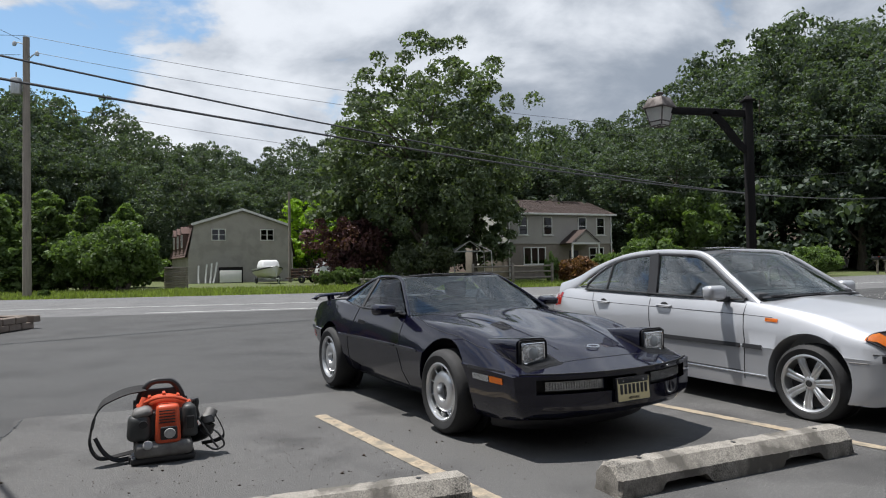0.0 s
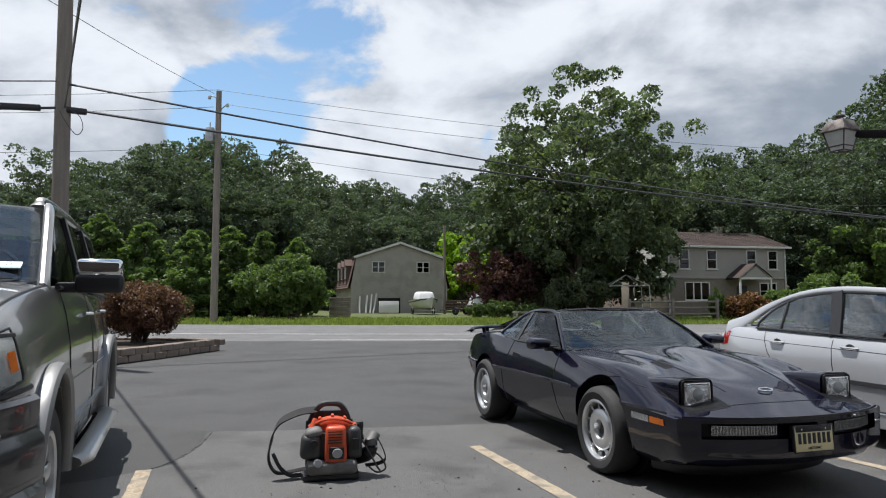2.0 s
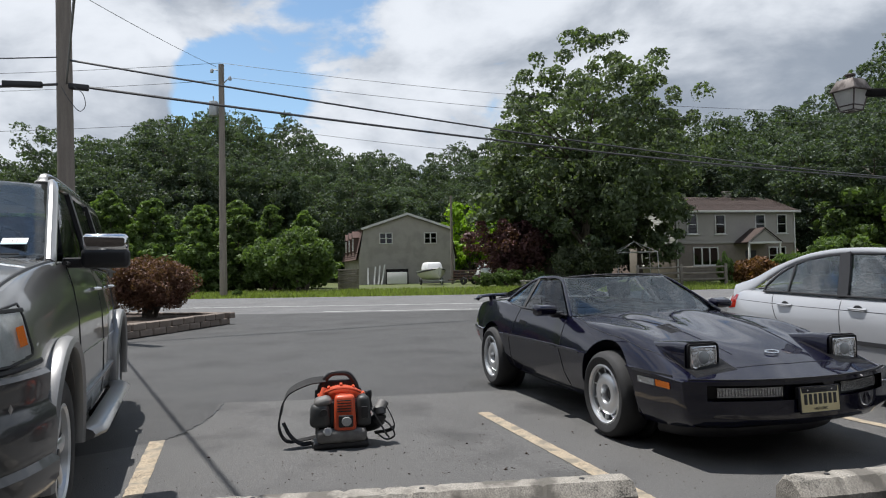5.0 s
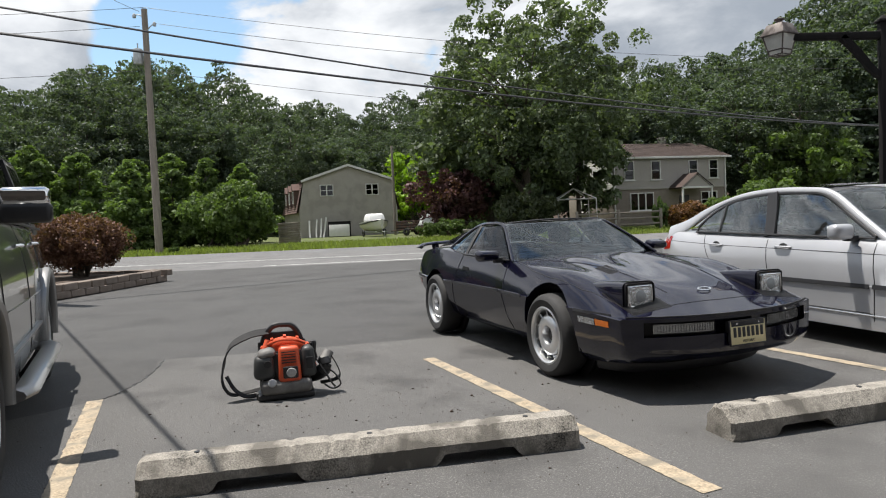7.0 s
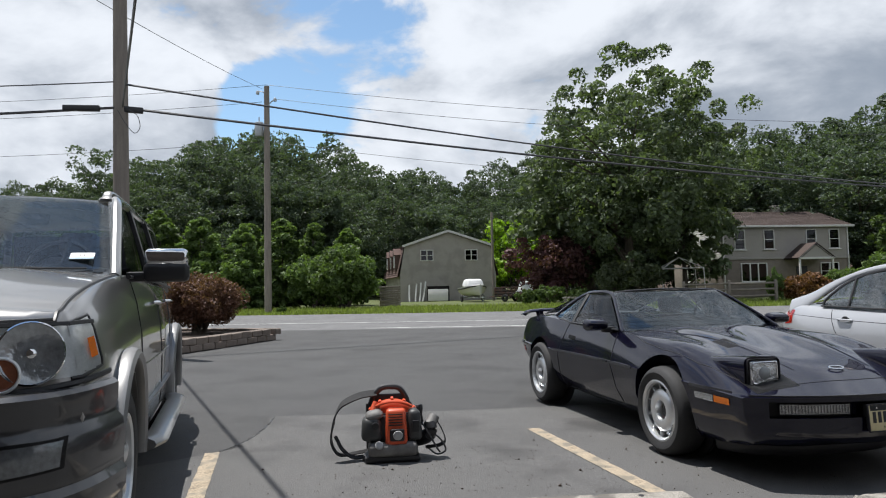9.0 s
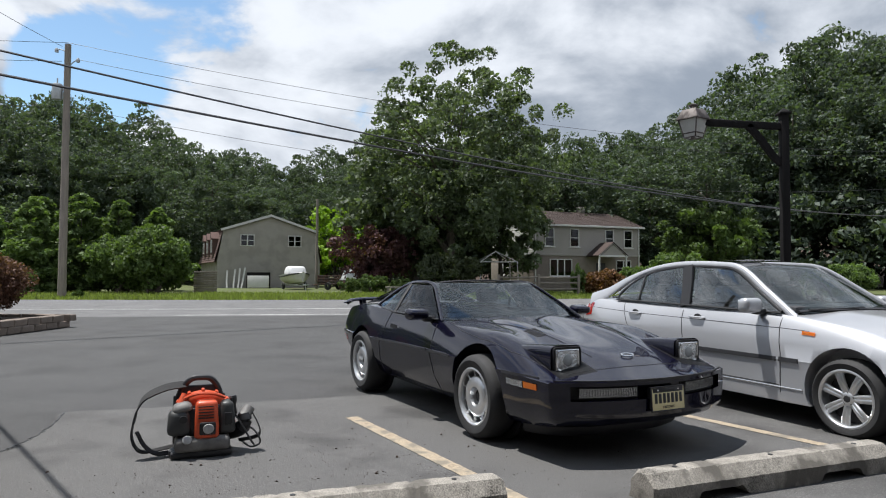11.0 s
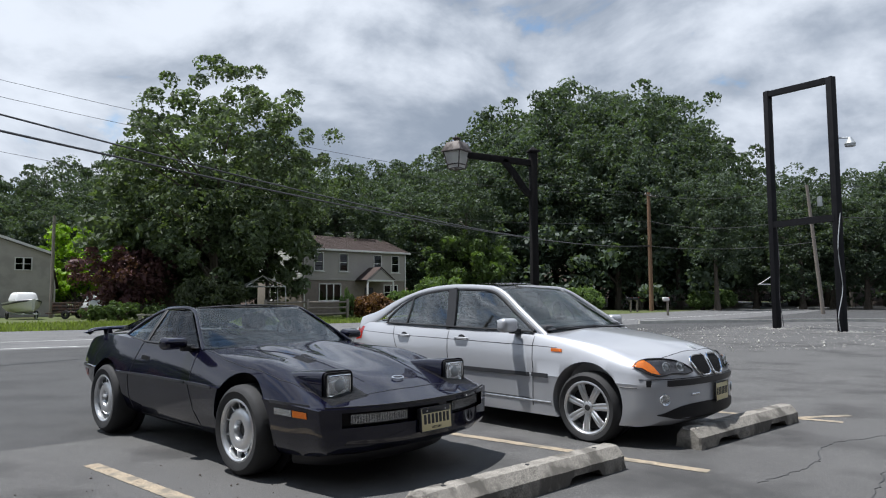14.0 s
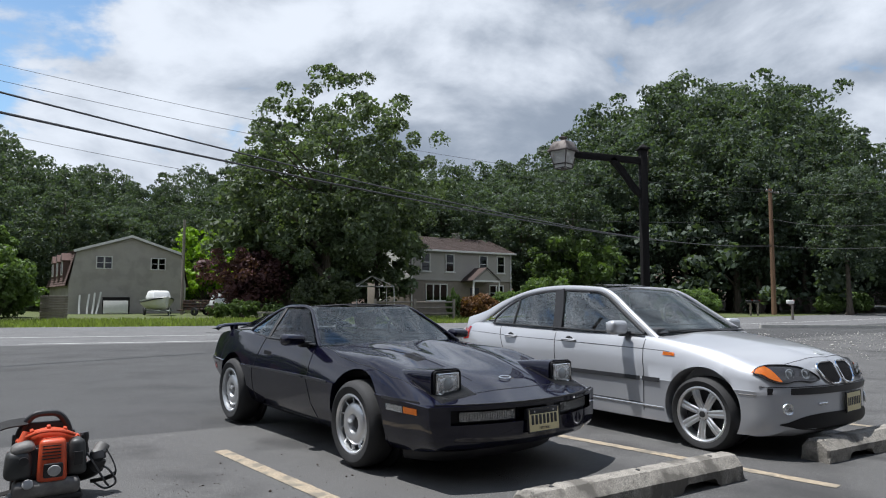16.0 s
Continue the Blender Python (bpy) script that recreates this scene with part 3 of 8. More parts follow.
def parking_stop(length):
    """A precast bar: upright flanks, wide chamfers, a flat crown, two water slots below, pin holes above."""
    base = thing("parking_stop")
    bm_ = B()
    nx = 90
    rows_ = []
    r = random.Random(int(length * 1000))
    for i in range(nx + 1):
        x = -length / 2 + length * i / nx
        t = abs(x)
        lift = 0.048 * max(0.0, min(1.0, (t - length * 0.15) / 0.04, (length * 0.35 - t) / 0.04))
        e = 0.014 if i in (0, nx) else 0.0
        chip = 0.007 if r.random() > 0.9 else 0.0
        prof = [(-0.098, lift), (-0.098 + e, 0.040 + lift * 0.5), (-0.097 + e, 0.086), (-0.047 + e, 0.146 - e - chip), (0.0, 0.148 - e), (0.047 - e, 0.146 - e - chip), (0.097 - e, 0.086), (0.098 - e, 0.040 + lift * 0.5), (0.098, lift)]
        rows_.append([(x, y + r.uniform(-1, 1) * 0.0016, z + (r.uniform(-1, 1) * 0.0016 if z > 0.01 else 0)) for y, z in prof])
    vs = [[bm_.verts.new(p) for p in q] for q in rows_]
    k = len(vs[0])
    for a in range(nx):
        for b in range(k):
            bm_.faces.new((vs[a][b], vs[a][(b + 1) % k], vs[a + 1][(b + 1) % k], vs[a + 1][b]))
    bm_.faces.new(vs[0][::-1])
    bm_.faces.new(vs[-1])
    bmesh.ops.recalc_face_normals(bm_, faces=bm_.faces)
    part("bar", bm_, CONCRETE, base, smooth=False)
    for x in (-length * 0.38, 0.0, length * 0.38):
        h = B()
        lathe(h, [(0.0, 0.0), (0.014, 0.0), (0.014, 0.004), (0.0, 0.004)], 12, Matrix.Translation((x, 0, 0.1465)))
        part("pin", h, TRIM, base, "dark pin hole")
    return base


STOPS = [((-1.95, 2.93), (0.15, 3.72)), ((0.95, 3.83), (2.72, 4.62)), ((3.64, 4.95), (5.42, 5.70))]
for (xa, ya), (xb, yb) in STOPS:
    ln = math.hypot(xb - xa, yb - ya)
    st = parking_stop(ln)
    st.matrix_basis = pose((xa + xb) / 2, (ya + yb) / 2, 0.0, 0, 0, math.degrees(math.atan2(yb - ya, xb - xa)))
    st.matrix_basis = st.matrix_basis @ Matrix.Diagonal((1, 1.18, 1.16, 1))
    tagged(st, "weathered grey precast concrete parking stop on asphalt", "parking stop", "parking stops")

# ---- trees and shrubs ----


def leaf_cloud(rng, centres, radii, per, size, squash=0.8, up=0.55):
    """Leaf sprays (bent quads) spread over the skins of many small clumps."""
    v, f = [], []
    c = np.repeat(centres, per, axis=0)
    r = np.repeat(radii, per)
    n = len(c)
    d = rng.normal(size=(n, 3))
    d[:, 2] += up
    d /= np.linalg.norm(d, axis=1)[:, None]
    rad = r * (0.62 + 0.45 * rng.random(n) ** 0.7)
    p = c + d * rad[:, None] * np.array([1, 1, squash])
    nrm = d + 0.75 * rng.normal(size=(n, 3))
    nrm /= np.linalg.norm(nrm, axis=1)[:, None]
    a = np.cross(nrm, rng.normal(size=(n, 3)))
    a /= np.linalg.norm(a, axis=1)[:, None] + 1e-9
    b = np.cross(nrm, a)
    s = size * (0.55 + 0.8 * rng.random(n))
    w = s * (0.45 + 0.3 * rng.random(n))
    bend = nrm * (s * 0.22)[:, None]
    q = np.stack([p - a * s[:, None] - bend, p - b * w[:, None] * 0.9, p + a * s[:, None] - bend, p + b * w[:, None] * 1.0], axis=1)
    verts = q.reshape(-1, 3)
    faces = np.arange(n * 4).reshape(-1, 4)
    return verts, faces


def make_tree(name, seed, height, spread, material, leaf=0.34, clumps=90, per=46, trunk=0.32, base_frac=0.22, shape="round", clump_r=0.16, label="", category="tree", core=0.82, up=0.75):
    """Tapered trunk, limbs reaching the clumps, and a crown of leaf clumps with gaps."""
    rng = np.random.default_rng(seed)
    root = thing(name, None, label, category)
    zc, zr = height * (1 + base_frac) / 2, height * (1 - base_frac) / 2
    cs, rs = [], []
    lobes = [(rng.uniform(0, 6.28), rng.uniform(-0.5, 0.9), rng.uniform(0.85, 1.25)) for _ in range(7)]
    while len(cs) < clumps:
        u = rng.normal(size=3)
        u /= np.linalg.norm(u)
        k = rng.random() ** 0.35
        if shape == "cone":
            h = rng.random() ** 1.25
            ww = (1 - h) ** 0.62 * (0.6 + 0.65 * rng.random()) * min(1, h * 5 + 0.45)
            a = rng.uniform(0, 6.283)
            cs.append((spread * ww * k * math.cos(a), spread * ww * k * math.sin(a), height * (base_frac + (1 - base_frac) * h) * 0.97))
            rs.append(spread * clump_r * (1.25 - 0.7 * h) * rng.uniform(0.8, 1.3))
            continue
        g = core
        for la, lz, lg in lobes:
            dd = u[0] * math.cos(la) * math.sqrt(max(0, 1 - lz * lz)) + u[1] * math.sin(la) * math.sqrt(max(0, 1 - lz * lz)) + u[2] * lz
            if dd > 0.72:
                g = max(g, lg * (0.8 + 0.25 * dd))
        low_ = 1.0 if u[2] > -0.2 else 0.85
        cs.append((u[0] * spread * k * g * low_, u[1] * spread * k * g * low_, zc + u[2] * zr * k * g * (0.95 if u[2] > 0 else 1.0)))
        rs.append(spread * clump_r * rng.uniform(0.7, 1.35))
    cs, rs = np.array(cs), np.array(rs)
    cs[:, 2] = np.minimum(cs[:, 2], height - rs * 0.6)
    bm_ = B()
    top = height * 0.8
    lean = rng.uniform(-0.02, 0.02, 2) * height
    pts = [(lean[0] * t, lean[1] * t, top * t) for t in (0, 0.08, 0.25, 0.5, 0.75, 1.0)]
    sweep(bm_, pts, lambda t: trunk * (1.25 - t * 1.15) if t > 0.1 else trunk * (1.6 - 3.5 * t), n=9, up=(0, 1, 0.01))
    for i in rng.choice(len(cs), size=min(len(cs), 26), replace=False):
        c = Vector(cs[i])
        h = max(height * base_frac * 0.6, min(top * 0.9, c.z - 0.45 * math.hypot(c.x, c.y)))
        a = Vector((lean[0] * h / top, lean[1] * h / top, h))
        m_ = lerp(a, c, 0.5) + Vector((0, 0, 0.06 * height * 0.5))
        sweep(bm_, curve_pts([a, m_, c], 3), lambda t: trunk * 0.36 * (1 - 0.8 * t) * (1.1 - h / height), n=5, up=(0.3, 0.1, 1))
    part("trunk", bm_, BARK, root)
    v, f = leaf_cloud(rng, cs, rs, per, leaf, up=up)
    v[:, 2] = np.maximum(v[:, 2], 0.02)
    mesh_np("crown", v, f, material, root)
    return root


def make_shrub(name, seed, size, material, leaf=0.06, clumps=60, per=60, stems=7, label="", category="shrub", dome=0.62):
    """A clipped or loose bush: stems from the ground and a dense uneven head of leaves. size: half width x, y and height."""
    rng = np.random.default_rng(seed)
    root = thing(name, None, label, category)
    cs = []
    while len(cs) < clumps:
        u = rng.normal(size=3)
        u /= np.linalg.norm(u)
        k = rng.random() ** 0.3 * 0.86
        z = size[2] * (1 - dome / 2) + u[2] * k * size[2] * dome / 2
        cs.append((u[0] * k * size[0], u[1] * k * size[1], z))
    cs = np.array(cs)
    rs = np.full(len(cs), min(size) * 0.2) * rng.uniform(0.7, 1.25, len(cs))
    bm_ = B()
    for i in range(stems):
        c = Vector(cs[rng.integers(len(cs))])
        a = Vector((rng.uniform(-0.12, 0.12) * size[0], rng.uniform(-0.12, 0.12) * size[1], 0))
        sweep(bm_, curve_pts([a, lerp(a, c, 0.5) + Vector((0, 0, 0.1 * size[2])), c], 4), lambda t: max(0.012, 0.03 * size[2]) * (1 - 0.7 * t), n=5, up=(0.2, 1, 0.1))
    part("stem", bm_, BARK, root)
    v, f = leaf_cloud(rng, cs, rs, per, leaf, 0.9, 0.25)
    v[:, 2] = np.maximum(v[:, 2], 0.02)
    mesh_np("crown", v, f, material, root)
    return root


# woods: a few kinds of tree, each copied along the slopes behind the road
WOOD = [make_tree("woodland_tree", 10 + i, 20.0, 5.2 + 0.5 * (i % 3), LEAF_WOOD, 0.185, 190, 78, 0.34, (0.12, 0.03, 0.05, 0.2, 0.03)[i], clump_r=0.165, label="tall dark green broadleaf tree at the wood's edge") for i in range(5)]
rng = np.random.default_rng(5)
first = [True] * 5


def plant(x, y, h, wide=1.0):
    i = int(rng.integers(5))
    m = pose(x, y, -0.1, 0, 0, float(rng.uniform(0, 360)))
    if first[i]:
        first[i] = False
        t_ = WOOD[i]
    else:
        t_ = copy_thing(WOOD[i], m)
    s = h / 20.0
    t_.matrix_basis = m @ Matrix.Diagonal((s * wide, s * wide, s, 1))
    tagged(t_, group="woodland trees")


def skyline(deg):
    """Apparent height of the woods, in degrees above level, by bearing from +y, clockwise."""
    return table([(-60, 6.5), (-53, 6.8), (-49, 8.6), (-45, 10.6), (-40, 12.2), (-36, 13.2), (-30, 13.4), (-26, 12.3), (-21, 10.7), (-16, 9.9), (-10, 10.9), (-4, 11.2), (2, 11.6), (8, 12.4), (14, 12.6), (18, 12.4), (22, 16.0), (26, 18.3), (30, 18.3), (34, 17.6), (37.5, 15.6), (40, 12.6), (44, 10.4), (50, 10.2), (58, 11.5), (66, 10.5)], deg)


for ring, (dist, count, k) in enumerate(((71, 46, 0.84), (85, 44, 0.96), (99, 44, 1.06))):
    for j in range(count):
        b = -62 + 128 * (j + float(rng.uniform(0.1, 0.9))) / count
        d = dist + float(rng.uniform(-5, 5)) + (13 if -36 < b < -4 else 0) + (9 if 20 < b < 39 else 0) + (12 if b > 40 else 0)
        x, y = d * math.sin(radians(b)), d * math.cos(radians(b))
        h = (math.tan(radians(skyline(b))) * math.hypot(x, y) + 1.3) * k * float(rng.uniform(0.90, 1.04))
        plant(x, y, h, 1.0 if h > 15 else 1.2)

# ---- cars ----
from mathutils.bvhtree import BVHTree


def carve(ob, cutters):
    """Cut closed shapes out of a mesh for good."""
    for c in cutters:
        md = ob.modifiers.new("cut", "BOOLEAN")
        md.operation, md.solver, md.object = "DIFFERENCE", "EXACT", c
    me = bpy.data.meshes.new_from_object(ob.evaluated_get(bpy.context.evaluated_depsgraph_get()))
    ob.modifiers.clear()
    ob.data = me
    for c in cutters:
        bpy.data.objects.remove(c)
    me.shade_smooth()
    me.set_sharp_from_angle(angle=radians(32))
    return ob


class Shell:
    """A car's lower body: sections along its length; x forward from the front axle, y left, z up."""

    def __init__(self, k, x0, x1, n=96):
        self.k = k
        bm_ = B()
        rows_ = []
        for i in range(n + 1):
            u = i / n
            x = lerp(x0, x1, 0.5 - 0.5 * math.cos(math.pi * u) if k.get("ease") else u)
            rows_.append(self.section(x))
        vs = [[bm_.verts.new(p) for p in r] for r in rows_]
        m_ = len(vs[0])
        for a in range(n):
            for b in range(m_):
                bm_.faces.new((vs[a][b], vs[a][(b + 1) % m_], vs[a + 1][(b + 1) % m_], vs[a + 1][b]))
        for end, x in ((0, x0), (-1, x1)):
            ring, h, ns = vs[end], m_ // 2, 18
            lines = []
            for i in range(h + 1):
                a, b = ring[i], ring[(m_ - i) % m_]
                if a is b:
                    lines.append([a] * (ns + 1))
                else:
                    y, z = a.co.y, a.co.z
                    lines.append([a] + [bm_.verts.new((self.bow(x, lerp(y, -y, j / ns)), lerp(y, -y, j / ns), z)) for j in range(1, ns)] + [b])
            for i in range(h):
                for j in range(ns):
                    q = []
                    for v in (lines[i][j], lines[i][j + 1], lines[i + 1][j + 1], lines[i + 1][j]):
                        if v not in q:
                            q.append(v)
                    if len(q) > 2:
                        bm_.faces.new(q)
        bmesh.ops.recalc_face_normals(bm_, faces=bm_.faces)
        self.bm = bm_

    def val(self, name, x):
        return table(self.k[name], x)

    def section(self, x):
        w, wb, ws = self.val("w", x), self.val("wb", x), self.val("ws", x)
        zb, zm, zs, zt = self.val("zb", x), self.val("zm", x), self.val("zs", x), self.val("zt", x)
        half = [(0.0, zb), (wb * 0.7, zb), (wb, zb + 0.012), (lerp(wb, w, self.k.get("tuck", (0.7, 0.92))[0]), lerp(zb, zm, 0.18)), (lerp(wb, w, self.k.get("tuck", (0.7, 0.92))[1]), lerp(zb, zm, 0.5)), (w - 0.004, zm - 0.03), (w, zm)]
        cr = self.k.get("crease", 0.0)
        half.append((w - cr, zm + 0.006))
        for t in (0.25, 0.5, 0.72, 0.88, 0.97):
            a = t * math.pi / 2
            half.append((ws + (w - cr - ws) * (1 - math.sin(a) ** self.k.get("sp", 1.6)) ** 0.9, zm + (zs - zm) * math.sin(a)))
        half.append((ws, zs))
        for t in (0.05, 0.1, 0.16, 0.23, 0.31, 0.39, 0.46, 0.52, 0.58, 0.64, 0.7, 0.77, 0.88):
            f = t
            bulge = self.val("hb", x) * math.exp(-((t - 0.62) / 0.16) ** 2)
            swell = self.val("fb", x) * math.exp(-((t - 0.14) / 0.13) ** 2) if "fb" in self.k else 0.0
            half.append((ws * (1 - f), zs + (zt - zs) * math.sin(f * math.pi / 2) + bulge + swell))
        half.append((0.0, zt))
        pts = half + [(-y, z) for y, z in half[-2:0:-1]]
        return [Vector((self.bow(x, y), y, z)) for y, z in pts]

    def bow(self, x, y):
        f, r = self.k["front"], self.k["rear"]
        q = abs(y) / 0.9
        if x > f[0]:
            return x - f[1] * ((x - f[0]) / (f[2] - f[0])) ** 1.5 * q ** f[3]
        if x < r[0]:
            return x + r[1] * ((r[0] - x) / (r[0] - r[2])) ** 1.5 * q ** r[3]
        return x


class Skin:
    """Lays lines and patches on a mesh by casting rays at it."""

    def __init__(self, ob):
        dg = bpy.context.evaluated_depsgraph_get()
        self.t = BVHTree.FromObject(ob, dg)

    def side(self, x, z, s=-1, off=0.0):
        p, n_, *_ = self.t.ray_cast(Vector((x, s * 3.0, z)), Vector((0, -s, 0)))
        return (p + n_ * off) if p else Vector((x, s * 0.86, z))

    def front(self, y, z, off=0.0, sx=3.0):
        p, n_, *_ = self.t.ray_cast(Vector((sx, y, z)), Vector((-math.copysign(1, sx), 0, 0)))
        return (p + n_ * off) if p else Vector((0.8, y, z))

    def top(self, x, y, off=0.0):
        p, n_, *_ = self.t.ray_cast(Vector((x, y, 3.0)), Vector((0, 0, -1)))
        return (p + n_ * off) if p else Vector((x, y, 0.8))


def dense(pts, n=8):
    res = []
    for a, b in zip(pts[:-1], pts[1:]):
        for i in range(n):
            res.append((lerp(a[0], b[0], i / n), lerp(a[1], b[1], i / n)))
    return res + [tuple(pts[-1])]


def seam(sk, pts, name, material, parent, s=-1, r=0.004, how="side", label="", h=None, off=0.0):
    q = {"side": lambda a, b: sk.side(a, b, s, off), "front": lambda a, b: sk.front(a, b, off), "top": lambda a, b: sk.top(a, b, off), "back": lambda a, b: sk.front(a, b, off, -6.0)}[how]
    bm_ = B()
    sweep(bm_, [q(a, b) for a, b in dense(pts)], r, h, n=6, up=(0.1, 0.2, 1) if how != "top" else (0, 0, 1), flat=h is not None)
    return part(name, bm_, material, parent, label)


def patch(sk, corners, name, material, parent, s=-1, how="side", n=8, off=0.006, label="", thick=0.012):
    """A panel laid on the skin: four corners in the plane of view."""
    a, b, c, d = corners
    rows_ = []
    for i in range(n + 1):
        r = []
        for j in range(n + 1):
            u, v = i / n, j / n
            p = [lerp(lerp(a[q], b[q], u), lerp(d[q], c[q], u), v) for q in (0, 1)]
            r.append(sk.side(p[0], p[1], s, off) if how == "side" else sk.front(p[0], p[1], off) if how == "front" else sk.top(p[0], p[1], off))
        rows_.append(r)
    bm_ = B()
    grid_patch(bm_, rows_, thick)
    bmesh.ops.recalc_face_normals(bm_, faces=bm_.faces)
    return part(name, bm_, material, parent, label)


def shaped(sk, y0, y1, top, bot, name, material, parent, s=-1, n=18, m=8, off=0.006, thick=0.010, label="", lean=0.0):
    """A panel on the nose whose upper and lower edges follow two smooth lines."""
    rows_ = []
    for i in range(n + 1):
        y = lerp(y0, y1, 0.5 - 0.5 * math.cos(math.pi * i / n))
        zt, zb = table(top, y), table(bot, y)
        rows_.append([sk.front(s * (y + lean * (v / m - 0.5)), lerp(zb, zt, v / m), off) for v in range(m + 1)])
    bm_ = B()
    grid_patch(bm_, rows_, thick)
    bmesh.ops.recalc_face_normals(bm_, faces=bm_.faces)
    return part(name, bm_, material, parent, label)


def outline(sk, y0, y1, top, bot, name, material, parent, s=-1, n=16, r=0.005, off=0.012, label=""):
    """A raised rim round such a panel."""
    ys = [lerp(y0, y1, 0.5 - 0.5 * math.cos(math.pi * i / n)) for i in range(n + 1)]
    loop = [(y, table(top, y)) for y in ys] + [(y, table(bot, y)) for y in ys[::-1]]
    bm_ = B()
    sweep(bm_, [sk.front(s * y, z, off) for y, z in loop], r, n=6, up=(1, 0, 0), closed=True)
    return part(name, bm_, material, parent, label)


def nose_cutter(sh, x_face, half, z0, z1, depth):
    """A bar that follows the bow of the nose, to cut a recess."""
    bm_ = B()
    rows_ = []
    for i in range(25):
        y = lerp(-half, half, i / 24)
        x = sh.bow(x_face, y)
        rows_.append([bm_.verts.new(p) for p in ((x - depth, y, z0 + 0.008), (x + 0.3, y, z0 - 0.02), (x + 0.3, y, z1 + 0.01), (x - depth, y, z1 - 0.008))])
    for a in range(24):
        for b in range(4):
            bm_.faces.new((rows_[a][b], rows_[a][(b + 1) % 4], rows_[a + 1][(b + 1) % 4], rows_[a + 1][b]))
    bm_.faces.new(rows_[0][::-1])
    bm_.faces.new(rows_[-1])
    bmesh.ops.recalc_face_normals(bm_, faces=bm_.faces)
    return part("cut", bm_, TRIM)


def sheet(quad, bulge=(0, 0, 0), n=8, thick=0.005):
    """A curved pane between four corners, pushed out in the middle."""
    a, b, c, d = [Vector(p) for p in quad]
    bu = Vector(bulge)
    bm_ = B()
    rows_ = []
    for i in range(n + 1):
        r = []
        for j in range(n + 1):
            u, v = i / n, j / n
            r.append(lerp(lerp(a, b, u), lerp(d, c, u), v) + bu * (1 - (2 * u - 1) ** 2) * (0.55 + 0.45 * (1 - (2 * v - 1) ** 2)))
        rows_.append(r)
    grid_patch(bm_, rows_, thick)
    bmesh.ops.recalc_face_normals(bm_, faces=bm_.faces)
    return bm_


def wheel(parent, x, y, r, rim_r, width, style, arch_s, flat=0.0):
    """A tyre with tread blocks, and an alloy rim of the given style; the outer face looks along y's sign."""
    s = math.copysign(1, y)
    root = new("wheel")
    root.parent = parent
    root.matrix_basis = Matrix.Translation((x, y, r - flat)) @ Euler((radians(-90 * s), 0, 0)).to_matrix().to_4x4()
    h = width / 2
    bm_ = B()
    lathe(bm_, [(rim_r - 0.012, -h * 0.8), (rim_r + 0.01, -h * 0.95), (lerp(rim_r, r, 0.55), -h * 1.02), (r - 0.022, -h * 0.9), (r - 0.006, -h * 0.72), (r, -h * 0.3), (r, h * 0.3), (r - 0.006, h * 0.72), (r - 0.022, h * 0.9), (lerp(rim_r, r, 0.55), h * 1.02), (rim_r + 0.01, h * 0.95), (rim_r - 0.012, h * 0.8)], 96, ring=True)
    bm_.verts.ensure_lookup_table()
    for i, v in enumerate(list(bm_.verts)):
        rr = math.hypot(v.co.x, v.co.y)
        if rr > r - 0.03 and int(round(math.atan2(v.co.y, v.co.x) / 6.28318 * 96)) % 2:
            v.co.x *= (rr - 0.006) / rr
            v.co.y *= (rr - 0.006) / rr
    if flat:
        for v in bm_.verts:
            if v.co.y * s > r - 0.03 - flat:
                v.co.y *= (r - flat + 0.012) / r if abs(v.co.y) > r - flat else 1
    part("tyre", bm_, RUBBER, root)
    bm_ = B()
    lathe(bm_, [(rim_r, h * 0.86), (rim_r + 0.004, h * 0.92), (rim_r - 0.008, h * 0.95), (rim_r - 0.02, h * 0.86), (rim_r - 0.03, h * 0.2), (rim_r - 0.04, -h * 0.8), (rim_r, -h * 0.85)], 48, ring=True)
    z = h * 0.62
    if style == "turbine":
        # a broad dished disc, short curved fins to the lip, and a deep dark hub well
        lathe(bm_, [(0.052, z - 0.075), (0.060, z - 0.035), (0.074, z + 0.016), (0.092, z + 0.022), (0.125, z + 0.022), (0.150, z + 0.010), (0.158, z - 0.004), (0.156, z - 0.03), (0.10, z - 0.03), (0.06, z - 0.08)], 48, ring=True)
        for i in range(11):
            a = 6.28318 * i / 11
            box(bm_, (rim_r - 0.155, 0.011, 0.030), (0, 0, 0), 0.003, Euler((0, 0, a)).to_matrix().to_4x4() @ Matrix.Translation(((rim_r + 0.140) / 2, 0, z - 0.010)) @ Euler((0.35, 0, 0.25)).to_matrix().to_4x4())
        lathe(bm_, [(rim_r - 0.026, z - 0.02), (rim_r - 0.024, z + 0.010), (rim_r - 0.008, z + 0.02), (rim_r - 0.006, z - 0.01)], 48, ring=True)
    else:
        count, ws_, we = (7, 0.017, 0.021) if style == "spoke" else (6, 0.045, 0.034)
        lathe(bm_, [(0.0, z + 0.012), (0.035, z + 0.012), (0.05, z + 0.004), (0.072, z - 0.008), (0.076, z - 0.04), (0.0, z - 0.04)], 32)
        for i in range(count):
            for dv in ((-1, 1) if style == "spoke" else (0,)):
                a = 6.28318 * i / count + 0.12
                p0 = Vector((0.05, dv * 0.0125, z - 0.010))
                p1 = Vector(((rim_r + 0.05) / 2, dv * 0.0150, z + 0.004))
                p2 = Vector((rim_r - 0.006, dv * 0.0185, z - 0.002))
                q = Euler((0, 0, a)).to_matrix()
                sweep(bm_, [q @ p for p in curve_pts([p0, p1, p2], 4)], lambda t: lerp(ws_, we, t), 0.014, up=(0, 0, 1), n=10)
    rim = part("rim", bm_, ALLOY, root)
    # turbine: disc and hub plug go black, painting the shade inside the rim
    bm_ = B()
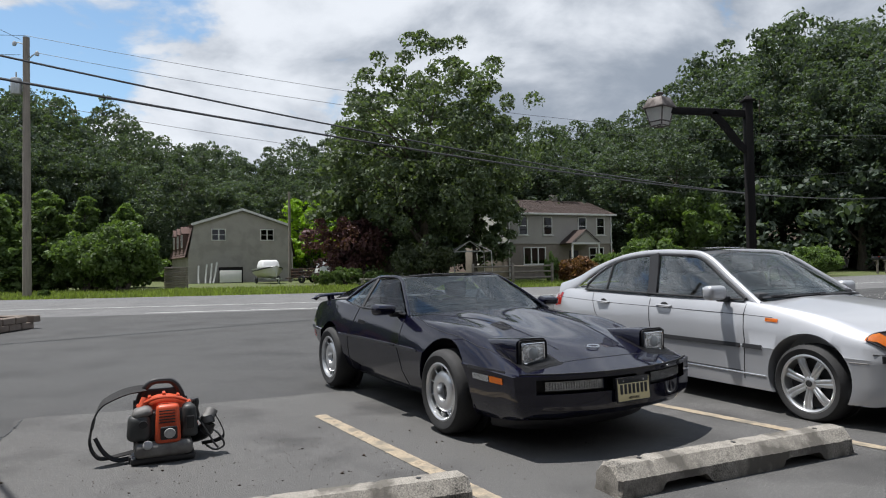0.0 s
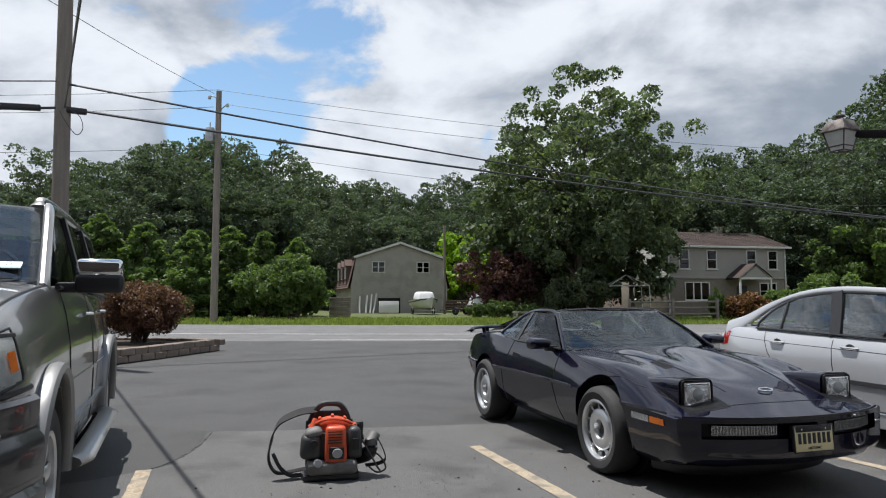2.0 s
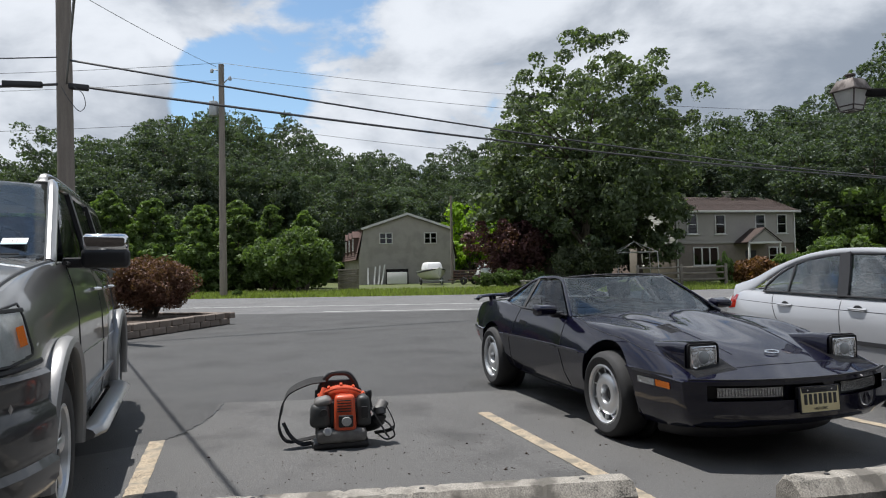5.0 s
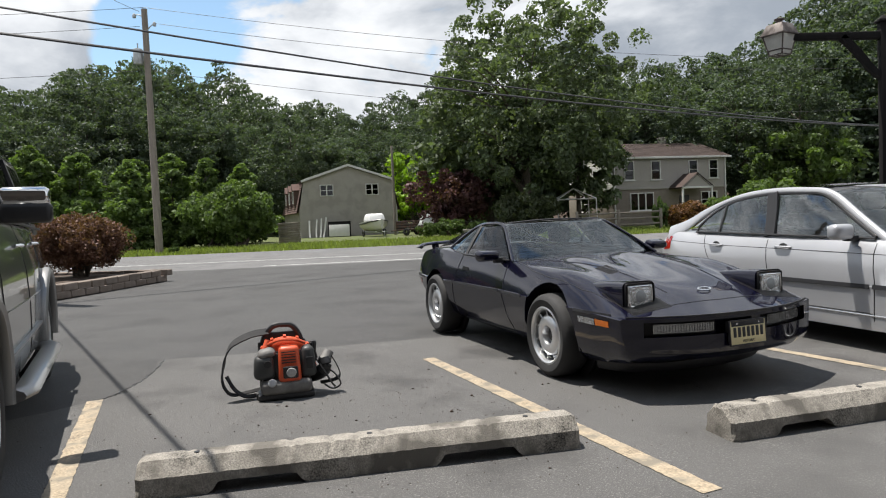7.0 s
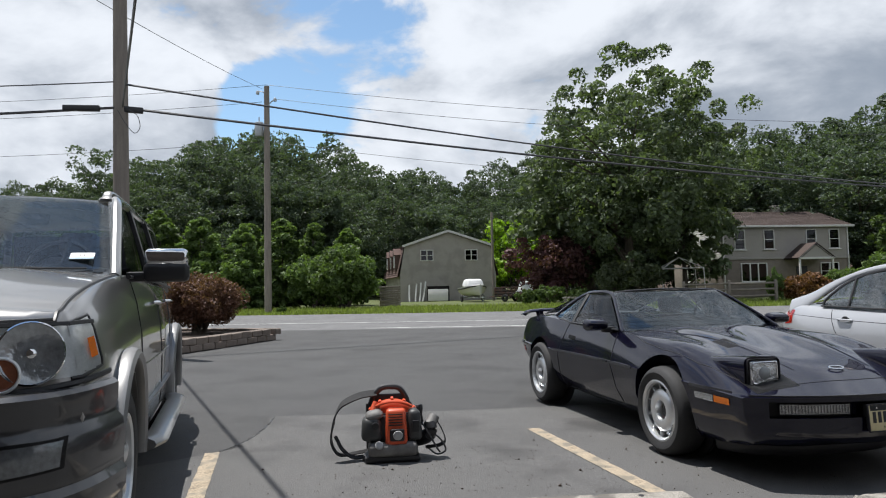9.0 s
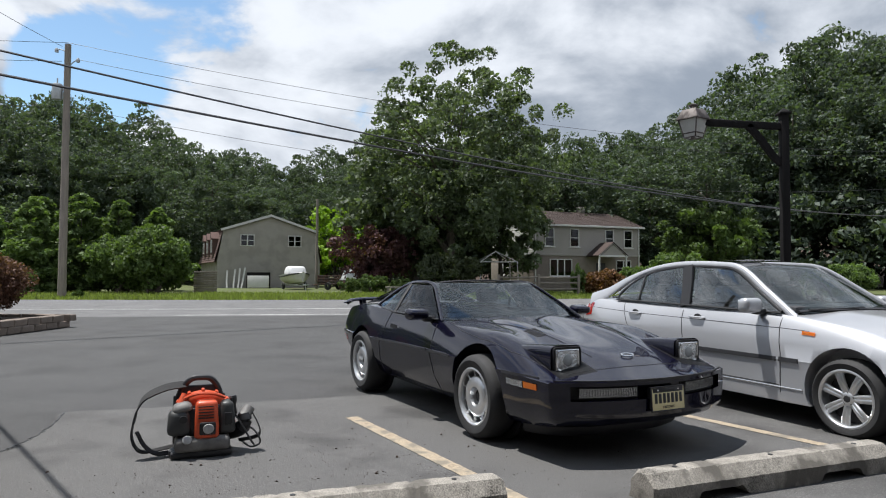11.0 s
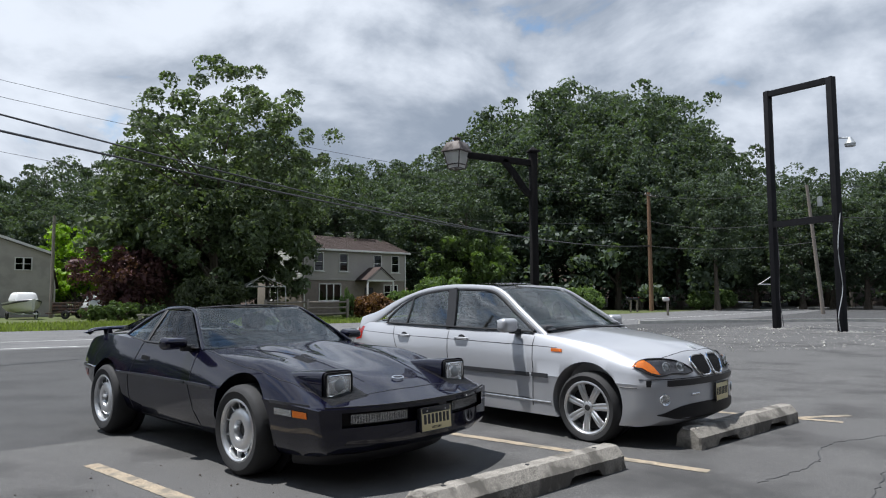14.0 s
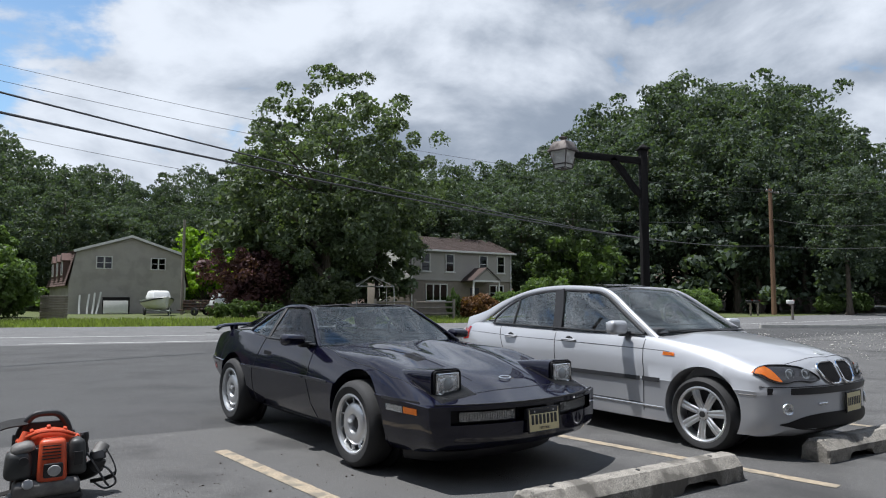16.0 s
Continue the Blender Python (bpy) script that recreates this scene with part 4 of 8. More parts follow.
    lathe(bm_, [(0.0, -0.02), (rim_r * 0.86, -0.02), (rim_r * 0.86, 0.012), (0.03, 0.014), (0.0, 0.014)], 32)
    part("brake_disc", bm_, TRIM if style == "turbine" else ALLOY_DARK, root)
    bm_ = B()
    if style == "turbine":
        lathe(bm_, [(0.0, z - 0.045), (0.060, z - 0.045), (0.058, z - 0.030), (0.030, z - 0.030), (0.026, z - 0.012), (0.0, z - 0.010)], 24)
    else:
        lathe(bm_, [(0.0, z + 0.011), (0.028, z + 0.011), (0.026, z + 0.018), (0.0, z + 0.02)], 20)
    part("hub_cap", bm_, TRIM if style == "turbine" else ALLOY_DARK, root)
    for i in range(5):
        a = 6.28318 * i / 5 + 0.3
        bm_ = B()
        rod(bm_, (0.045 * math.cos(a), 0.045 * math.sin(a), z - 0.05), (0.045 * math.cos(a), 0.045 * math.sin(a), z + 0.006 if style != "turbine" else z - 0.03), 0.008, n=6)
        part("wheel_bolt", bm_, ALLOY_DARK, root)
    return root


def cutter_wheel(x, y, r, depth):
    bm_ = B()
    s = math.copysign(1, y)
    rod(bm_, (x, y - s * depth, r[1]), (x, y + s * 0.5, r[1]), r[0], n=56)
    return part("cut", bm_, TRIM)


def text_on(body, size, m, material, parent, name="lettering", label=""):
    cu = bpy.data.curves.new(name, "FONT")
    cu.body, cu.size, cu.align_x, cu.align_y, cu.extrude = body, size, "CENTER", "CENTER", 0.001
    tmp = new(name, cu)
    me = bpy.data.meshes.new_from_object(tmp.evaluated_get(bpy.context.evaluated_depsgraph_get()))
    bpy.data.objects.remove(tmp)
    me.materials.clear()
    me.materials.append(material)
    ob = new(name, me)
    ob.parent, ob.matrix_basis = parent, m
    if label:
        ob["label"] = label
    return ob


def seat(parent, x, y, z, material):
    root = new("seat")
    root.parent = parent
    root.matrix_basis = Matrix.Translation((x, y, z))
    bm_ = B()
    box(bm_, (0.16, 0.46, 0.55), (0, 0, 0.1), 0.06, Euler((0, radians(-18), 0)).to_matrix().to_4x4())
    part("backrest", bm_, material, root)
    bm_ = B()
    box(bm_, (0.10, 0.26, 0.17), (-0.13, 0, 0.46), 0.045, Euler((0, radians(-12), 0)).to_matrix().to_4x4())
    part("headrest", bm_, material, root)
    return root


def steering(parent, x, y, z, r=0.18):
    bm_ = B()
    q = Euler((0, radians(62), 0)).to_matrix()
    c = Vector((x, y, z))
    sweep(bm_, [c + q @ Vector((r * math.cos(6.28318 * i / 28), r * math.sin(6.28318 * i / 28), 0)) for i in range(28)], 0.014, n=6, up=q @ Vector((0, 0, 1)), closed=True)
    for a in (0.2, 2.94, 4.71):
        rod(bm_, c, c + q @ Vector((r * math.cos(a), r * math.sin(a), 0)), 0.016, n=6)
    rod(bm_, c, c + q @ Vector((0, 0, -0.1)), 0.05, 0.04)
    return part("steering_wheel", bm_, TRIM, parent)


def plate(parent, m, bars_only):
    """A licence plate; its number stays plain bars."""
    root = new("licence_plate")
    root.parent, root.matrix_basis = parent, m
    bm_ = B()
    box(bm_, (0.305, 0.155, 0.006), (0, 0, 0), 0.002)
    part("sheet", bm_, PLATE_Y, root)
    bm_ = B()
    for sx, sy, px, py in ((0.318, 0.008, 0, 0.080), (0.318, 0.008, 0, -0.080), (0.008, 0.168, 0.155, 0), (0.008, 0.168, -0.155, 0)):
        box(bm_, (sx, sy, 0.012), (px, py, 0), 0.002)
    part("frame", bm_, PLATE_INK if not bars_only else ALLOY_DARK, root)
    bm_ = B()
    for i in range(7):
        x = -0.115 + i * 0.0385
        box(bm_, (0.024, 0.066, 0.003), (x, 0.004, 0.004), 0.001)
    part("number_bars", bm_, PLATE_INK, root)
    if not bars_only:
        text_on("New Jersey", 0.026, Matrix.Translation((0, 0.058, 0.0045)), PLATE_INK, root, "state_lettering")
        text_on("HISTORIC", 0.024, Matrix.Translation((0, -0.057, 0.0045)), PLATE_INK, root, "class_lettering")
        for x in (-0.095, 0.095):
            bm_ = B()
            rod(bm_, (x, 0.06, 0.002), (x, 0.06, 0.006), 0.006, n=8)
            part("plate_screw", bm_, CHROME, root)
    return root


FACE_FWD = Matrix(((0, 0, 1, 0), (1, 0, 0, 0), (0, 1, 0, 0), (0, 0, 0, 1)))   # local x to car's left, y up, z forward


def sports_car():
    """Low two-seater with pop-up lamps, a long clamshell bonnet and a rear wing."""
    car = thing("sports_car", None, "glossy midnight blue two-seat sports car with raised pop-up headlights", "car")
    k = {
        "w": [(-3.36, 0.80), (-3.0, 0.86), (-2.44, 0.905), (-1.5, 0.880), (-0.7, 0.882), (0, 0.908), (0.5, 0.885), (0.9, 0.86), (1.12, 0.845)],
        "wb": [(-3.36, 0.68), (-2.44, 0.77), (-1.8, 0.71), (-1.2, 0.70), (-0.6, 0.72), (0, 0.79), (0.6, 0.775), (0.9, 0.75), (1.12, 0.78)], "tuck": (0.5, 0.84),
        "ws": [(-3.36, 0.70), (-3.0, 0.74), (-2.44, 0.80), (-1.5, 0.79), (-0.8, 0.78), (-0.2, 0.785), (0.15, 0.785), (0.6, 0.775), (0.9, 0.765), (1.12, 0.78)],
        "zb": [(-3.36, 0.46), (-3.2, 0.38), (-2.9, 0.32), (-2.0, 0.20), (0, 0.19), (0.75, 0.21), (1.0, 0.24), (1.08, 0.27), (1.12, 0.31)],
        "zm": [(-3.36, 0.615), (-2.44, 0.61), (-0.25, 0.60), (0.4, 0.580), (1.12, 0.548)],
        "zs": [(-3.36, 0.86), (-3.2, 0.885), (-2.44, 0.93), (-1.9, 0.900), (-0.85, 0.862), (-0.45, 0.832), (-0.15, 0.812), (0.1, 0.790), (0.4, 0.727), (0.7, 0.650), (1.0, 0.578), (1.12, 0.552)],
        "zt": [(-3.36, 0.875), (-3.1, 0.91), (-2.44, 0.95), (-1.0, 0.905), (-0.6, 0.893), (-0.2, 0.850), (0.3, 0.770), (0.7, 0.682), (0.95, 0.605), (1.12, 0.556)],
        "hb": [(-3.36, 0), (-0.75, 0.0), (-0.5, 0.020), (0.0, 0.024), (0.4, 0.012), (0.75, 0), (1.12, 0)],
        "fb": [(-3.36, 0), (-2.8, 0.006), (-2.44, 0.012), (-2.0, 0.0), (-0.6, 0.0), (-0.25, 0.016), (0.05, 0.026), (0.35, 0.014), (0.6, 0.0), (1.12, 0)],
        "front": (0.25, 0.26, 1.12, 2.2), "rear": (-2.7, 0.16, -3.36, 2.4), "crease": 0.016, "sp": 1.5,
    }
    sh = Shell(k, -3.36, 1.12, 110)
    body = part("body", sh.bm, NAVY, car)
    carve(body, [nose_cutter(sh, 1.12, 0.71, 0.425, 0.532, 0.055), cutter_wheel(0.01, -0.95, (0.385, 0.350), 0.28), cutter_wheel(0.01, 0.95, (0.385, 0.350), 0.28), cutter_wheel(-2.44, -0.95, (0.37, 0.34), 0.28), cutter_wheel(-2.44, 0.95, (0.37, 0.34), 0.28)])
    sk = Skin(body)
    for x, y in ((0, -0.79), (0, 0.79), (-2.44, -0.79), (-2.44, 0.79)):
        wheel(car, x, y, 0.325, 0.222, 0.235, "turbine", 1)
        bm_ = B()
        rod(bm_, (x, y * 0.80, 0.34), (x, y * 0.84, 0.34), 0.372, n=32)
        part("wheel_well", bm_, TRIM, car)
    # glasshouse
    for s in (-1, 1):
        f = lambda x, y, z: Vector((x, s * y, z))
        bm_ = B()
        sweep(bm_, curve_pts([f(-0.74, 0.775, 0.855), f(-1.02, 0.672, 1.027), f(-1.31, 0.574, 1.176), f(-1.6, 0.567, 1.196), f(-1.90, 0.562, 1.172), f(-2.14, 0.64, 1.065), f(-2.36, 0.735, 0.92)], 6), 0.017, 0.012, n=8, up=(0, s, 0.6))
        part("roof_frame", bm_, NAVY, car)
        bm_ = B()
        sweep(bm_, [f(-1.77, 0.786, 0.885), f(-1.80, 0.69, 1.02), f(-1.83, 0.572, 1.168)], 0.026, 0.010, up=(0, s, 0.6))
        part("door_pillar", bm_, TRIM, car)
        part("side_window", sheet([f(-0.80, 0.778, 0.868), f(-1.76, 0.784, 0.885), f(-1.82, 0.572, 1.162), f(-1.33, 0.578, 1.168)], (0, s * 0.02, 0)), GLASS_D, car)
        part("quarter_window", sheet([f(-1.78, 0.782, 0.888), f(-2.32, 0.742, 0.915), f(-2.02, 0.605, 1.105), f(-1.90, 0.572, 1.148)], (0, s * 0.012, 0)), GLASS_T, car)
        bm_ = B()
        sweep(bm_, [f(-0.78, 0.79, 0.872), f(-1.3, 0.80, 0.885), f(-1.75, 0.80, 0.892), f(-2.3, 0.75, 0.925)], 0.012, 0.008)
        part("window_seal", bm_, TRIM, car)
        # door mirror
        mir = new("door_mirror")
        mir.parent = car
        mir.matrix_basis = Matrix.Translation((-0.93, s * 0.93, 0.915))
        bm_ = B()
        box(bm_, (0.13, 0.22, 0.105), (0, 0, 0), 0.042, seg=4)
        for v in bm_.verts:
            if v.co.x > 0:
                v.co.z *= 0.75
                v.co.y *= 0.9
        part("housing", bm_, NAVY, mir)
        bm_ = B()
        box(bm_, (0.006, 0.17, 0.075), (-0.066, 0, 0), 0.002)
        part("mirror_glass", bm_, CHROME, mir)
        bm_ = B()
        box(bm_, (0.07, 0.12, 0.05), (0.0, -s * 0.12, -0.045), 0.012)
        part("foot", bm_, TRIM, mir)
        # pop-up lamp
        lamp = new("pop_up_headlight")
        lamp.parent = car
        lamp.matrix_basis = Matrix.Translation((0.765, s * 0.59, 0.685))
        bm_ = B()
        rows_ = []
        for u in (0, 0.08, 0.25, 0.5, 0.75, 1.0):
            x = -0.52 * u
            hw, top, bot = lerp(0.138, 0.115, u), lerp(0.098, 0.055, u ** 1.5), lerp(-0.115, -0.07, u)
            pr = []
            for j in range(20):
                a = 6.28318 * j / 20
                c_, d_ = math.cos(a), math.sin(a)
                pr.append(bm_.verts.new((x, hw * math.copysign(abs(c_) ** 0.4, c_), lerp(bot, top, 0.5 + 0.5 * math.copysign(abs(d_) ** 0.4, d_)))))
            rows_.append(pr)
        for a in range(len(rows_) - 1):
            for j in range(20):
                bm_.faces.new((rows_[a][j], rows_[a][(j + 1) % 20], rows_[a + 1][(j + 1) % 20], rows_[a + 1][j]))
        bm_.faces.new(rows_[0][::-1])
        bm_.faces.new(rows_[-1])
        bmesh.ops.recalc_face_normals(bm_, faces=bm_.faces)
        part("housing", bm_, NAVY, lamp)
        bm_ = B()
        box(bm_, (0.012, 0.236, 0.182), (0.004, 0, -0.006), 0.02)
        part("bezel", bm_, TRIM, lamp)
        bm_ = B()
        box(bm_, (0.02, 0.205, 0.152), (0.012, 0, -0.006), 0.008, seg=3)
        part("lens", bm_, LENS, lamp, "square ribbed glass headlight lens")
        bm_ = B()
        sweep(bm_, [(0.024, 0.093 * math.copysign(min(1, abs(math.cos(a)) * 1.3), math.cos(a)), -0.006 + 0.068 * math.copysign(min(1, abs(math.sin(a)) * 1.3), math.sin(a))) for a in [6.28318 * i / 24 for i in range(24)]], 0.005, n=5, up=(1, 0, 0), closed=True)
        part("lens_rim", bm_, CHROME, lamp)
        bm_ = B()
        lathe(bm_, [(0, 0.0), (0.045, 0.0), (0.03, 0.006), (0, 0.01)], 20, Matrix.Translation((0.021, 0, -0.006)) @ Euler((0, radians(90), 0)).to_matrix().to_4x4())
        part("bulb_shield", bm_, GREY_METAL, lamp)
        # no cavity is cut: a flat black sheet paints the shaded lamp opening
        patch(sk, [(0.53, s * 0.42), (0.53, s * 0.735), (0.90, s * 0.735), (0.90, s * 0.42)], "lamp_recess", TRIM, car, how="top", off=0.001, thick=0.004)
        # side trim, lamps, seams
        seam(sk, [(-3.2, 0.605), (-2.83, 0.605)], "rub_strip", TRIM, car, s, 0.0035, h=0.010)
        seam(sk, [(-2.05, 0.607), (-0.86, 0.602)], "rub_strip", TRIM, car, s, 0.0035, h=0.010)
        seam(sk, [(-0.83, 0.602), (-0.40, 0.598)], "rub_strip", TRIM, car, s, 0.0035, h=0.010)
        seam(sk, [(0.40, 0.575), (0.78, 0.566)], "rub_strip", TRIM, car, s, 0.0035, h=0.010)
        seam(sk, [(-0.70, 0.25), (-0.80, 0.58), (-0.79, 0.86)], "door_seam", TRIM, car, s, 0.004)
        seam(sk, [(-1.95, 0.25), (-1.93, 0.55), (-1.84, 0.75), (-1.78, 0.885)], "door_seam", TRIM, car, s, 0.004)
        seam(sk, [(-1.92, 0.235), (-0.72, 0.235)], "door_seam", TRIM, car, s, 0.004)
        patch(sk, [(-1.73, 0.775), (-1.58, 0.765), (-1.58, 0.73), (-1.73, 0.74)], "door_handle", TRIM, car, s, off=0.002, thick=0.006)
        patch(sk, [(0.45, 0.535), (0.63, 0.532), (0.63, 0.488), (0.45, 0.492)], "corner_lamp", LENS, car, s, off=0.004, thick=0.008)
        patch(sk, [(0.64, 0.532), (0.78, 0.529), (0.78, 0.487), (0.64, 0.488)], "side_marker", AMBER, car, s, off=0.004, thick=0.008, label="amber side marker lens")
        patch(sk, [(s * 0.20, 0.520), (s * 0.69, 0.520), (s * 0.69, 0.436), (s * 0.20, 0.436)], "fog_lamp_recess", TRIM, car, how="front", off=0.001, thick=0.006)
        fog = patch(sk, [(s * 0.23, 0.508), (s * 0.63, 0.510), (s * 0.63, 0.450), (s * 0.23, 0.450)], "fog_lamp", LENS, car, how="front", off=0.028, thick=0.012, label="clear ribbed fog lamp lens")
        for i in range(22):
            y = s * lerp(0.24, 0.62, i / 21)
            seam(sk, [(y, 0.453), (y, 0.506)], "lens_rib", LENS_DARK, fog, how="front", r=0.002, off=0.0305)
        # raised seam of the clamshell bonnet and lamp recess
        seam(sk, [(-0.62, s * 0.56), (-0.2, s * 0.42), (0.30, s * 0.34), (0.70, s * 0.30)], "bonnet_crease", NAVY, car, how="top", r=0.005)
        seam(sk, [(-0.70, s * 0.74), (-0.35, s * 0.80), (-0.02, s * 0.815), (0.4, s * 0.80), (0.66, s * 0.74), (0.88, s * 0.66)], "bonnet_seam", TRIM, car, how="top", r=0.003)
        patch(sk, [(0.02, s * 0.32), (0.02, s * 0.44), (0.22, s * 0.44), (0.22, s * 0.34)], "bonnet_vent", TRIM, car, how="top", off=0.001, thick=0.004)
        seat(car, -1.72, s * 0.37, 0.58, DARK)
        patch(sk, [(-3.12, 0.57), (-2.98, 0.57), (-2.98, 0.50), (-3.12, 0.50)], "rear_marker", RED, car, s, off=0.003, thick=0.006)
        bm_ = B()
        sweep(bm_, [Vector((-2.95, s * 0.66, 0.87)), Vector((-2.98, s * 0.67, 0.975))], 0.035, 0.05)
        part("wing_foot", bm_, NAVY, car)
    bm_ = sheet([(-1.31, 0.56, 1.176), (-1.93, 0.55, 1.168), (-1.93, -0.55, 1.168), (-1.31, -0.56, 1.176)], (0, 0, 0.014), 14, 0.024)
    for v in bm_.verts:
        v.co.z += 0.030 * (1 - (v.co.y / 0.56) ** 2)
    part("roof", bm_, NAVY, car)
    ws_ = sheet([(-0.78, 0.765, 0.862), (-1.32, 0.562, 1.176), (-1.32, -0.562, 1.176), (-0.78, -0.765, 0.862)], (0, 0, 0), 16)
    for v in ws_.verts:
        q = 1 - (v.co.y / 0.75) ** 2
        v.co.x += 0.24 * q * (1.2 - v.co.z) / 0.33 + 0.03 * q
        v.co.z += 0.022 * q
    part("windshield", ws_, GLASS_T, car)
    bm_ = B()
    sweep(bm_, [(-1.335 + 0.03 * (1 - (y / 0.56) ** 2), y, 1.186 + 0.028 * (1 - (y / 0.56) ** 2)) for y in [-0.56 + 0.07 * i for i in range(17)]], 0.016, 0.008)
    part("windshield_header", bm_, TRIM, car)
    hatch = sheet([(-1.95, 0.545, 1.155), (-3.02, 0.60, 0.925), (-3.02, -0.60, 0.925), (-1.95, -0.545, 1.155)], (0, 0, 0.03), 10)
    for v in hatch.verts:
        v.co.z += 0.035 * (1 - (v.co.y / 0.6) ** 2)
    part("rear_window", hatch, GLASS_D, car)
    bm_ = B()
    sweep(bm_, curve_pts([(-3.04, -0.83, 0.92), (-3.03, -0.79, 0.965), (-2.99, -0.5, 0.982), (-2.98, 0, 0.985), (-2.99, 0.5, 0.982), (-3.03, 0.79, 0.965), (-3.04, 0.83, 0.92)], 6), 0.080, 0.020, n=10)
    part("rear_wing", bm_, NAVY, car)
    # black line that runs round the nose, and the emblem
    seam(sk, [(-0.80, 0.556), (0.80, 0.556)], "nose_strip", TRIM, car, how="front", r=0.004, h=0.010)
    seam(sk, [(0.86, -0.70), (0.90, 0), (0.86, 0.70)], "bonnet_seam", TRIM, car, how="top", r=0.003)
    p = sk.top(0.74, 0.0, 0.012)
    bm_ = B()
    sweep(bm_, [p + Vector((0.028 * math.cos(6.28318 * i / 20), 0.052 * math.sin(6.28318 * i / 20), -0.25 * 0.028 * math.cos(6.28318 * i / 20))) for i in range(20)], 0.006, n=6, closed=True)
    part("emblem", bm_, CHROME, car, "small oval chrome bonnet emblem")
    bm_ = B()
    box(bm_, (0.05, 0.30, 0.15), (1.112, 0, 0.43), 0.01)
    part("plate_bracket", bm_, TRIM, car)
    bm_ = B()
    sweep(bm_, curve_pts([(0.42, -0.70, 0.19), (0.62, -0.60, 0.19), (0.74, -0.35, 0.19), (0.78, 0, 0.19), (0.74, 0.35, 0.19), (0.62, 0.60, 0.19), (0.42, 0.70, 0.19)], 6), 0.02, 0.065, n=8)
    part("air_dam", bm_, TRIM, car)
    plate(car, Matrix.Translation((1.137, 0, 0.425)) @ FACE_FWD @ Euler((radians(-4), 0, 0)).to_matrix().to_4x4(), False)
    bm_ = B()
    box(bm_, (0.34, 1.16, 0.08), (-1.02, 0, 0.87), 0.03)
    part("dashboard", bm_, DARK, car)
    bm_ = B()
    box(bm_, (1.9, 1.36, 0.02), (-2.0, 0, 0.915), 0.005)
    part("cabin_floor", bm_, DARK, car)
    steering(car, -1.12, 0.37, 0.93)
    return car


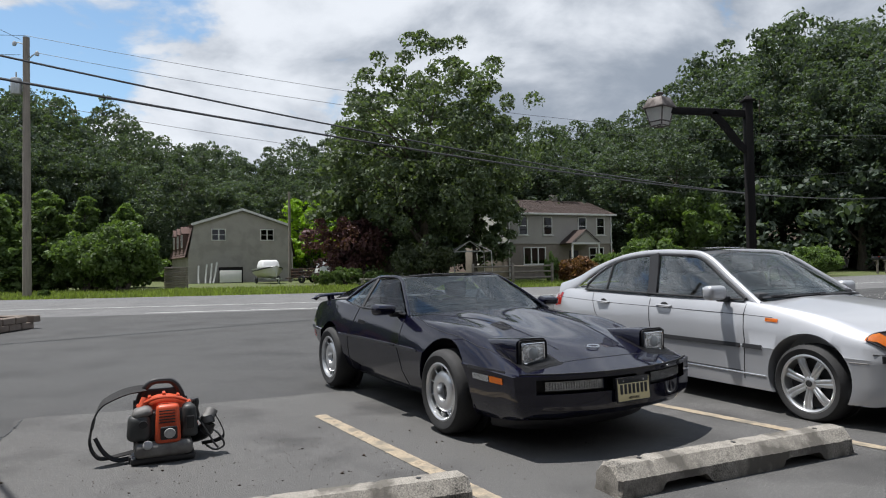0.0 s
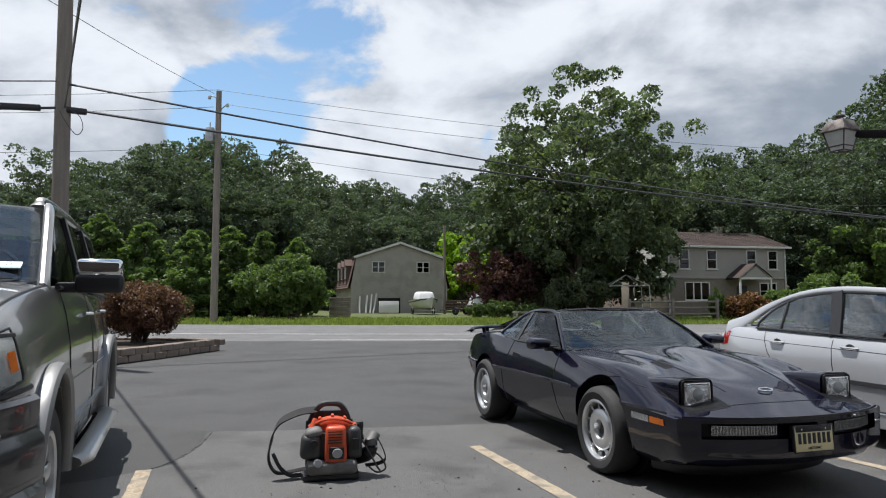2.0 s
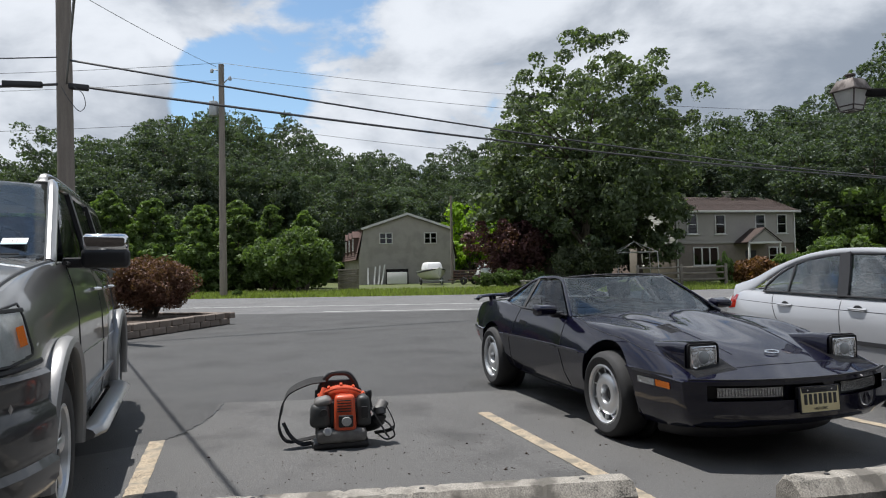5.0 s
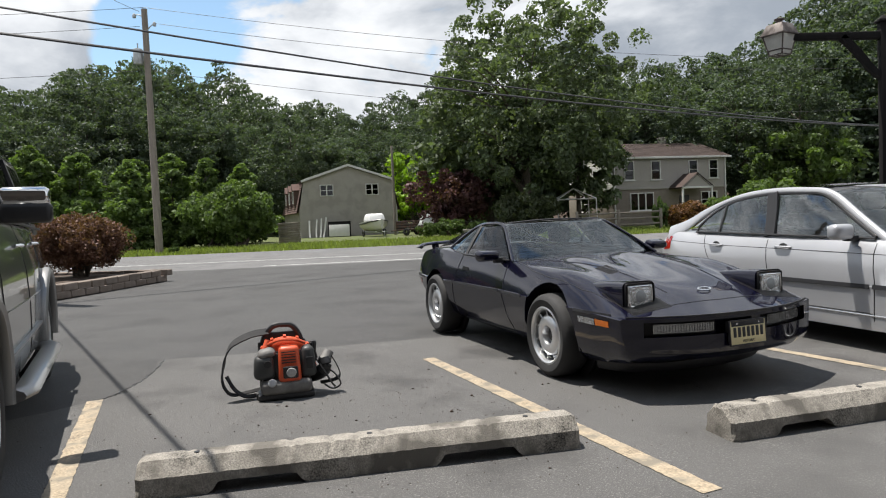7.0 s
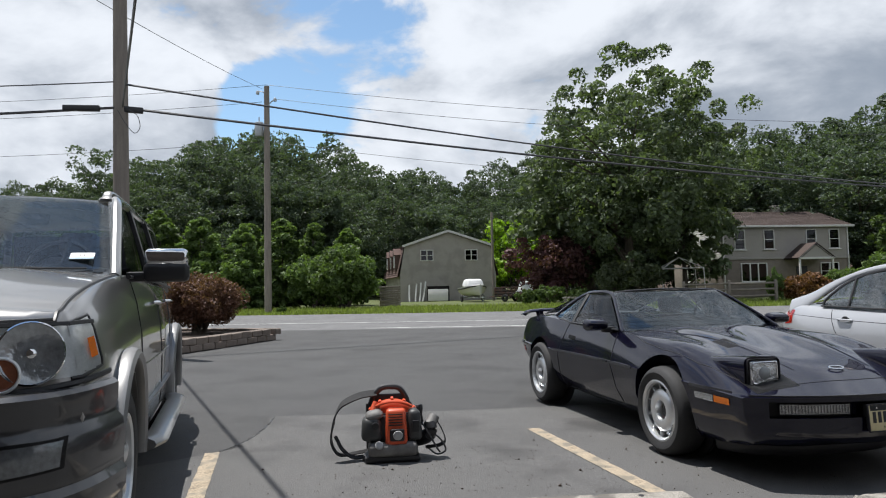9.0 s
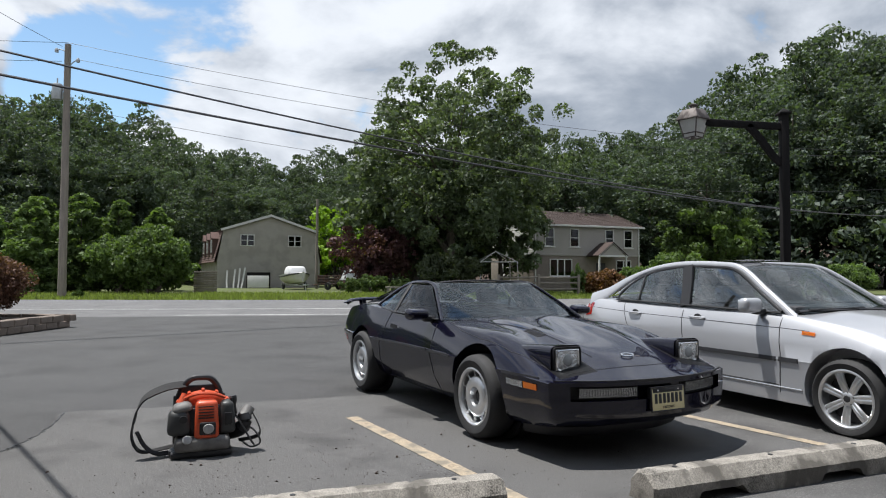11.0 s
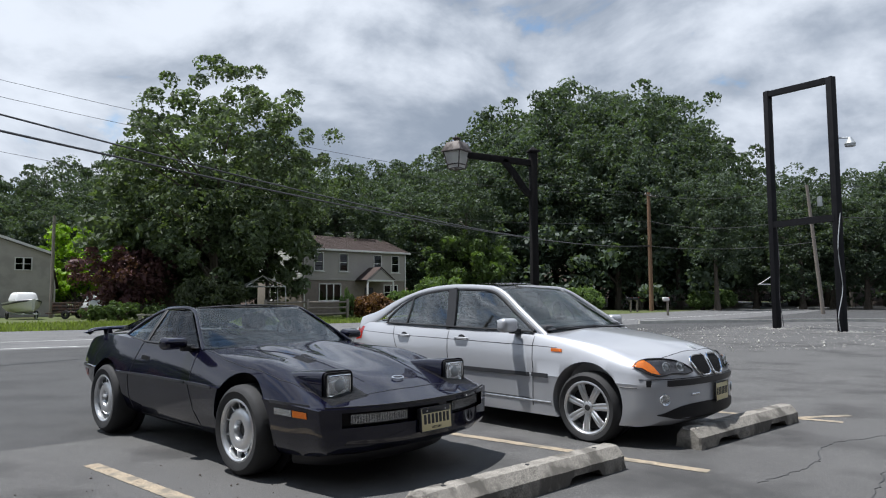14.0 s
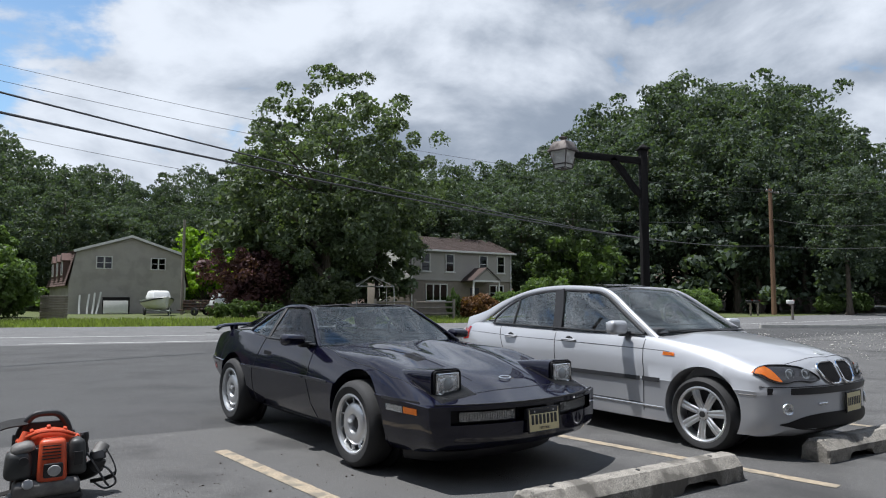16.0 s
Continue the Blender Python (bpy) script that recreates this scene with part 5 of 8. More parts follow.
def sedan():
    """Four-door saloon with a kidney grille and seven-spoke rims."""
    car = thing("sedan", None, "silver four-door sedan with seven-spoke alloy wheels and flat front tyre", "car")
    k = {
        "w": [(-3.69, 0.74), (-3.3, 0.83), (-2.7, 0.868), (-1.4, 0.872), (0, 0.868), (0.35, 0.852), (0.55, 0.828), (0.68, 0.785), (0.75, 0.72), (0.78, 0.66)],
        "wb": [(-3.69, 0.66), (-3.0, 0.82), (-1.4, 0.858), (0.2, 0.855), (0.5, 0.825), (0.66, 0.77), (0.74, 0.70), (0.78, 0.64)],
        "ws": [(-3.69, 0.66), (-3.3, 0.70), (-2.8, 0.735), (-1.4, 0.765), (-0.5, 0.755), (0, 0.735), (0.4, 0.69), (0.66, 0.64), (0.74, 0.60), (0.78, 0.56)],
        "zb": [(-3.69, 0.40), (-3.5, 0.27), (-2.8, 0.20), (0, 0.17), (0.5, 0.17), (0.72, 0.19), (0.78, 0.24)],
        "zm": [(-3.69, 0.60), (-2.7, 0.555), (0, 0.545), (0.78, 0.53)],
        "zs": [(-3.69, 0.90), (-3.45, 0.965), (-2.9, 0.965), (-1.4, 0.945), (-0.6, 0.925), (-0.2, 0.885), (0.2, 0.825), (0.5, 0.755), (0.66, 0.71), (0.74, 0.64), (0.78, 0.58)],
        "zt": [(-3.69, 0.92), (-3.5, 1.01), (-2.9, 1.03), (-1.0, 1.0), (-0.6, 0.985), (-0.1, 0.94), (0.3, 0.885), (0.55, 0.83), (0.68, 0.77), (0.74, 0.68), (0.78, 0.59)],
        "hb": [(-3.69, 0), (-0.6, 0), (-0.2, 0.006), (0.5, 0.005), (0.78, 0)],
        "front": (-0.1, 0.24, 0.78, 2.3), "rear": (-3.0, 0.16, -3.69, 2.4), "crease": 0.004, "sp": 3.4,
    }
    sh = Shell(k, -3.69, 0.78, 110)
    body = part("body", sh.bm, SILVER, car)
    carve(body, [cutter_wheel(0.03, -0.95, (0.352, 0.345), 0.28), cutter_wheel(0.03, 0.95, (0.352, 0.345), 0.28), cutter_wheel(-2.725, -0.95, (0.345, 0.325), 0.28), cutter_wheel(-2.725, 0.95, (0.345, 0.325), 0.28)])
    sk = Skin(body)
    for x, y, fl in ((0.03, -0.762, 0.022), (0.03, 0.762, 0.0), (-2.725, -0.762, 0.0), (-2.725, 0.762, 0.0)):
        wheel(car, x, y, 0.318, 0.232, 0.215, "spoke", 1, fl)
        bm_ = B()
        rod(bm_, (x, y * 0.80, 0.335), (x, y * 0.85, 0.335), 0.352, n=32)
        part("wheel_well", bm_, TRIM, car)
    for s in (-1, 1):
        f = lambda x, y, z: Vector((x, s * y, z))
        bm_ = B()
        sweep(bm_, curve_pts([f(-0.50, 0.735, 0.90), f(-0.86, 0.665, 1.13), f(-1.20, 0.595, 1.338), f(-1.5, 0.575, 1.385), f(-2.0, 0.57, 1.395), f(-2.45, 0.575, 1.345), f(-2.85, 0.60, 1.225), f(-3.2, 0.645, 1.06), f(-3.5, 0.68, 0.955)], 6), lambda t: 0.034 + 0.075 * max(0, t - 0.68) * 3, 0.020, n=10, up=(0, s, 0.55))
        part("roof_frame", bm_, SILVER, car)
        bm_ = B()
        sweep(bm_, curve_pts([f(-0.64, 0.742, 0.95), f(-0.92, 0.685, 1.125), f(-1.25, 0.61, 1.325), f(-1.55, 0.59, 1.362), f(-2.0, 0.588, 1.365), f(-2.4, 0.60, 1.315), f(-2.68, 0.635, 1.215), f(-2.90, 0.69, 1.06), f(-2.93, 0.715, 0.99)], 5), 0.016, 0.012, n=8, up=(0, s, 0.4))
        part("window_frame", bm_, TRIM, car)
        bm_ = B()
        sweep(bm_, [f(-0.62, 0.768, 0.942), f(-1.4, 0.782, 0.958), f(-2.2, 0.772, 0.972), f(-2.92, 0.74, 0.982)], 0.014, 0.010)
        part("window_seal", bm_, TRIM, car)
        bm_ = B()
        sweep(bm_, [f(-1.77, 0.775, 0.955), f(-1.83, 0.68, 1.17), f(-1.90, 0.595, 1.37)], 0.062, 0.014, up=(0, s, 0.4), flat=True)
        part("door_pillar", bm_, TRIM, car)
        bm_ = B()
        sweep(bm_, [f(-2.52, 0.765, 0.975), f(-2.53, 0.69, 1.13), f(-2.55, 0.615, 1.28)], 0.014, 0.010, up=(0, s, 0.4))
        part("rear_divider", bm_, TRIM, car)
        part("front_window", sheet([f(-0.66, 0.752, 0.952), f(-1.74, 0.768, 0.958), f(-1.85, 0.588, 1.362), f(-1.27, 0.605, 1.322)], (0, s * 0.025, 0)), GLASS_S, car)
        part("rear_window_pane", sheet([f(-1.86, 0.768, 0.960), f(-2.51, 0.76, 0.972), f(-2.52, 0.607, 1.292), f(-1.95, 0.586, 1.364)], (0, s * 0.022, 0)), GLASS_S, car)
        part("quarter_window", sheet([f(-2.54, 0.758, 0.974), f(-2.91, 0.722, 0.982), f(-2.86, 0.675, 1.10), f(-2.56, 0.61, 1.282)], (0, s * 0.010, 0)), GLASS_S, car)
        mir = new("door_mirror")
        mir.parent = car
        mir.matrix_basis = Matrix.Translation((-0.80, s * 0.945, 1.005))
        bm_ = B()
        box(bm_, (0.12, 0.215, 0.135), (0, 0, 0), 0.045, seg=4)
        part("housing", bm_, SILVER, mir)
        bm_ = B()
        box(bm_, (0.006, 0.17, 0.10), (-0.060, 0, 0), 0.002)
        part("mirror_glass", bm_, CHROME, mir)
        bm_ = B()
        box(bm_, (0.08, 0.12, 0.05), (-0.01, -s * 0.12, -0.06), 0.015)
        part("foot", bm_, TRIM, mir)
        seam(sk, [(-3.4, 0.545), (-3.02, 0.545)], "rub_strip", TRIM, car, s, 0.0055, h=0.019)
        for a, b in ((-2.36, -1.73), (-1.70, -0.60), (-0.57, -0.38)):
            seam(sk, [(a, 0.547), (b, 0.545)], "rub_strip", TRIM, car, s, 0.0055, h=0.019)
        # thin dark line paints the shade of the body's shoulder crease
        seam(sk, [(-3.5, 0.88), (-2.4, 0.845), (-1.4, 0.83), (-0.55, 0.815), (-0.3, 0.805)], "shoulder_line", ALLOY_DARK, car, s, 0.0032)
        seam(sk, [(-0.555, 0.26), (-0.555, 0.60), (-0.60, 0.94)], "door_seam", TRIM, car, s, 0.0045)
        seam(sk, [(-1.72, 0.26), (-1.715, 0.60), (-1.78, 0.955)], "door_seam", TRIM, car, s, 0.0045)
        seam(sk, [(-2.36, 0.32), (-2.40, 0.52), (-2.62, 0.74), (-2.76, 0.97)], "door_seam", TRIM, car, s, 0.0045)
        seam(sk, [(-2.36, 0.33), (-0.32, 0.322)], "sill_seam", TRIM, car, s, 0.005)
        seam(sk, [(-2.36, 0.312), (-0.34, 0.305)], "sill_strip", CHROME, car, s, 0.007)
        seam(sk, [(0.36, 0.505), (0.50, 0.505)], "bumper_seam", TRIM, car, s, 0.004)
        for x in (-1.55, -2.49):
            h_ = new("door_handle")
            h_.parent = car
            c = sk.side(x, 0.855, s, 0.0)
            bm_ = B()
            sweep(bm_, [c + Vector((-0.10, s * 0.004, 0.002)), c + Vector((-0.07, s * 0.03, 0)), c + Vector((0.07, s * 0.03, -0.002)), c + Vector((0.10, s * 0.004, -0.004))], 0.016, 0.010, up=(0, 0, 1), n=8)
            part("grip", bm_, SILVER, h_)
            bm_ = B()
            lathe(bm_, [(0, 0), (0.036, 0), (0.034, 0.003), (0, 0.003)], 20, Matrix.Translation(c) @ Euler((radians(-90 * s), 0, 0)).to_matrix().to_4x4() @ Matrix.Diagonal((1.5, 0.9, 1, 1)))
            part("cup", bm_, ALLOY_DARK, h_)
        patch(sk, [(-0.36, 0.800), (-0.24, 0.795), (-0.24, 0.768), (-0.36, 0.772)], "indicator", AMBER, car, s, off=0.006, thick=0.01, label="amber side indicator lens")
        # head lamp unit with an amber outer corner
        lt_ = [(0.30, 0.640), (0.34, 0.672), (0.40, 0.705), (0.50, 0.728), (0.62, 0.734), (0.70, 0.724), (0.745, 0.702), (0.775, 0.676)]
        lb_ = [(0.30, 0.622), (0.36, 0.611), (0.44, 0.609), (0.50, 0.618), (0.56, 0.617), (0.62, 0.606), (0.70, 0.606), (0.745, 0.630), (0.775, 0.668)]
        lamp = shaped(sk, 0.30, 0.775, lt_, lb_, "headlight", LENS_DARK, car, s, n=30, off=0.006)
        outline(sk, 0.30, 0.775, lt_, lb_, "lamp_gasket", TRIM, lamp, s, n=24, r=0.006, off=0.010)
        shaped(sk, 0.675, 0.768, [(a_, c_ - 0.008) for a_, c_ in lt_], [(a_, c_ + 0.008) for a_, c_ in lb_], "turn_signal", AMBER, lamp, s, n=14, off=0.014, thick=0.008, label="amber turn signal lens", lean=0.03)
        for y in (0.43, 0.575):
            c = sk.front(s * y, 0.666, 0.010)
            bm_ = B()
            lathe(bm_, [(0.0, 0.0), (0.040, 0.0), (0.046, 0.006), (0.040, 0.010), (0.026, 0.004), (0, 0.014)], 24, Matrix.Translation(c) @ Euler((0, radians(80), radians(18 * s))).to_matrix().to_4x4())
            part("projector", bm_, LENS_G, lamp)
        # grille half
        gt_ = [(0.025, 0.722), (0.045, 0.742), (0.12, 0.748), (0.21, 0.742), (0.25, 0.726), (0.268, 0.695)]
        gb_ = [(0.025, 0.612), (0.045, 0.594), (0.11, 0.586), (0.18, 0.592), (0.23, 0.622), (0.268, 0.685)]
        g_ = shaped(sk, 0.025, 0.268, gt_, gb_, "kidney_grille", TRIM, car, s, n=20, off=0.010, thick=0.012, label="chrome-framed black kidney grille")
        outline(sk, 0.025, 0.268, gt_, gb_, "chrome_rim", CHROME, g_, s, n=20, r=0.010, off=0.014)
        for i in range(9):
            y = lerp(0.05, 0.235, i / 8)
            seam(sk, [(s * y, table(gb_, y) + 0.008), (s * y, table(gt_, y) - 0.008)], "grille_bar", ALLOY_DARK, g_, how="front", r=0.003, off=0.013)
        c = sk.front(s * 0.645, 0.405, 0.0)
        bm_ = B()
        lathe(bm_, [(0.0, 0.0), (0.03, 0.0), (0.046, 0.012), (0.05, 0.004), (0.03, -0.006), (0.0, -0.006)], 24, Matrix.Translation(c) @ Euler((0, radians(86), radians(24 * s))).to_matrix().to_4x4())
        part("fog_lamp", bm_, LENS, car)
        seat(car, -1.45, s * 0.36, 0.80, SEAT)
        seat(car, -2.42, s * 0.34, 0.78, SEAT)
        patch(sk, [(-3.54, 0.93), (-3.36, 0.925), (-3.36, 0.78), (-3.54, 0.76)], "tail_lamp", RED, car, s, off=0.004, thick=0.010)
    rf = sheet([(-1.22, 0.585, 1.345), (-2.55, 0.585, 1.335), (-2.55, -0.585, 1.335), (-1.22, -0.585, 1.345)], (0, 0, 0.045), 12, 0.03)
    for v in rf.verts:
        v.co.z += 0.038 * (1 - (v.co.y / 0.585) ** 2)
    part("roof", rf, SILVER, car)
    bm_ = sheet([(-1.5, 0.38, 1.432), (-2.05, 0.38, 1.437), (-2.05, -0.38, 1.437), (-1.5, -0.38, 1.432)], (0, 0, 0.006), 8, 0.012)
    for v in bm_.verts:
        v.co.z += 0.012 * (1 - (v.co.y / 0.38) ** 2)
    part("sunroof", bm_, GLASS_D, car)
    ws_ = sheet([(-0.55, 0.72, 0.935), (-1.24, 0.575, 1.345), (-1.24, -0.575, 1.345), (-0.55, -0.72, 0.935)], (0, 0, 0), 12)
    for v in ws_.verts:
        q = 1 - (v.co.y / 0.72) ** 2
        v.co.x += 0.14 * q * (1.45 - v.co.z) / 0.5 + 0.03 * q
        v.co.z += 0.035 * q
    part("windshield", ws_, GLASS_C, car)
    rw = sheet([(-2.55, 0.56, 1.345), (-3.12, 0.62, 1.03), (-3.12, -0.62, 1.03), (-2.55, -0.56, 1.345)], (0, 0, 0), 10)
    for v in rw.verts:
        q = 1 - (v.co.y / 0.62) ** 2
        v.co.x -= 0.10 * q
        v.co.z += 0.03 * q
    part("rear_window", rw, GLASS_S, car)
    seam(sk, [(-0.76, 0.540), (0.76, 0.540)], "bumper_strip", TRIM, car, how="front", r=0.012, h=0.026)
    it_, ib_ = [(-0.70, 0.285), (-0.475, 0.343), (0, 0.358), (0.475, 0.343), (0.70, 0.285)], [(-0.70, 0.277), (-0.5, 0.238), (0, 0.225), (0.5, 0.238), (0.70, 0.277)]
    shaped(sk, -0.70, 0.70, it_, ib_, "lower_intake", TRIM, car, 1, n=32, off=0.004, thick=0.010)
    seam(sk, [(-0.79, 0.575), (-0.3, 0.575), (0.3, 0.575), (0.79, 0.575)], "bumper_seam", TRIM, car, how="front", r=0.004)
    seam(sk, [(0.56, -0.64), (0.62, -0.35), (0.66, 0), (0.62, 0.35), (0.56, 0.64)], "bonnet_seam", TRIM, car, how="top", r=0.003)
    c = sk.front(-0.32, 0.435, 0.01)
    bm_ = B()
    rod(bm_, c + Vector((0, -0.04, 0)), c + Vector((0.02, 0.05, 0.004)), 0.012)
    part("towing_eye", bm_, CHROME, car)
    bm_ = B()
    lathe(bm_, [(0, 0), (0.041, 0), (0.038, 0.006), (0, 0.007)], 24, Matrix.Translation(sk.top(0.60, 0, 0.0)) @ Euler((0, radians(24), 0)).to_matrix().to_4x4())
    part("emblem", bm_, GREY_METAL, car, "round bonnet emblem")
    c = sk.front(0.17, 0.42, 0.018)
    plate(car, Matrix.Translation(c) @ FACE_FWD @ Euler((0, radians(5), 0)).to_matrix().to_4x4(), True)
    bm_ = B()
    box(bm_, (0.42, 1.36, 0.10), (-0.75, 0, 0.955), 0.04)
    part("dashboard", bm_, DARK, car)
    bm_ = B()
    box(bm_, (2.2, 1.42, 0.02), (-1.95, 0, 1.005), 0.005)
    part("cabin_floor", bm_, DARK, car)
    steering(car, -1.08, 0.36, 1.06, 0.185)
    for y0, y1 in ((-0.62, -0.02), (-0.1, 0.55)):
        bm_ = B()
        a = Vector((-0.50 + 0.14 * (1 - (y0 / .72) ** 2), y0, 0.975))
        b = Vector((-0.50 + 0.14 * (1 - (y1 / .72) ** 2), y1, 0.99))
        rod(bm_, a, b, 0.008, 0.005, n=6)
        part("wiper", bm_, TRIM, car)
    bm_ = B()
    sweep(bm_, [(-0.40 - 0.13 * (y / 0.7) ** 2, y, 0.955 + 0.02 * (1 - (y / .7) ** 2)) for y in [-0.68 + 0.136 * i for i in range(11)]], 0.035, 0.012)
    part("cowl", bm_, TRIM, car)
    return car


cv = sports_car()
cv.matrix_basis = pose(0.785, 5.679, 0, 0, 0, -60.0)
bw = sedan()
bw.matrix_basis = pose(3.7256, 5.8589, 0, 0, 0, -63.75)


def suv():
    """Tall estate car with flared arches, side steps and roof rails."""
    car = thing("suv", None, "grey-beige metallic SUV with silver wheel arches and chrome mirrors", "car")
    k = {
        "w": [(-3.98, 0.86), (-2.9, 0.925), (0, 0.925), (0.5, 0.91), (0.93, 0.86)],
        "wb": [(-3.98, 0.80), (0, 0.86), (0.6, 0.86), (0.93, 0.82)],
        "ws": [(-3.98, 0.76), (-2.8, 0.83), (-1.0, 0.84), (-0.4, 0.82), (0.2, 0.79), (0.6, 0.78), (0.93, 0.76)],
        "zb": [(-3.98, 0.45), (-3.0, 0.32), (0, 0.30), (0.7, 0.30), (0.93, 0.36)],
        "zm": [(-3.98, 0.78), (0.3, 0.80), (0.93, 0.80)],
        "zs": [(-3.98, 1.26), (-1.0, 1.32), (-0.5, 1.33), (0.0, 1.29), (0.45, 1.22), (0.72, 1.16), (0.86, 1.10), (0.90, 0.98), (0.93, 0.86)],
        "zt": [(-3.98, 1.28), (-1.0, 1.36), (-0.5, 1.385), (0.0, 1.35), (0.45, 1.28), (0.72, 1.21), (0.86, 1.13), (0.90, 1.0), (0.93, 0.87)],
        "hb": [(-3.98, 0), (-0.5, 0), (0.0, 0.012), (0.6, 0.012), (0.93, 0)],
        "front": (0.2, 0.20, 0.93, 2.4), "rear": (-3.4, 0.12, -3.98, 2.4), "crease": 0.006, "sp": 2.2,
    }
    sh = Shell(k, -3.98, 0.93, 110)
    body = part("body", sh.bm, GREIGE, car)
    carve(body, [cutter_wheel(x, y, (0.445, 0.42), 0.32) for x in (0, -2.888) for y in (-1.0, 1.0)])
    sk = Skin(body)
    for s in (-1, 1):
        f = lambda x, y, z: Vector((x, s * y, z))
        for x in (0, -2.888):
            wheel(car, x, s * 0.815, 0.378, 0.24, 0.235, "six", 1)
            bm_ = B()
            rod(bm_, (x, s * 0.62, 0.42), (x, s * 0.66, 0.42), 0.44, n=32)
            part("wheel_well", bm_, TRIM, car)
            bm_ = B()
            sweep(bm_, [f(x + 0.478 * math.cos(a), 0.925 + 0.018 * math.sin(a), 0.42 + 0.50 * math.sin(a)) for a in [math.pi * (-0.06 + 1.12 * i / 26) for i in range(27)]], 0.035, 0.045, n=8, up=(0, 1, 0))
            part("wheel_arch", bm_, CLAD, car, "silver-grey flared wheel arch")
        bm_ = B()
        sweep(bm_, curve_pts([f(-0.42, 0.80, 1.31), f(-0.8, 0.745, 1.56), f(-1.12, 0.70, 1.800), f(-1.35, 0.675, 1.850), f(-2.0, 0.665, 1.870), f(-3.2, 0.65, 1.860), f(-3.62, 0.66, 1.810), f(-3.8, 0.72, 1.5), f(-3.92, 0.77, 1.24)], 6), 0.045, 0.03, n=10, up=(0, s, 0.5))
        part("roof_frame", bm_, GREIGE, car)
        for x0, x1, xt0, xt1, nm in ((-0.62, -1.62, -1.22, -1.72, "front_window"), (-1.74, -2.62, -1.80, -2.66, "rear_window_pane"), (-2.76, -3.72, -2.78, -3.58, "quarter_window")):
            part(nm, sheet([f(x0, 0.838, 1.325), f(x1, 0.838, 1.315), f(xt1, 0.685, 1.815), f(xt0, 0.692, 1.815)], (0, s * 0.02, 0)), GLASS_D, car)
        for xa, xb in ((-1.68, -1.76), (-2.69, -2.72)):
            bm_ = B()
            sweep(bm_, [f(xa, 0.85, 1.31), f(xb, 0.69, 1.835)], 0.045, 0.015, up=(0, s, 0.4), flat=True)
            part("door_pillar", bm_, TRIM, car)
        bm_ = B()
        sweep(bm_, [f(-0.55, 0.85, 1.322), f(-2.0, 0.86, 1.315), f(-3.8, 0.82, 1.28)], 0.016, 0.012)
        part("window_seal", bm_, TRIM, car)
        mir = new("door_mirror")
        mir.parent = car
        mir.matrix_basis = Matrix.Translation((-0.72, s * 1.055, 1.395))
        bm_ = B()
        box(bm_, (0.14, 0.26, 0.11), (0, 0, 0.045), 0.03, seg=3)
        part("chrome_cap", bm_, CHROME, mir)
        bm_ = B()
        box(bm_, (0.15, 0.27, 0.115), (0, 0, -0.045), 0.03, seg=3)
        box(bm_, (0.09, 0.14, 0.06), (0.0, -s * 0.17, -0.07), 0.015)
        part("housing", bm_, TRIM, mir)
        bm_ = B()
        sweep(bm_, curve_pts([f(-1.32, 0.60, 1.865), f(-1.45, 0.60, 1.930), f(-2.2, 0.59, 1.950), f(-3.0, 0.59, 1.935), f(-3.2, 0.59, 1.875)], 5), lambda t: 0.03 if 0.08 < t < 0.92 else 0.05, 0.018, n=8)
        part("roof_rail", bm_, CLAD, car)
        bm_ = B()
        sweep(bm_, [f(-0.50, 0.95, 0.36), f(-0.62, 1.0, 0.36), f(-2.25, 1.0, 0.36), f(-2.40, 0.95, 0.36)], 0.075, 0.035, n=10)
        part("side_step", bm_, CLAD, car)
        seam(sk, [(-0.60, 0.42), (-0.60, 0.8), (-0.64, 1.30)], "door_seam", TRIM, car, s, 0.005)
        seam(sk, [(-1.68, 0.42), (-1.68, 1.30)], "door_seam", TRIM, car, s, 0.005)
        seam(sk, [(-2.44, 0.86), (-2.66, 1.0), (-2.70, 1.29)], "door_seam", TRIM, car, s, 0.005)
        seam(sk, [(-2.3, 0.56), (-0.62, 0.56)], "door_trim", CLAD, car, s, 0.02, h=0.01)
        for x in (-1.50, -2.52):
            c = sk.side(x, 1.16, s, 0.0)
            bm_ = B()
            sweep(bm_, [c + Vector((-0.10, s * 0.004, 0)), c + Vector((-0.07, s * 0.04, 0)), c + Vector((0.07, s * 0.04, 0)), c + Vector((0.10, s * 0.004, 0))], 0.02, 0.012, n=8)
            part("door_handle", bm_, CHROME, car)
        # bonnet shut line and lamps
        seam(sk, [(-0.42, s * 0.80), (-0.2, s * 0.80), (0.45, s * 0.755), (0.74, s * 0.745)], "bonnet_seam", TRIM, car, how="top", r=0.010)
        seam(sk, [(s * 0.0, 1.122), (s * 0.40, 1.122), (s * 0.74, 1.126)], "bonnet_lip_gap", TRIM, car, how="front", r=0.010)
        lamp = patch(sk, [(s * 0.44, 1.105), (s * 0.835, 1.10), (s * 0.875, 0.905), (s * 0.44, 0.875)], "headlight", LENS_R, car, how="front", n=14, off=0.006, thick=0.014, label="large clear ribbed headlight")
        seam(sk, [(s * 0.43, 0.868), (s * 0.43, 1.112), (s * 0.838, 1.107)], "lamp_gasket", TRIM, lamp, how="front", r=0.014)
        seam(sk, [(0.50, 1.135), (0.74, 1.108)], "lamp_gasket", TRIM, lamp, s, 0.008)
        seam(sk, [(0.50, 1.13), (0.515, 0.92), (0.76, 0.895)], "lamp_gasket", TRIM, lamp, s, 0.008)
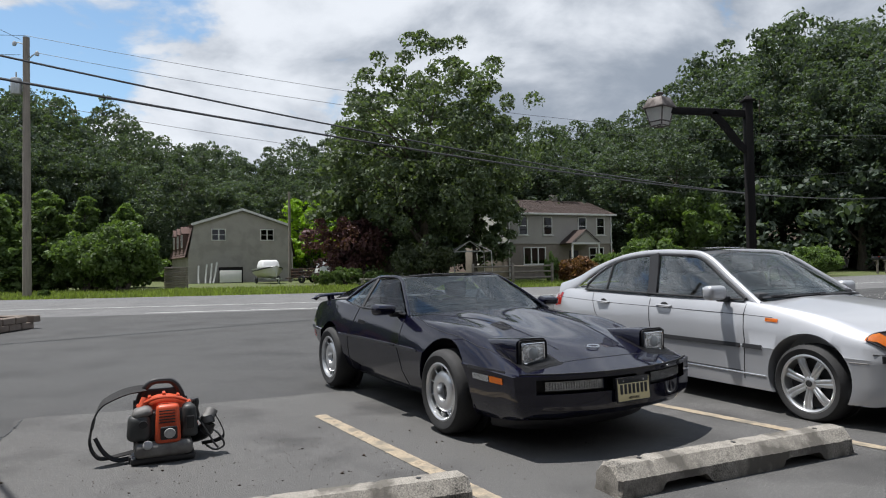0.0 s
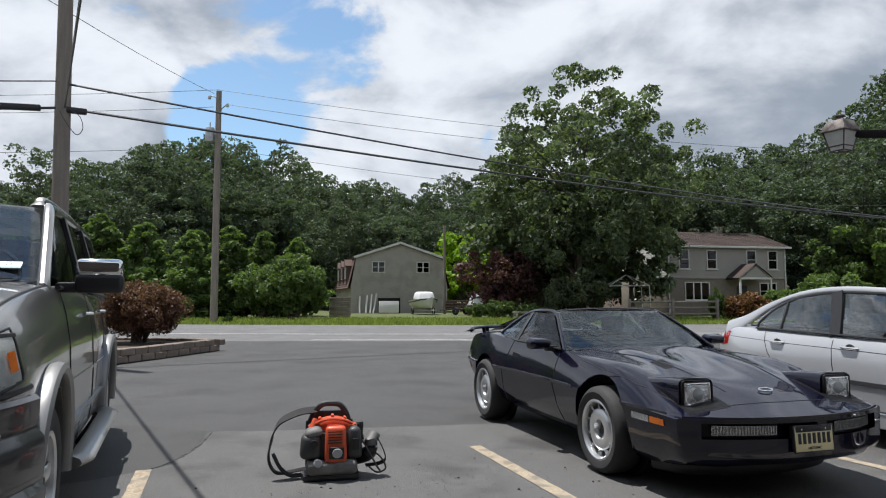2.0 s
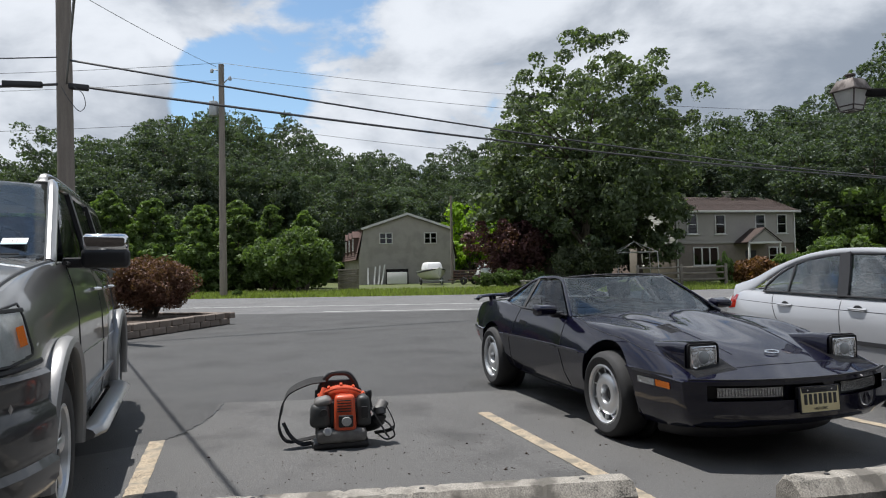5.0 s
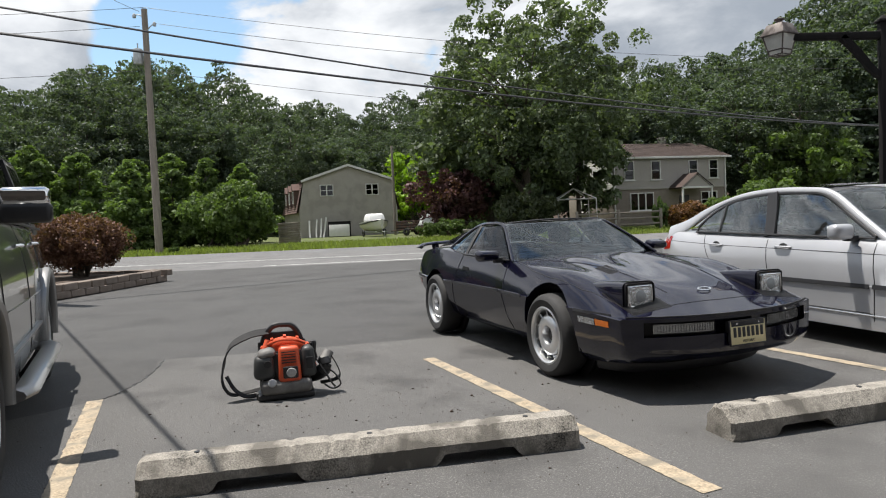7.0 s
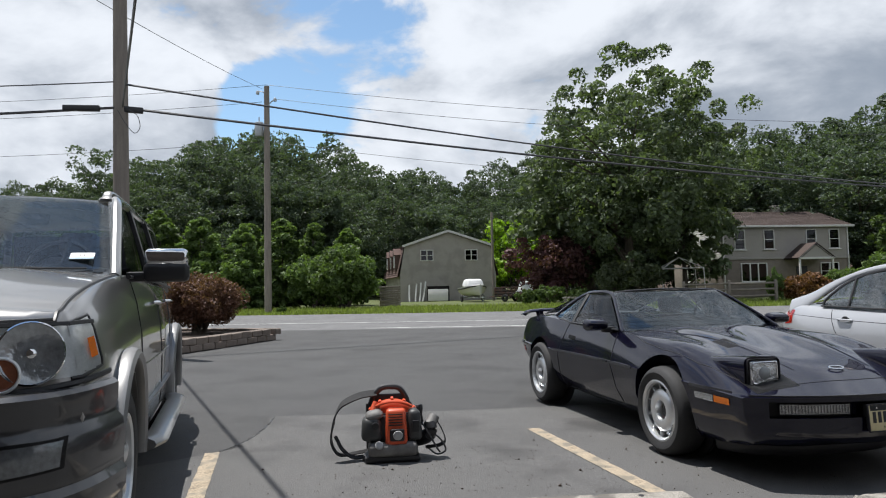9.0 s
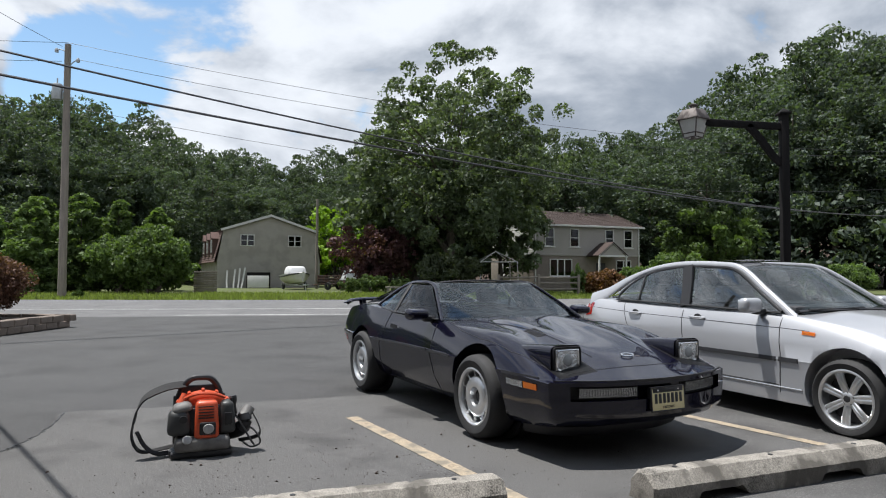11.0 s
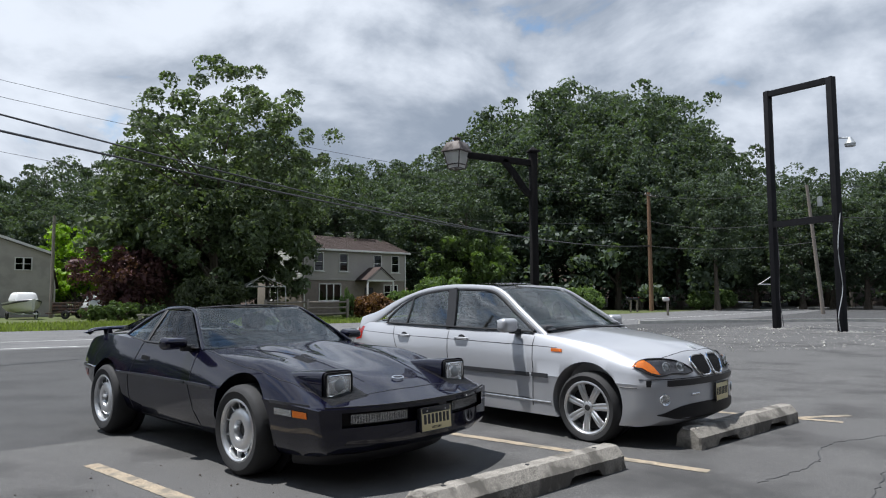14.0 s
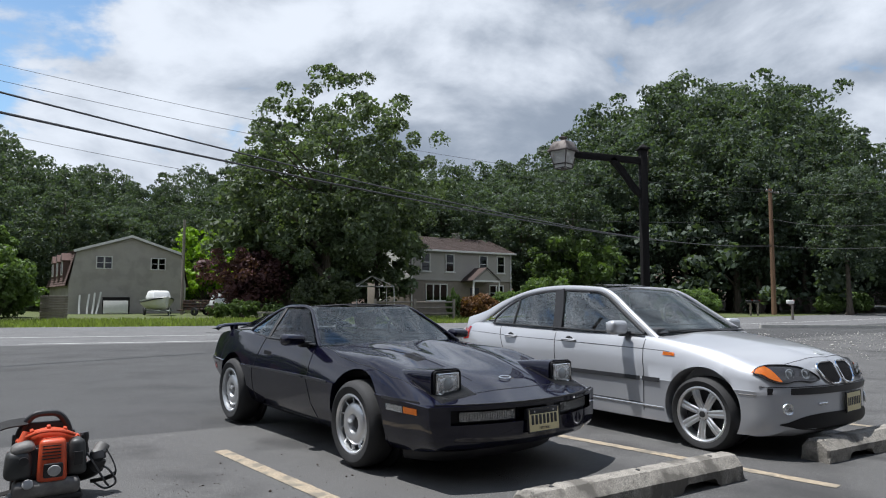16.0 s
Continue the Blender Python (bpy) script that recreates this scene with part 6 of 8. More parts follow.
        patch(sk, [(0.52, 1.13), (0.72, 1.10), (0.74, 0.915), (0.54, 0.925)], "lamp_side", LENS_R, lamp, s, n=8, off=0.006, thick=0.012)
        patch(sk, [(0.56, 1.045), (0.635, 1.04), (0.645, 0.96), (0.57, 0.965)], "side_reflector", AMBER, lamp, s, n=4, off=0.014, thick=0.008, label="amber corner reflector")
        # round bowl behind the glass, the ribbed outer lens and the small round signal
        c = sk.front(s * 0.675, 1.000, 0.010)
        tilt = Matrix.Translation(c) @ Euler((0, radians(84), radians(22 * s))).to_matrix().to_4x4()
        bm_ = B()
        lathe(bm_, [(0.0, 0.002), (0.05, 0.004), (0.110, 0.012), (0.117, 0.016), (0.117, -0.01), (0.0, -0.01)], 36, tilt)
        part("reflector", bm_, LENS_G, lamp, "deep grey mirror bowl")
        bm_ = B()
        lathe(bm_, [(0.115, 0.010), (0.119, 0.018), (0.124, 0.014), (0.122, 0.0)], 40, tilt, ring=True)
        part("reflector_rim", bm_, CHROME, lamp)
        bm_ = B()
        lathe(bm_, [(0.0, 0.004), (0.022, 0.004), (0.018, 0.022), (0.0, 0.028)], 16, tilt)
        part("bulb_shield", bm_, CHROME, lamp)
        c = sk.front(s * 0.585, 0.925, 0.020)
        tilt = Matrix.Translation(c) @ Euler((0, radians(86), radians(12 * s))).to_matrix().to_4x4()
        bm_ = B()
        lathe(bm_, [(0.0, 0.0), (0.052, 0.002), (0.058, 0.012), (0.058, -0.02), (0.0, -0.02)], 28, tilt)
        part("turn_signal", bm_, LENS_AMB_D, lamp, "smoked amber round signal lens")
        bm_ = B()
        lathe(bm_, [(0.056, 0.008), (0.062, 0.018), (0.070, 0.014), (0.068, -0.02)], 32, tilt, ring=True)
        part("signal_rim", bm_, LENS_R, lamp)
        seam(sk, [(s * 0.40, 0.858), (s * 0.72, 0.862), (s * 0.90, 0.885)], "lamp_gap", TRIM, car, how="front", r=0.014)
        seat(car, -1.45, s * 0.38, 1.12, SEAT)
    # moulded bumper wrapped round the nose: a ledge, a drawn-in face and a fuller lower lip
    prof = [(-0.03, 0.862), (0.028, 0.858), (0.046, 0.840), (0.044, 0.775), (0.034, 0.735), (0.040, 0.715), (0.066, 0.690), (0.074, 0.640), (0.072, 0.525), (0.060, 0.500), (0.084, 0.470), (0.080, 0.400), (0.05, 0.350), (-0.05, 0.345)]
    bm_ = B()
    ys_ = [0.905 * (1 - (1 - i / 22) ** 2.6) for i in range(23)]
    line = [Vector((0.46 + 0.47 * (1 - (abs(y) / 0.905) ** 9), y)) for y in [-y for y in ys_[::-1]] + ys_[1:]]
    rings = []
    for i, p in enumerate(line):
        d_ = (line[min(i + 1, len(line) - 1)] - line[max(i - 1, 0)]).normalized()
        o_ = Vector((d_.y, -d_.x))
        rings.append([bm_.verts.new((p.x + o_.x * q, p.y + o_.y * q, z_)) for q, z_ in prof])
    for a in range(len(rings) - 1):
        for b in range(len(prof)):
            bm_.faces.new((rings[a][b], rings[a][(b + 1) % len(prof)], rings[a + 1][(b + 1) % len(prof)], rings[a + 1][b]))
    bm_.faces.new(rings[0][::-1])
    bm_.faces.new(rings[-1])
    bmesh.ops.recalc_face_normals(bm_, faces=bm_.faces)
    bumper = part("bumper", bm_, BUMPER_G, car, "dark grey moulded front bumper")
    bs = Skin(bumper)
    for s in (-1, 1):
        patch(bs, [(s * 0.555, 0.690), (s * 0.825, 0.690), (s * 0.815, 0.575), (s * 0.555, 0.560)], "fog_recess", TRIM, bumper, how="front", off=0.003, thick=0.008)
        patch(bs, [(s * 0.570, 0.678), (s * 0.808, 0.679), (s * 0.798, 0.587), (s * 0.570, 0.574)], "fog_lamp", LENS_G, bumper, how="front", off=0.012, thick=0.010, label="clear fog lamp in the bumper")
    patch(sk, [(-0.40, 1.06), (0.40, 1.06), (0.36, 0.84), (-0.36, 0.84)], "grille", CHROME, car, how="front", off=0.012, thick=0.02)
    patch(sk, [(-0.36, 1.03), (0.36, 1.03), (0.33, 0.87), (-0.33, 0.87)], "grille_mesh", TRIM, car, how="front", off=0.02, thick=0.01)
    rf = sheet([(-1.15, 0.67, 1.835), (-3.62, 0.65, 1.825), (-3.62, -0.65, 1.825), (-1.15, -0.67, 1.835)], (0, 0, 0.03), 12, 0.03)
    for v in rf.verts:
        v.co.z += 0.03 * (1 - (v.co.y / 0.67) ** 2)
    part("roof", rf, GREIGE, car)
    ws_ = sheet([(-0.46, 0.785, 1.335), (-1.15, 0.67, 1.825), (-1.15, -0.67, 1.825), (-0.46, -0.785, 1.335)], (0, 0, 0), 12)
    for v in ws_.verts:
        q = 1 - (v.co.y / 0.785) ** 2
        v.co.x += 0.10 * q
        v.co.z += 0.025 * q
    part("windshield", ws_, GLASS_T, car)
    part("rear_window", sheet([(-3.66, 0.62, 1.795), (-3.93, 0.70, 1.30), (-3.93, -0.70, 1.30), (-3.66, -0.62, 1.795)], (-0.04, 0, 0)), GLASS_D, car)
    st = new("inspection_sticker")
    st.parent = car
    st.matrix_basis = Matrix.Translation((-0.545, 0.60, 1.435)) @ FACE_FWD @ Euler((radians(-57), 0, 0)).to_matrix().to_4x4()
    bm_ = B()
    box(bm_, (0.13, 0.07, 0.002), (0, 0, 0.012))
    part("sheet", bm_, WHITE_PAPER, st)
    bm_ = B()
    box(bm_, (0.13, 0.02, 0.002), (0, -0.024, 0.014))
    part("band", bm_, BLUE_INK, st)
    text_on("11", 0.045, Matrix.Translation((0, 0.008, 0.014)), PLATE_INK, st, "lettering")
    bm_ = B()
    box(bm_, (0.36, 1.48, 0.10), (-0.66, 0, 1.33), 0.04)
    part("dashboard", bm_, DARK, car)
    bm_ = B()
    box(bm_, (2.9, 1.56, 0.02), (-2.25, 0, 1.375), 0.005)
    part("cabin_floor", bm_, DARK, car)
    steering(car, -1.0, 0.38, 1.40, 0.19)
    bm_ = B()
    rod(bm_, (-0.36, 0.05, 1.375), (-0.40, 0.65, 1.37), 0.009, 0.006, n=6)
    part("wiper", bm_, TRIM, car)
    return car


su = suv()
su.matrix_basis = pose(-3.43, 2.33, 0, 0, 0, -55.3) @ Matrix.Diagonal((1.03, 1.0, 1.045, 1))

# ---- backpack blower ----


def blower():
    root = thing("backpack_blower", None, "orange and grey petrol backpack leaf blower standing on asphalt", "leaf blower")
    bm_ = B()   # moulded back frame: upright board with a curved foot
    box(bm_, (0.35, 0.035, 0.40), (0.0, 0.13, 0.22), 0.015)
    box(bm_, (0.24, 0.03, 0.10), (0.0, 0.125, 0.44), 0.012)
    box(bm_, (0.34, 0.26, 0.035), (0.0, 0.02, 0.020), 0.012)
    part("back_frame", bm_, TRIM, root)
    bm_ = B()   # carrying loop
    sweep(bm_, curve_pts([(-0.15, 0.12, 0.36), (-0.12, 0.12, 0.46), (-0.06, 0.12, 0.535), (0.02, 0.12, 0.545), (0.08, 0.12, 0.53), (0.125, 0.12, 0.46), (0.15, 0.12, 0.36)], 5), 0.022, 0.02, n=8, up=(0, 1, 0))
    part("carrying_handle", bm_, TRIM, root)
    bm_ = B()   # fan housing: a broad drum behind the engine
    lathe(bm_, [(0.0, -0.05), (0.17, -0.05), (0.202, -0.03), (0.212, 0.0), (0.202, 0.05), (0.17, 0.07), (0, 0.07)], 36, Matrix.Translation((0.02, 0.05, 0.25)) @ Euler((radians(90), 0, 0)).to_matrix().to_4x4())
    fan = part("fan_housing", bm_, ORANGE, root, "orange plastic fan housing")
    for i in range(9):   # moulded ribs and screw lugs on the drum
        a = radians(-10 + 25 * i)
        bm_ = B()
        box(bm_, (0.028, 0.07, 0.022), (0.02 + 0.210 * math.cos(a), 0.045, 0.25 + 0.210 * math.sin(a)), 0.006, Euler((0, -a, 0)).to_matrix().to_4x4())
        part("lug", bm_, ORANGE, fan)
    bm_ = B()   # black box in the engine's place, painting the shade between the covers
    box(bm_, (0.34, 0.13, 0.22), (0.01, -0.03, 0.25), 0.03, seg=2)
    part("engine", bm_, TRIM, root)
    bm_ = B()   # engine cowl
    box(bm_, (0.165, 0.18, 0.27), (0.04, -0.075, 0.275), 0.028, taper=(0.86, 0.62), seg=3)
    part("engine_cowl", bm_, ORANGE, root, "orange plastic engine cover")
    bm_ = B()
    box(bm_, (0.16, 0.17, 0.19), (-0.135, -0.055, 0.255), 0.045, taper=(0.85, 0.8), seg=3)
    part("air_filter_cover", bm_, PLASTIC_G, root)
    bm_ = B()
    box(bm_, (0.145, 0.15, 0.07), (-0.118, -0.05, 0.362), 0.032, Euler((0, radians(-14), 0)).to_matrix().to_4x4(), taper=(0.75, 0.75), seg=3)
    part("filter_cap", bm_, PLASTIC_M, root, "pale grey filter cover cap")
    bm_ = B()
    box(bm_, (0.12, 0.16, 0.24), (0.175, -0.045, 0.275), 0.035, taper=(0.72, 0.8), seg=3)
    part("muffler_cover", bm_, PLASTIC_G, root)
    bm_ = B()
    box(bm_, (0.05, 0.01, 0.09), (0.182, -0.127, 0.27), 0.004)
    part("exhaust_slot", bm_, TRIM, root)
    bm_ = B()   # black tray that the tank sits in
    box(bm_, (0.40, 0.20, 0.05), (0.01, -0.05, 0.028), 0.018, seg=2)
    part("tray", bm_, TRIM, root)
    for ks in ([(0.30, -0.05, 0.20), (0.36, -0.10, 0.16), (0.40, -0.10, 0.07), (0.34, -0.06, 0.03), (0.27, -0.02, 0.08)], [(0.22, -0.03, 0.30), (0.27, -0.09, 0.22), (0.33, -0.12, 0.10), (0.36, -0.08, 0.05)]):
        bm_ = B()
        sweep(bm_, curve_pts(ks, 6), 0.007, n=6)
        part("throttle_cable", bm_, CABLE, root)
    for i in range(5):
        bm_ = B()
        box(bm_, (0.10, 0.012, 0.008), (0.035, -0.148 + 0.004 * i, 0.29 + 0.02 * i), 0.002)
        part("cooling_slot", bm_, TRIM, root)
    bm_ = B()
    box(bm_, (0.105, 0.02, 0.095), (0.045, -0.160, 0.215), 0.012)
    part("starter_panel", bm_, TRIM, root)
    bm_ = B()
    lathe(bm_, [(0, 0), (0.036, 0), (0.034, 0.012), (0.015, 0.016), (0, 0.016)], 24, Matrix.Translation((0.05, -0.169, 0.215)) @ Euler((radians(90), 0, 0)).to_matrix().to_4x4())
    part("recoil_cap", bm_, PLASTIC_L, root)
    bm_ = B()
    box(bm_, (0.36, 0.17, 0.105), (0.015, -0.078, 0.098), 0.034, seg=3)
    part("fuel_tank", bm_, PLASTIC_M, root, "milky grey translucent fuel tank")
    bm_ = B()
    lathe(bm_, [(0, 0), (0.03, 0), (0.03, 0.025), (0.022, 0.03), (0, 0.03)], 20, Matrix.Translation((-0.085, -0.145, 0.135)) @ Euler((radians(65), 0, 0)).to_matrix().to_4x4())
    part("fuel_cap", bm_, PLASTIC_L, root)
    bm_ = B()
    lathe(bm_, [(0, 0), (0.026, 0), (0.026, 0.02), (0, 0.024)], 20, Matrix.Translation((-0.11, -0.14, 0.29)) @ Euler((radians(90), 0, 0)).to_matrix().to_4x4())
    part("primer_knob", bm_, TRIM, root)
    bm_ = B()   # volute elbow towards the tube
    sweep(bm_, curve_pts([(0.10, 0.06, 0.14), (0.18, 0.05, 0.13), (0.25, 0.0, 0.15), (0.29, -0.05, 0.19)], 6), lambda t: 0.062 - 0.008 * t, n=14)
    part("elbow", bm_, TRIM, root)
    bm_ = B()
    sweep(bm_, curve_pts([(0.28, -0.04, 0.18), (0.30, -0.06, 0.225), (0.29, -0.04, 0.27)], 5), lambda t: 0.05 + 0.004 * math.sin(60 * t), n=14)
    part("flexible_hose", bm_, TRIM, root)
    bm_ = B()
    rod(bm_, (0.29, -0.045, 0.255), (0.33, 0.0, 0.315), 0.046, 0.042, n=18)
    part("blower_tube", bm_, PLASTIC_M, root)
    bm_ = B()
    sweep(bm_, curve_pts([(0.22, -0.02, 0.26), (0.225, -0.035, 0.34), (0.215, -0.03, 0.42)], 5), lambda t: 0.020 + 0.006 * math.sin(9 * t), n=10)
    part("throttle_grip", bm_, TRIM, root)
    bm_ = B()
    box(bm_, (0.018, 0.03, 0.05), (0.205, -0.05, 0.39), 0.005)
    part("trigger", bm_, TRIM, root)
    bm_ = B()
    sweep(bm_, curve_pts([(0.34, -0.03, 0.30), (0.38, -0.06, 0.22), (0.40, -0.08, 0.14), (0.36, -0.06, 0.10), (0.26, -0.03, 0.08)], 6), 0.014, 0.004, n=6, flat=True, up=(1, 0, 0.3))
    part("hose_strap", bm_, STRAP, root)
    for i, (ks, w) in enumerate((
            ([(-0.10, 0.12, 0.50), (-0.22, 0.08, 0.49), (-0.34, 0.03, 0.44), (-0.395, 0.0, 0.36), (-0.42, -0.02, 0.26)], 0.036),
            ([(-0.42, -0.02, 0.27), (-0.43, -0.04, 0.18), (-0.41, -0.04, 0.10), (-0.36, -0.03, 0.05), (-0.24, 0.02, 0.05), (-0.15, 0.08, 0.05)], 0.014),
            ([(-0.40, -0.03, 0.20), (-0.35, -0.05, 0.10), (-0.28, -0.06, 0.04), (-0.20, -0.03, 0.03)], 0.016))):
        bm_ = B()
        sweep(bm_, curve_pts(ks, 7), 0.005, w, flat=True, up=(0.2, 0.9, 0.5))
        part("shoulder_strap", bm_, STRAP, root)
    bm_ = B()
    box(bm_, (0.10, 0.06, 0.05), (-0.15, -0.06, 0.03), 0.012)
    part("foot", bm_, TRIM, root)
    bm_ = B()
    sweep(bm_, curve_pts([(-0.10, -0.02, 0.42), (-0.02, -0.06, 0.455), (0.08, -0.06, 0.45), (0.16, -0.02, 0.41)], 5), 0.018, 0.012, n=8)
    part("top_bow", bm_, ORANGE, root)
    bm_ = B()
    rod(bm_, (-0.13, -0.03, 0.36), (-0.10, 0.0, 0.45), 0.03, 0.022)
    part("spark_plug_boot", bm_, ORANGE, root)
    return root


bl = blower()
bl.matrix_basis = pose(-1.935, 4.72, 0.0, 0, 0, 24) @ Matrix.Diagonal((1.02, 1.05, 0.94, 1))

# ---- poles and wires ----


def utility_pole(x, y, h, r, material, label, lean=(0, 0), arms=()):
    root = thing("utility_pole", pose(x, y, -0.02), label, "utility pole", "utility poles")
    bm_ = B()
    sweep(bm_, [(lean[0] * t, lean[1] * t, h * t) for t in (0, 0.2, 0.4, 0.6, 0.8, 1.0)], lambda t: r * (1.12 - 0.3 * t), n=14, up=(0, 1, 0.02))
    part("post", bm_, material, root)
    for z, ln, yaw in arms:
        q = Euler((0, 0, radians(yaw))).to_matrix()
        c = Vector((lean[0] * z / h, lean[1] * z / h, z))
        bm_ = B()
        box(bm_, (ln, 0.10, 0.12), c + q @ Vector((0, -r - 0.03, 0)), 0.01, q.to_4x4())
        arm = part("cross_arm", bm_, WOOD_GREY, root)
        for i in range(3):
            bm_ = B()
            p = c + q @ Vector(((i - 1) * ln * 0.42, -r - 0.03, 0.06))
            lathe(bm_, [(0, 0), (0.04, 0), (0.05, 0.05), (0.025, 0.08), (0.045, 0.11), (0.02, 0.16), (0, 0.16)], 10, Matrix.Translation(p))
            part("insulator", bm_, GREY_METAL, arm)
    return root


def wire(a, b, sag, r, label="black overhead cable between utility poles"):
    a, b = Vector(a), Vector(b)
    pts = [lerp(a, b, i / 36) - Vector((0, 0, sag * 4 * (i / 36) * (1 - i / 36))) for i in range(37)]
    bm_ = B()
    sweep(bm_, pts, r, n=5)
    return tagged(part("overhead_wire", bm_, CABLE), label, "cable", "overhead wires")


pA = utility_pole(-10.85, 11.72, 10.5, 0.16, WOOD_POLE, "tall weathered grey wooden utility pole beside the planter", (-0.15, 0.0))
pB = utility_pole(-21.33, 34.47, 13.45, 0.19, WOOD_POLE, "grey wooden utility pole with transformer across the road", (0, 0))
pC = utility_pole(39.2, 56.9, 11.7, 0.20, WOOD_BROWN, "brown wooden utility pole with one cross arm", (0, 0), ((11.35, 2.6, 30),))
pD = utility_pole(41.6, 39.1, 9.6, 0.13, WOOD_POLE, "leaning grey wooden utility pole beside the road", (-1.0, 0))
pE = utility_pole(70.0, 61.5, 11.2, 0.19, WOOD_POLE, "grey wooden utility pole with one cross arm far down the road", (-1.0, 0), ((10.2, 2.0, 20),))
pF = utility_pole(-13.2, 58.0, 7.85, 0.13, WOOD_POLE, "short grey wooden yard pole behind the boat")
bm = B()
lathe(bm, [(0, 0), (0.24, 0), (0.26, 0.04), (0.26, 0.78), (0.22, 0.84), (0, 0.86)], 22, Matrix.Translation((-0.45, -0.12, 10.45)))
tr_ = part("transformer", bm, GREY_METAL, pB)
bm = B()
for p, q in (((-0.45, -0.12, 11.3), (-0.45, -0.12, 11.6)), ((-0.2, -0.05, 11.0), (0.0, 0.0, 11.0)), ((-0.2, -0.05, 10.65), (0.0, 0.0, 10.65))):
    rod(bm, p, q, 0.035)
part("bracket", bm, GREY_METAL, tr_)
for x in (-0.55, 0.62):
    bm = B()
    sweep(bm, curve_pts([(0, 0, 13.0 if x < 0 else 12.2), (x * 0.6, -0.1, 13.15 if x < 0 else 12.45), (x, -0.1, 13.1 if x < 0 else 12.6)], 4), 0.03, n=6)
    lathe(bm, [(0, 0), (0.09, 0), (0.10, 0.12), (0.05, 0.22), (0, 0.24)], 10, Matrix.Translation((x, -0.1, 13.0 if x < 0 else 12.45)))
    part("insulator", bm, GREY_METAL, pB)
bm = B()
lathe(bm, [(0, 0), (0.16, 0), (0.17, 0.05), (0.17, 0.7), (0, 0.75)], 16, Matrix.Translation((-0.15, -0.3, 8.0)))
part("transformer", bm, GREY_METAL, pD)

wire((-10.9, 11.62, 5.33), (39.2, 56.9, 6.3), 1.0, 0.030)
wire((-10.9, 11.62, 5.86), (39.2, 56.9, 6.42), 1.28, 0.024)
wire((-10.9, 11.62, 5.33), (-40, -2, 5.6), 0.7, 0.030)
wire((-10.9, 11.62, 5.90), (-40, -2, 6.1), 0.6, 0.014)
wire((-21.33, 34.4, 13.5), (39.2, 56.9, 11.6), 1.5, 0.013)
wire((-20.8, 34.4, 12.6), (39.2, 56.9, 11.45), 1.8, 0.013)
wire((-21.33, 34.4, 10.1), (39.2, 56.9, 8.85), 2.1, 0.012)
wire((-21.33, 34.4, 13.5), (-75, 16, 14.0), 1.2, 0.013)
wire((-21.6, 34.4, 12.5), (-75, 16, 13.0), 1.2, 0.013)
wire((-21.6, 34.4, 10.1), (-75, 16, 10.6), 1.0, 0.013)
wire((-21.6, 34.4, 13.3), (-12, 2, 9.0), 0.4, 0.012)
wire((39.2, 56.9, 11.5), (40.6, 39.1, 9.5), 0.7, 0.016)
wire((39.2, 56.9, 8.85), (40.75, 39.1, 7.2), 0.8, 0.022)
wire((39.2, 56.9, 6.35), (41.0, 39.1, 5.3), 0.4, 0.022)
wire((40.6, 39.1, 9.5), (95, 10, 9.5), 0.9, 0.016)
wire((40.75, 39.1, 7.2), (95, 10, 7.4), 0.9, 0.022)
wire((39.2, 56.9, 8.2), (14, 62, 5.6), 0.5, 0.012)
wire((-10.86, 11.7, 5.35), (2.43, -2.15, 4.6), 0.1, 0.020, "black service cable running from the pole to the building")
for dx, ln in ((-0.75, 0.75), (0.30, 0.40)):
    cl = thing("cable_splice", pose(-10.9, 11.62, 5.30), "black splice enclosure clamped on the overhead cable", "splice case", "cable splices")
    bm = B()
    d_ = Vector((0.74, 0.67, 0)) if dx > 0 else Vector((0.905, 0.425, 0))
    box(bm, (ln, 0.10, 0.13), d_ * (dx if dx > 0 else dx), 0.02, Euler((0, 0, math.atan2(d_.y, d_.x))).to_matrix().to_4x4())
    part("case", bm, TRIM, cl)
bm = B()
sweep(bm, curve_pts([(-10.85, 11.55, 5.25), (-10.65, 11.55, 4.95), (-10.45, 11.6, 4.72), (-10.35, 11.65, 4.85), (-10.42, 11.65, 5.1), (-10.6, 11.6, 5.25)], 6), 0.008, n=5)
tagged(part("cable_loop", bm, CABLE), "thin slack loop of black cable hanging at the pole", "cable")

# ---- lamp post ----
lp = thing("street_lamp", pose(5.1, 11.0, 0.0), "dark timber lamp post with a hanging carriage lantern", "street lamp")
bm = B()
box(bm, (0.125, 0.125, 3.9), (0, 0, 1.95), 0.012)
part("post", bm, WOOD_DARK, lp)
bm = B()
box(bm, (0.19, 0.19, 0.04), (0, 0, 3.91), 0.01)
box(bm, (0.15, 0.15, 0.07), (0, 0, 3.965), 0.004, taper=(0.15, 0.15))
part("cap", bm, WOOD_DARK, lp)
bm = B()
box(bm, (1.45, 0.10, 0.11), (-0.72, 0, 3.74), 0.012, Euler((0, radians(3.5), 0)).to_matrix().to_4x4())
part("arm", bm, WOOD_DARK, lp)
bm = B()
sweep(bm, curve_pts([(-0.58, 0, 3.72), (-0.38, 0, 3.50), (-0.16, 0, 3.20), (0.0, 0, 3.06)], 4), 0.045, 0.05, flat=True, up=(0, 1, 0))
part("brace", bm, WOOD_DARK, lp)
ln_ = new("lantern")
ln_.parent, ln_.matrix_basis = lp, pose(-1.45, 0.0, 3.52, 0, 0, 38) @ Matrix.Diagonal((0.84, 0.84, 0.92, 1))
bm = B()
box(bm, (0.46, 0.46, 0.17), (0, 0, 0.415), 0.006, taper=(0.66, 0.66))
box(bm, (0.47, 0.47, 0.025), (0, 0, 0.325), 0.004)
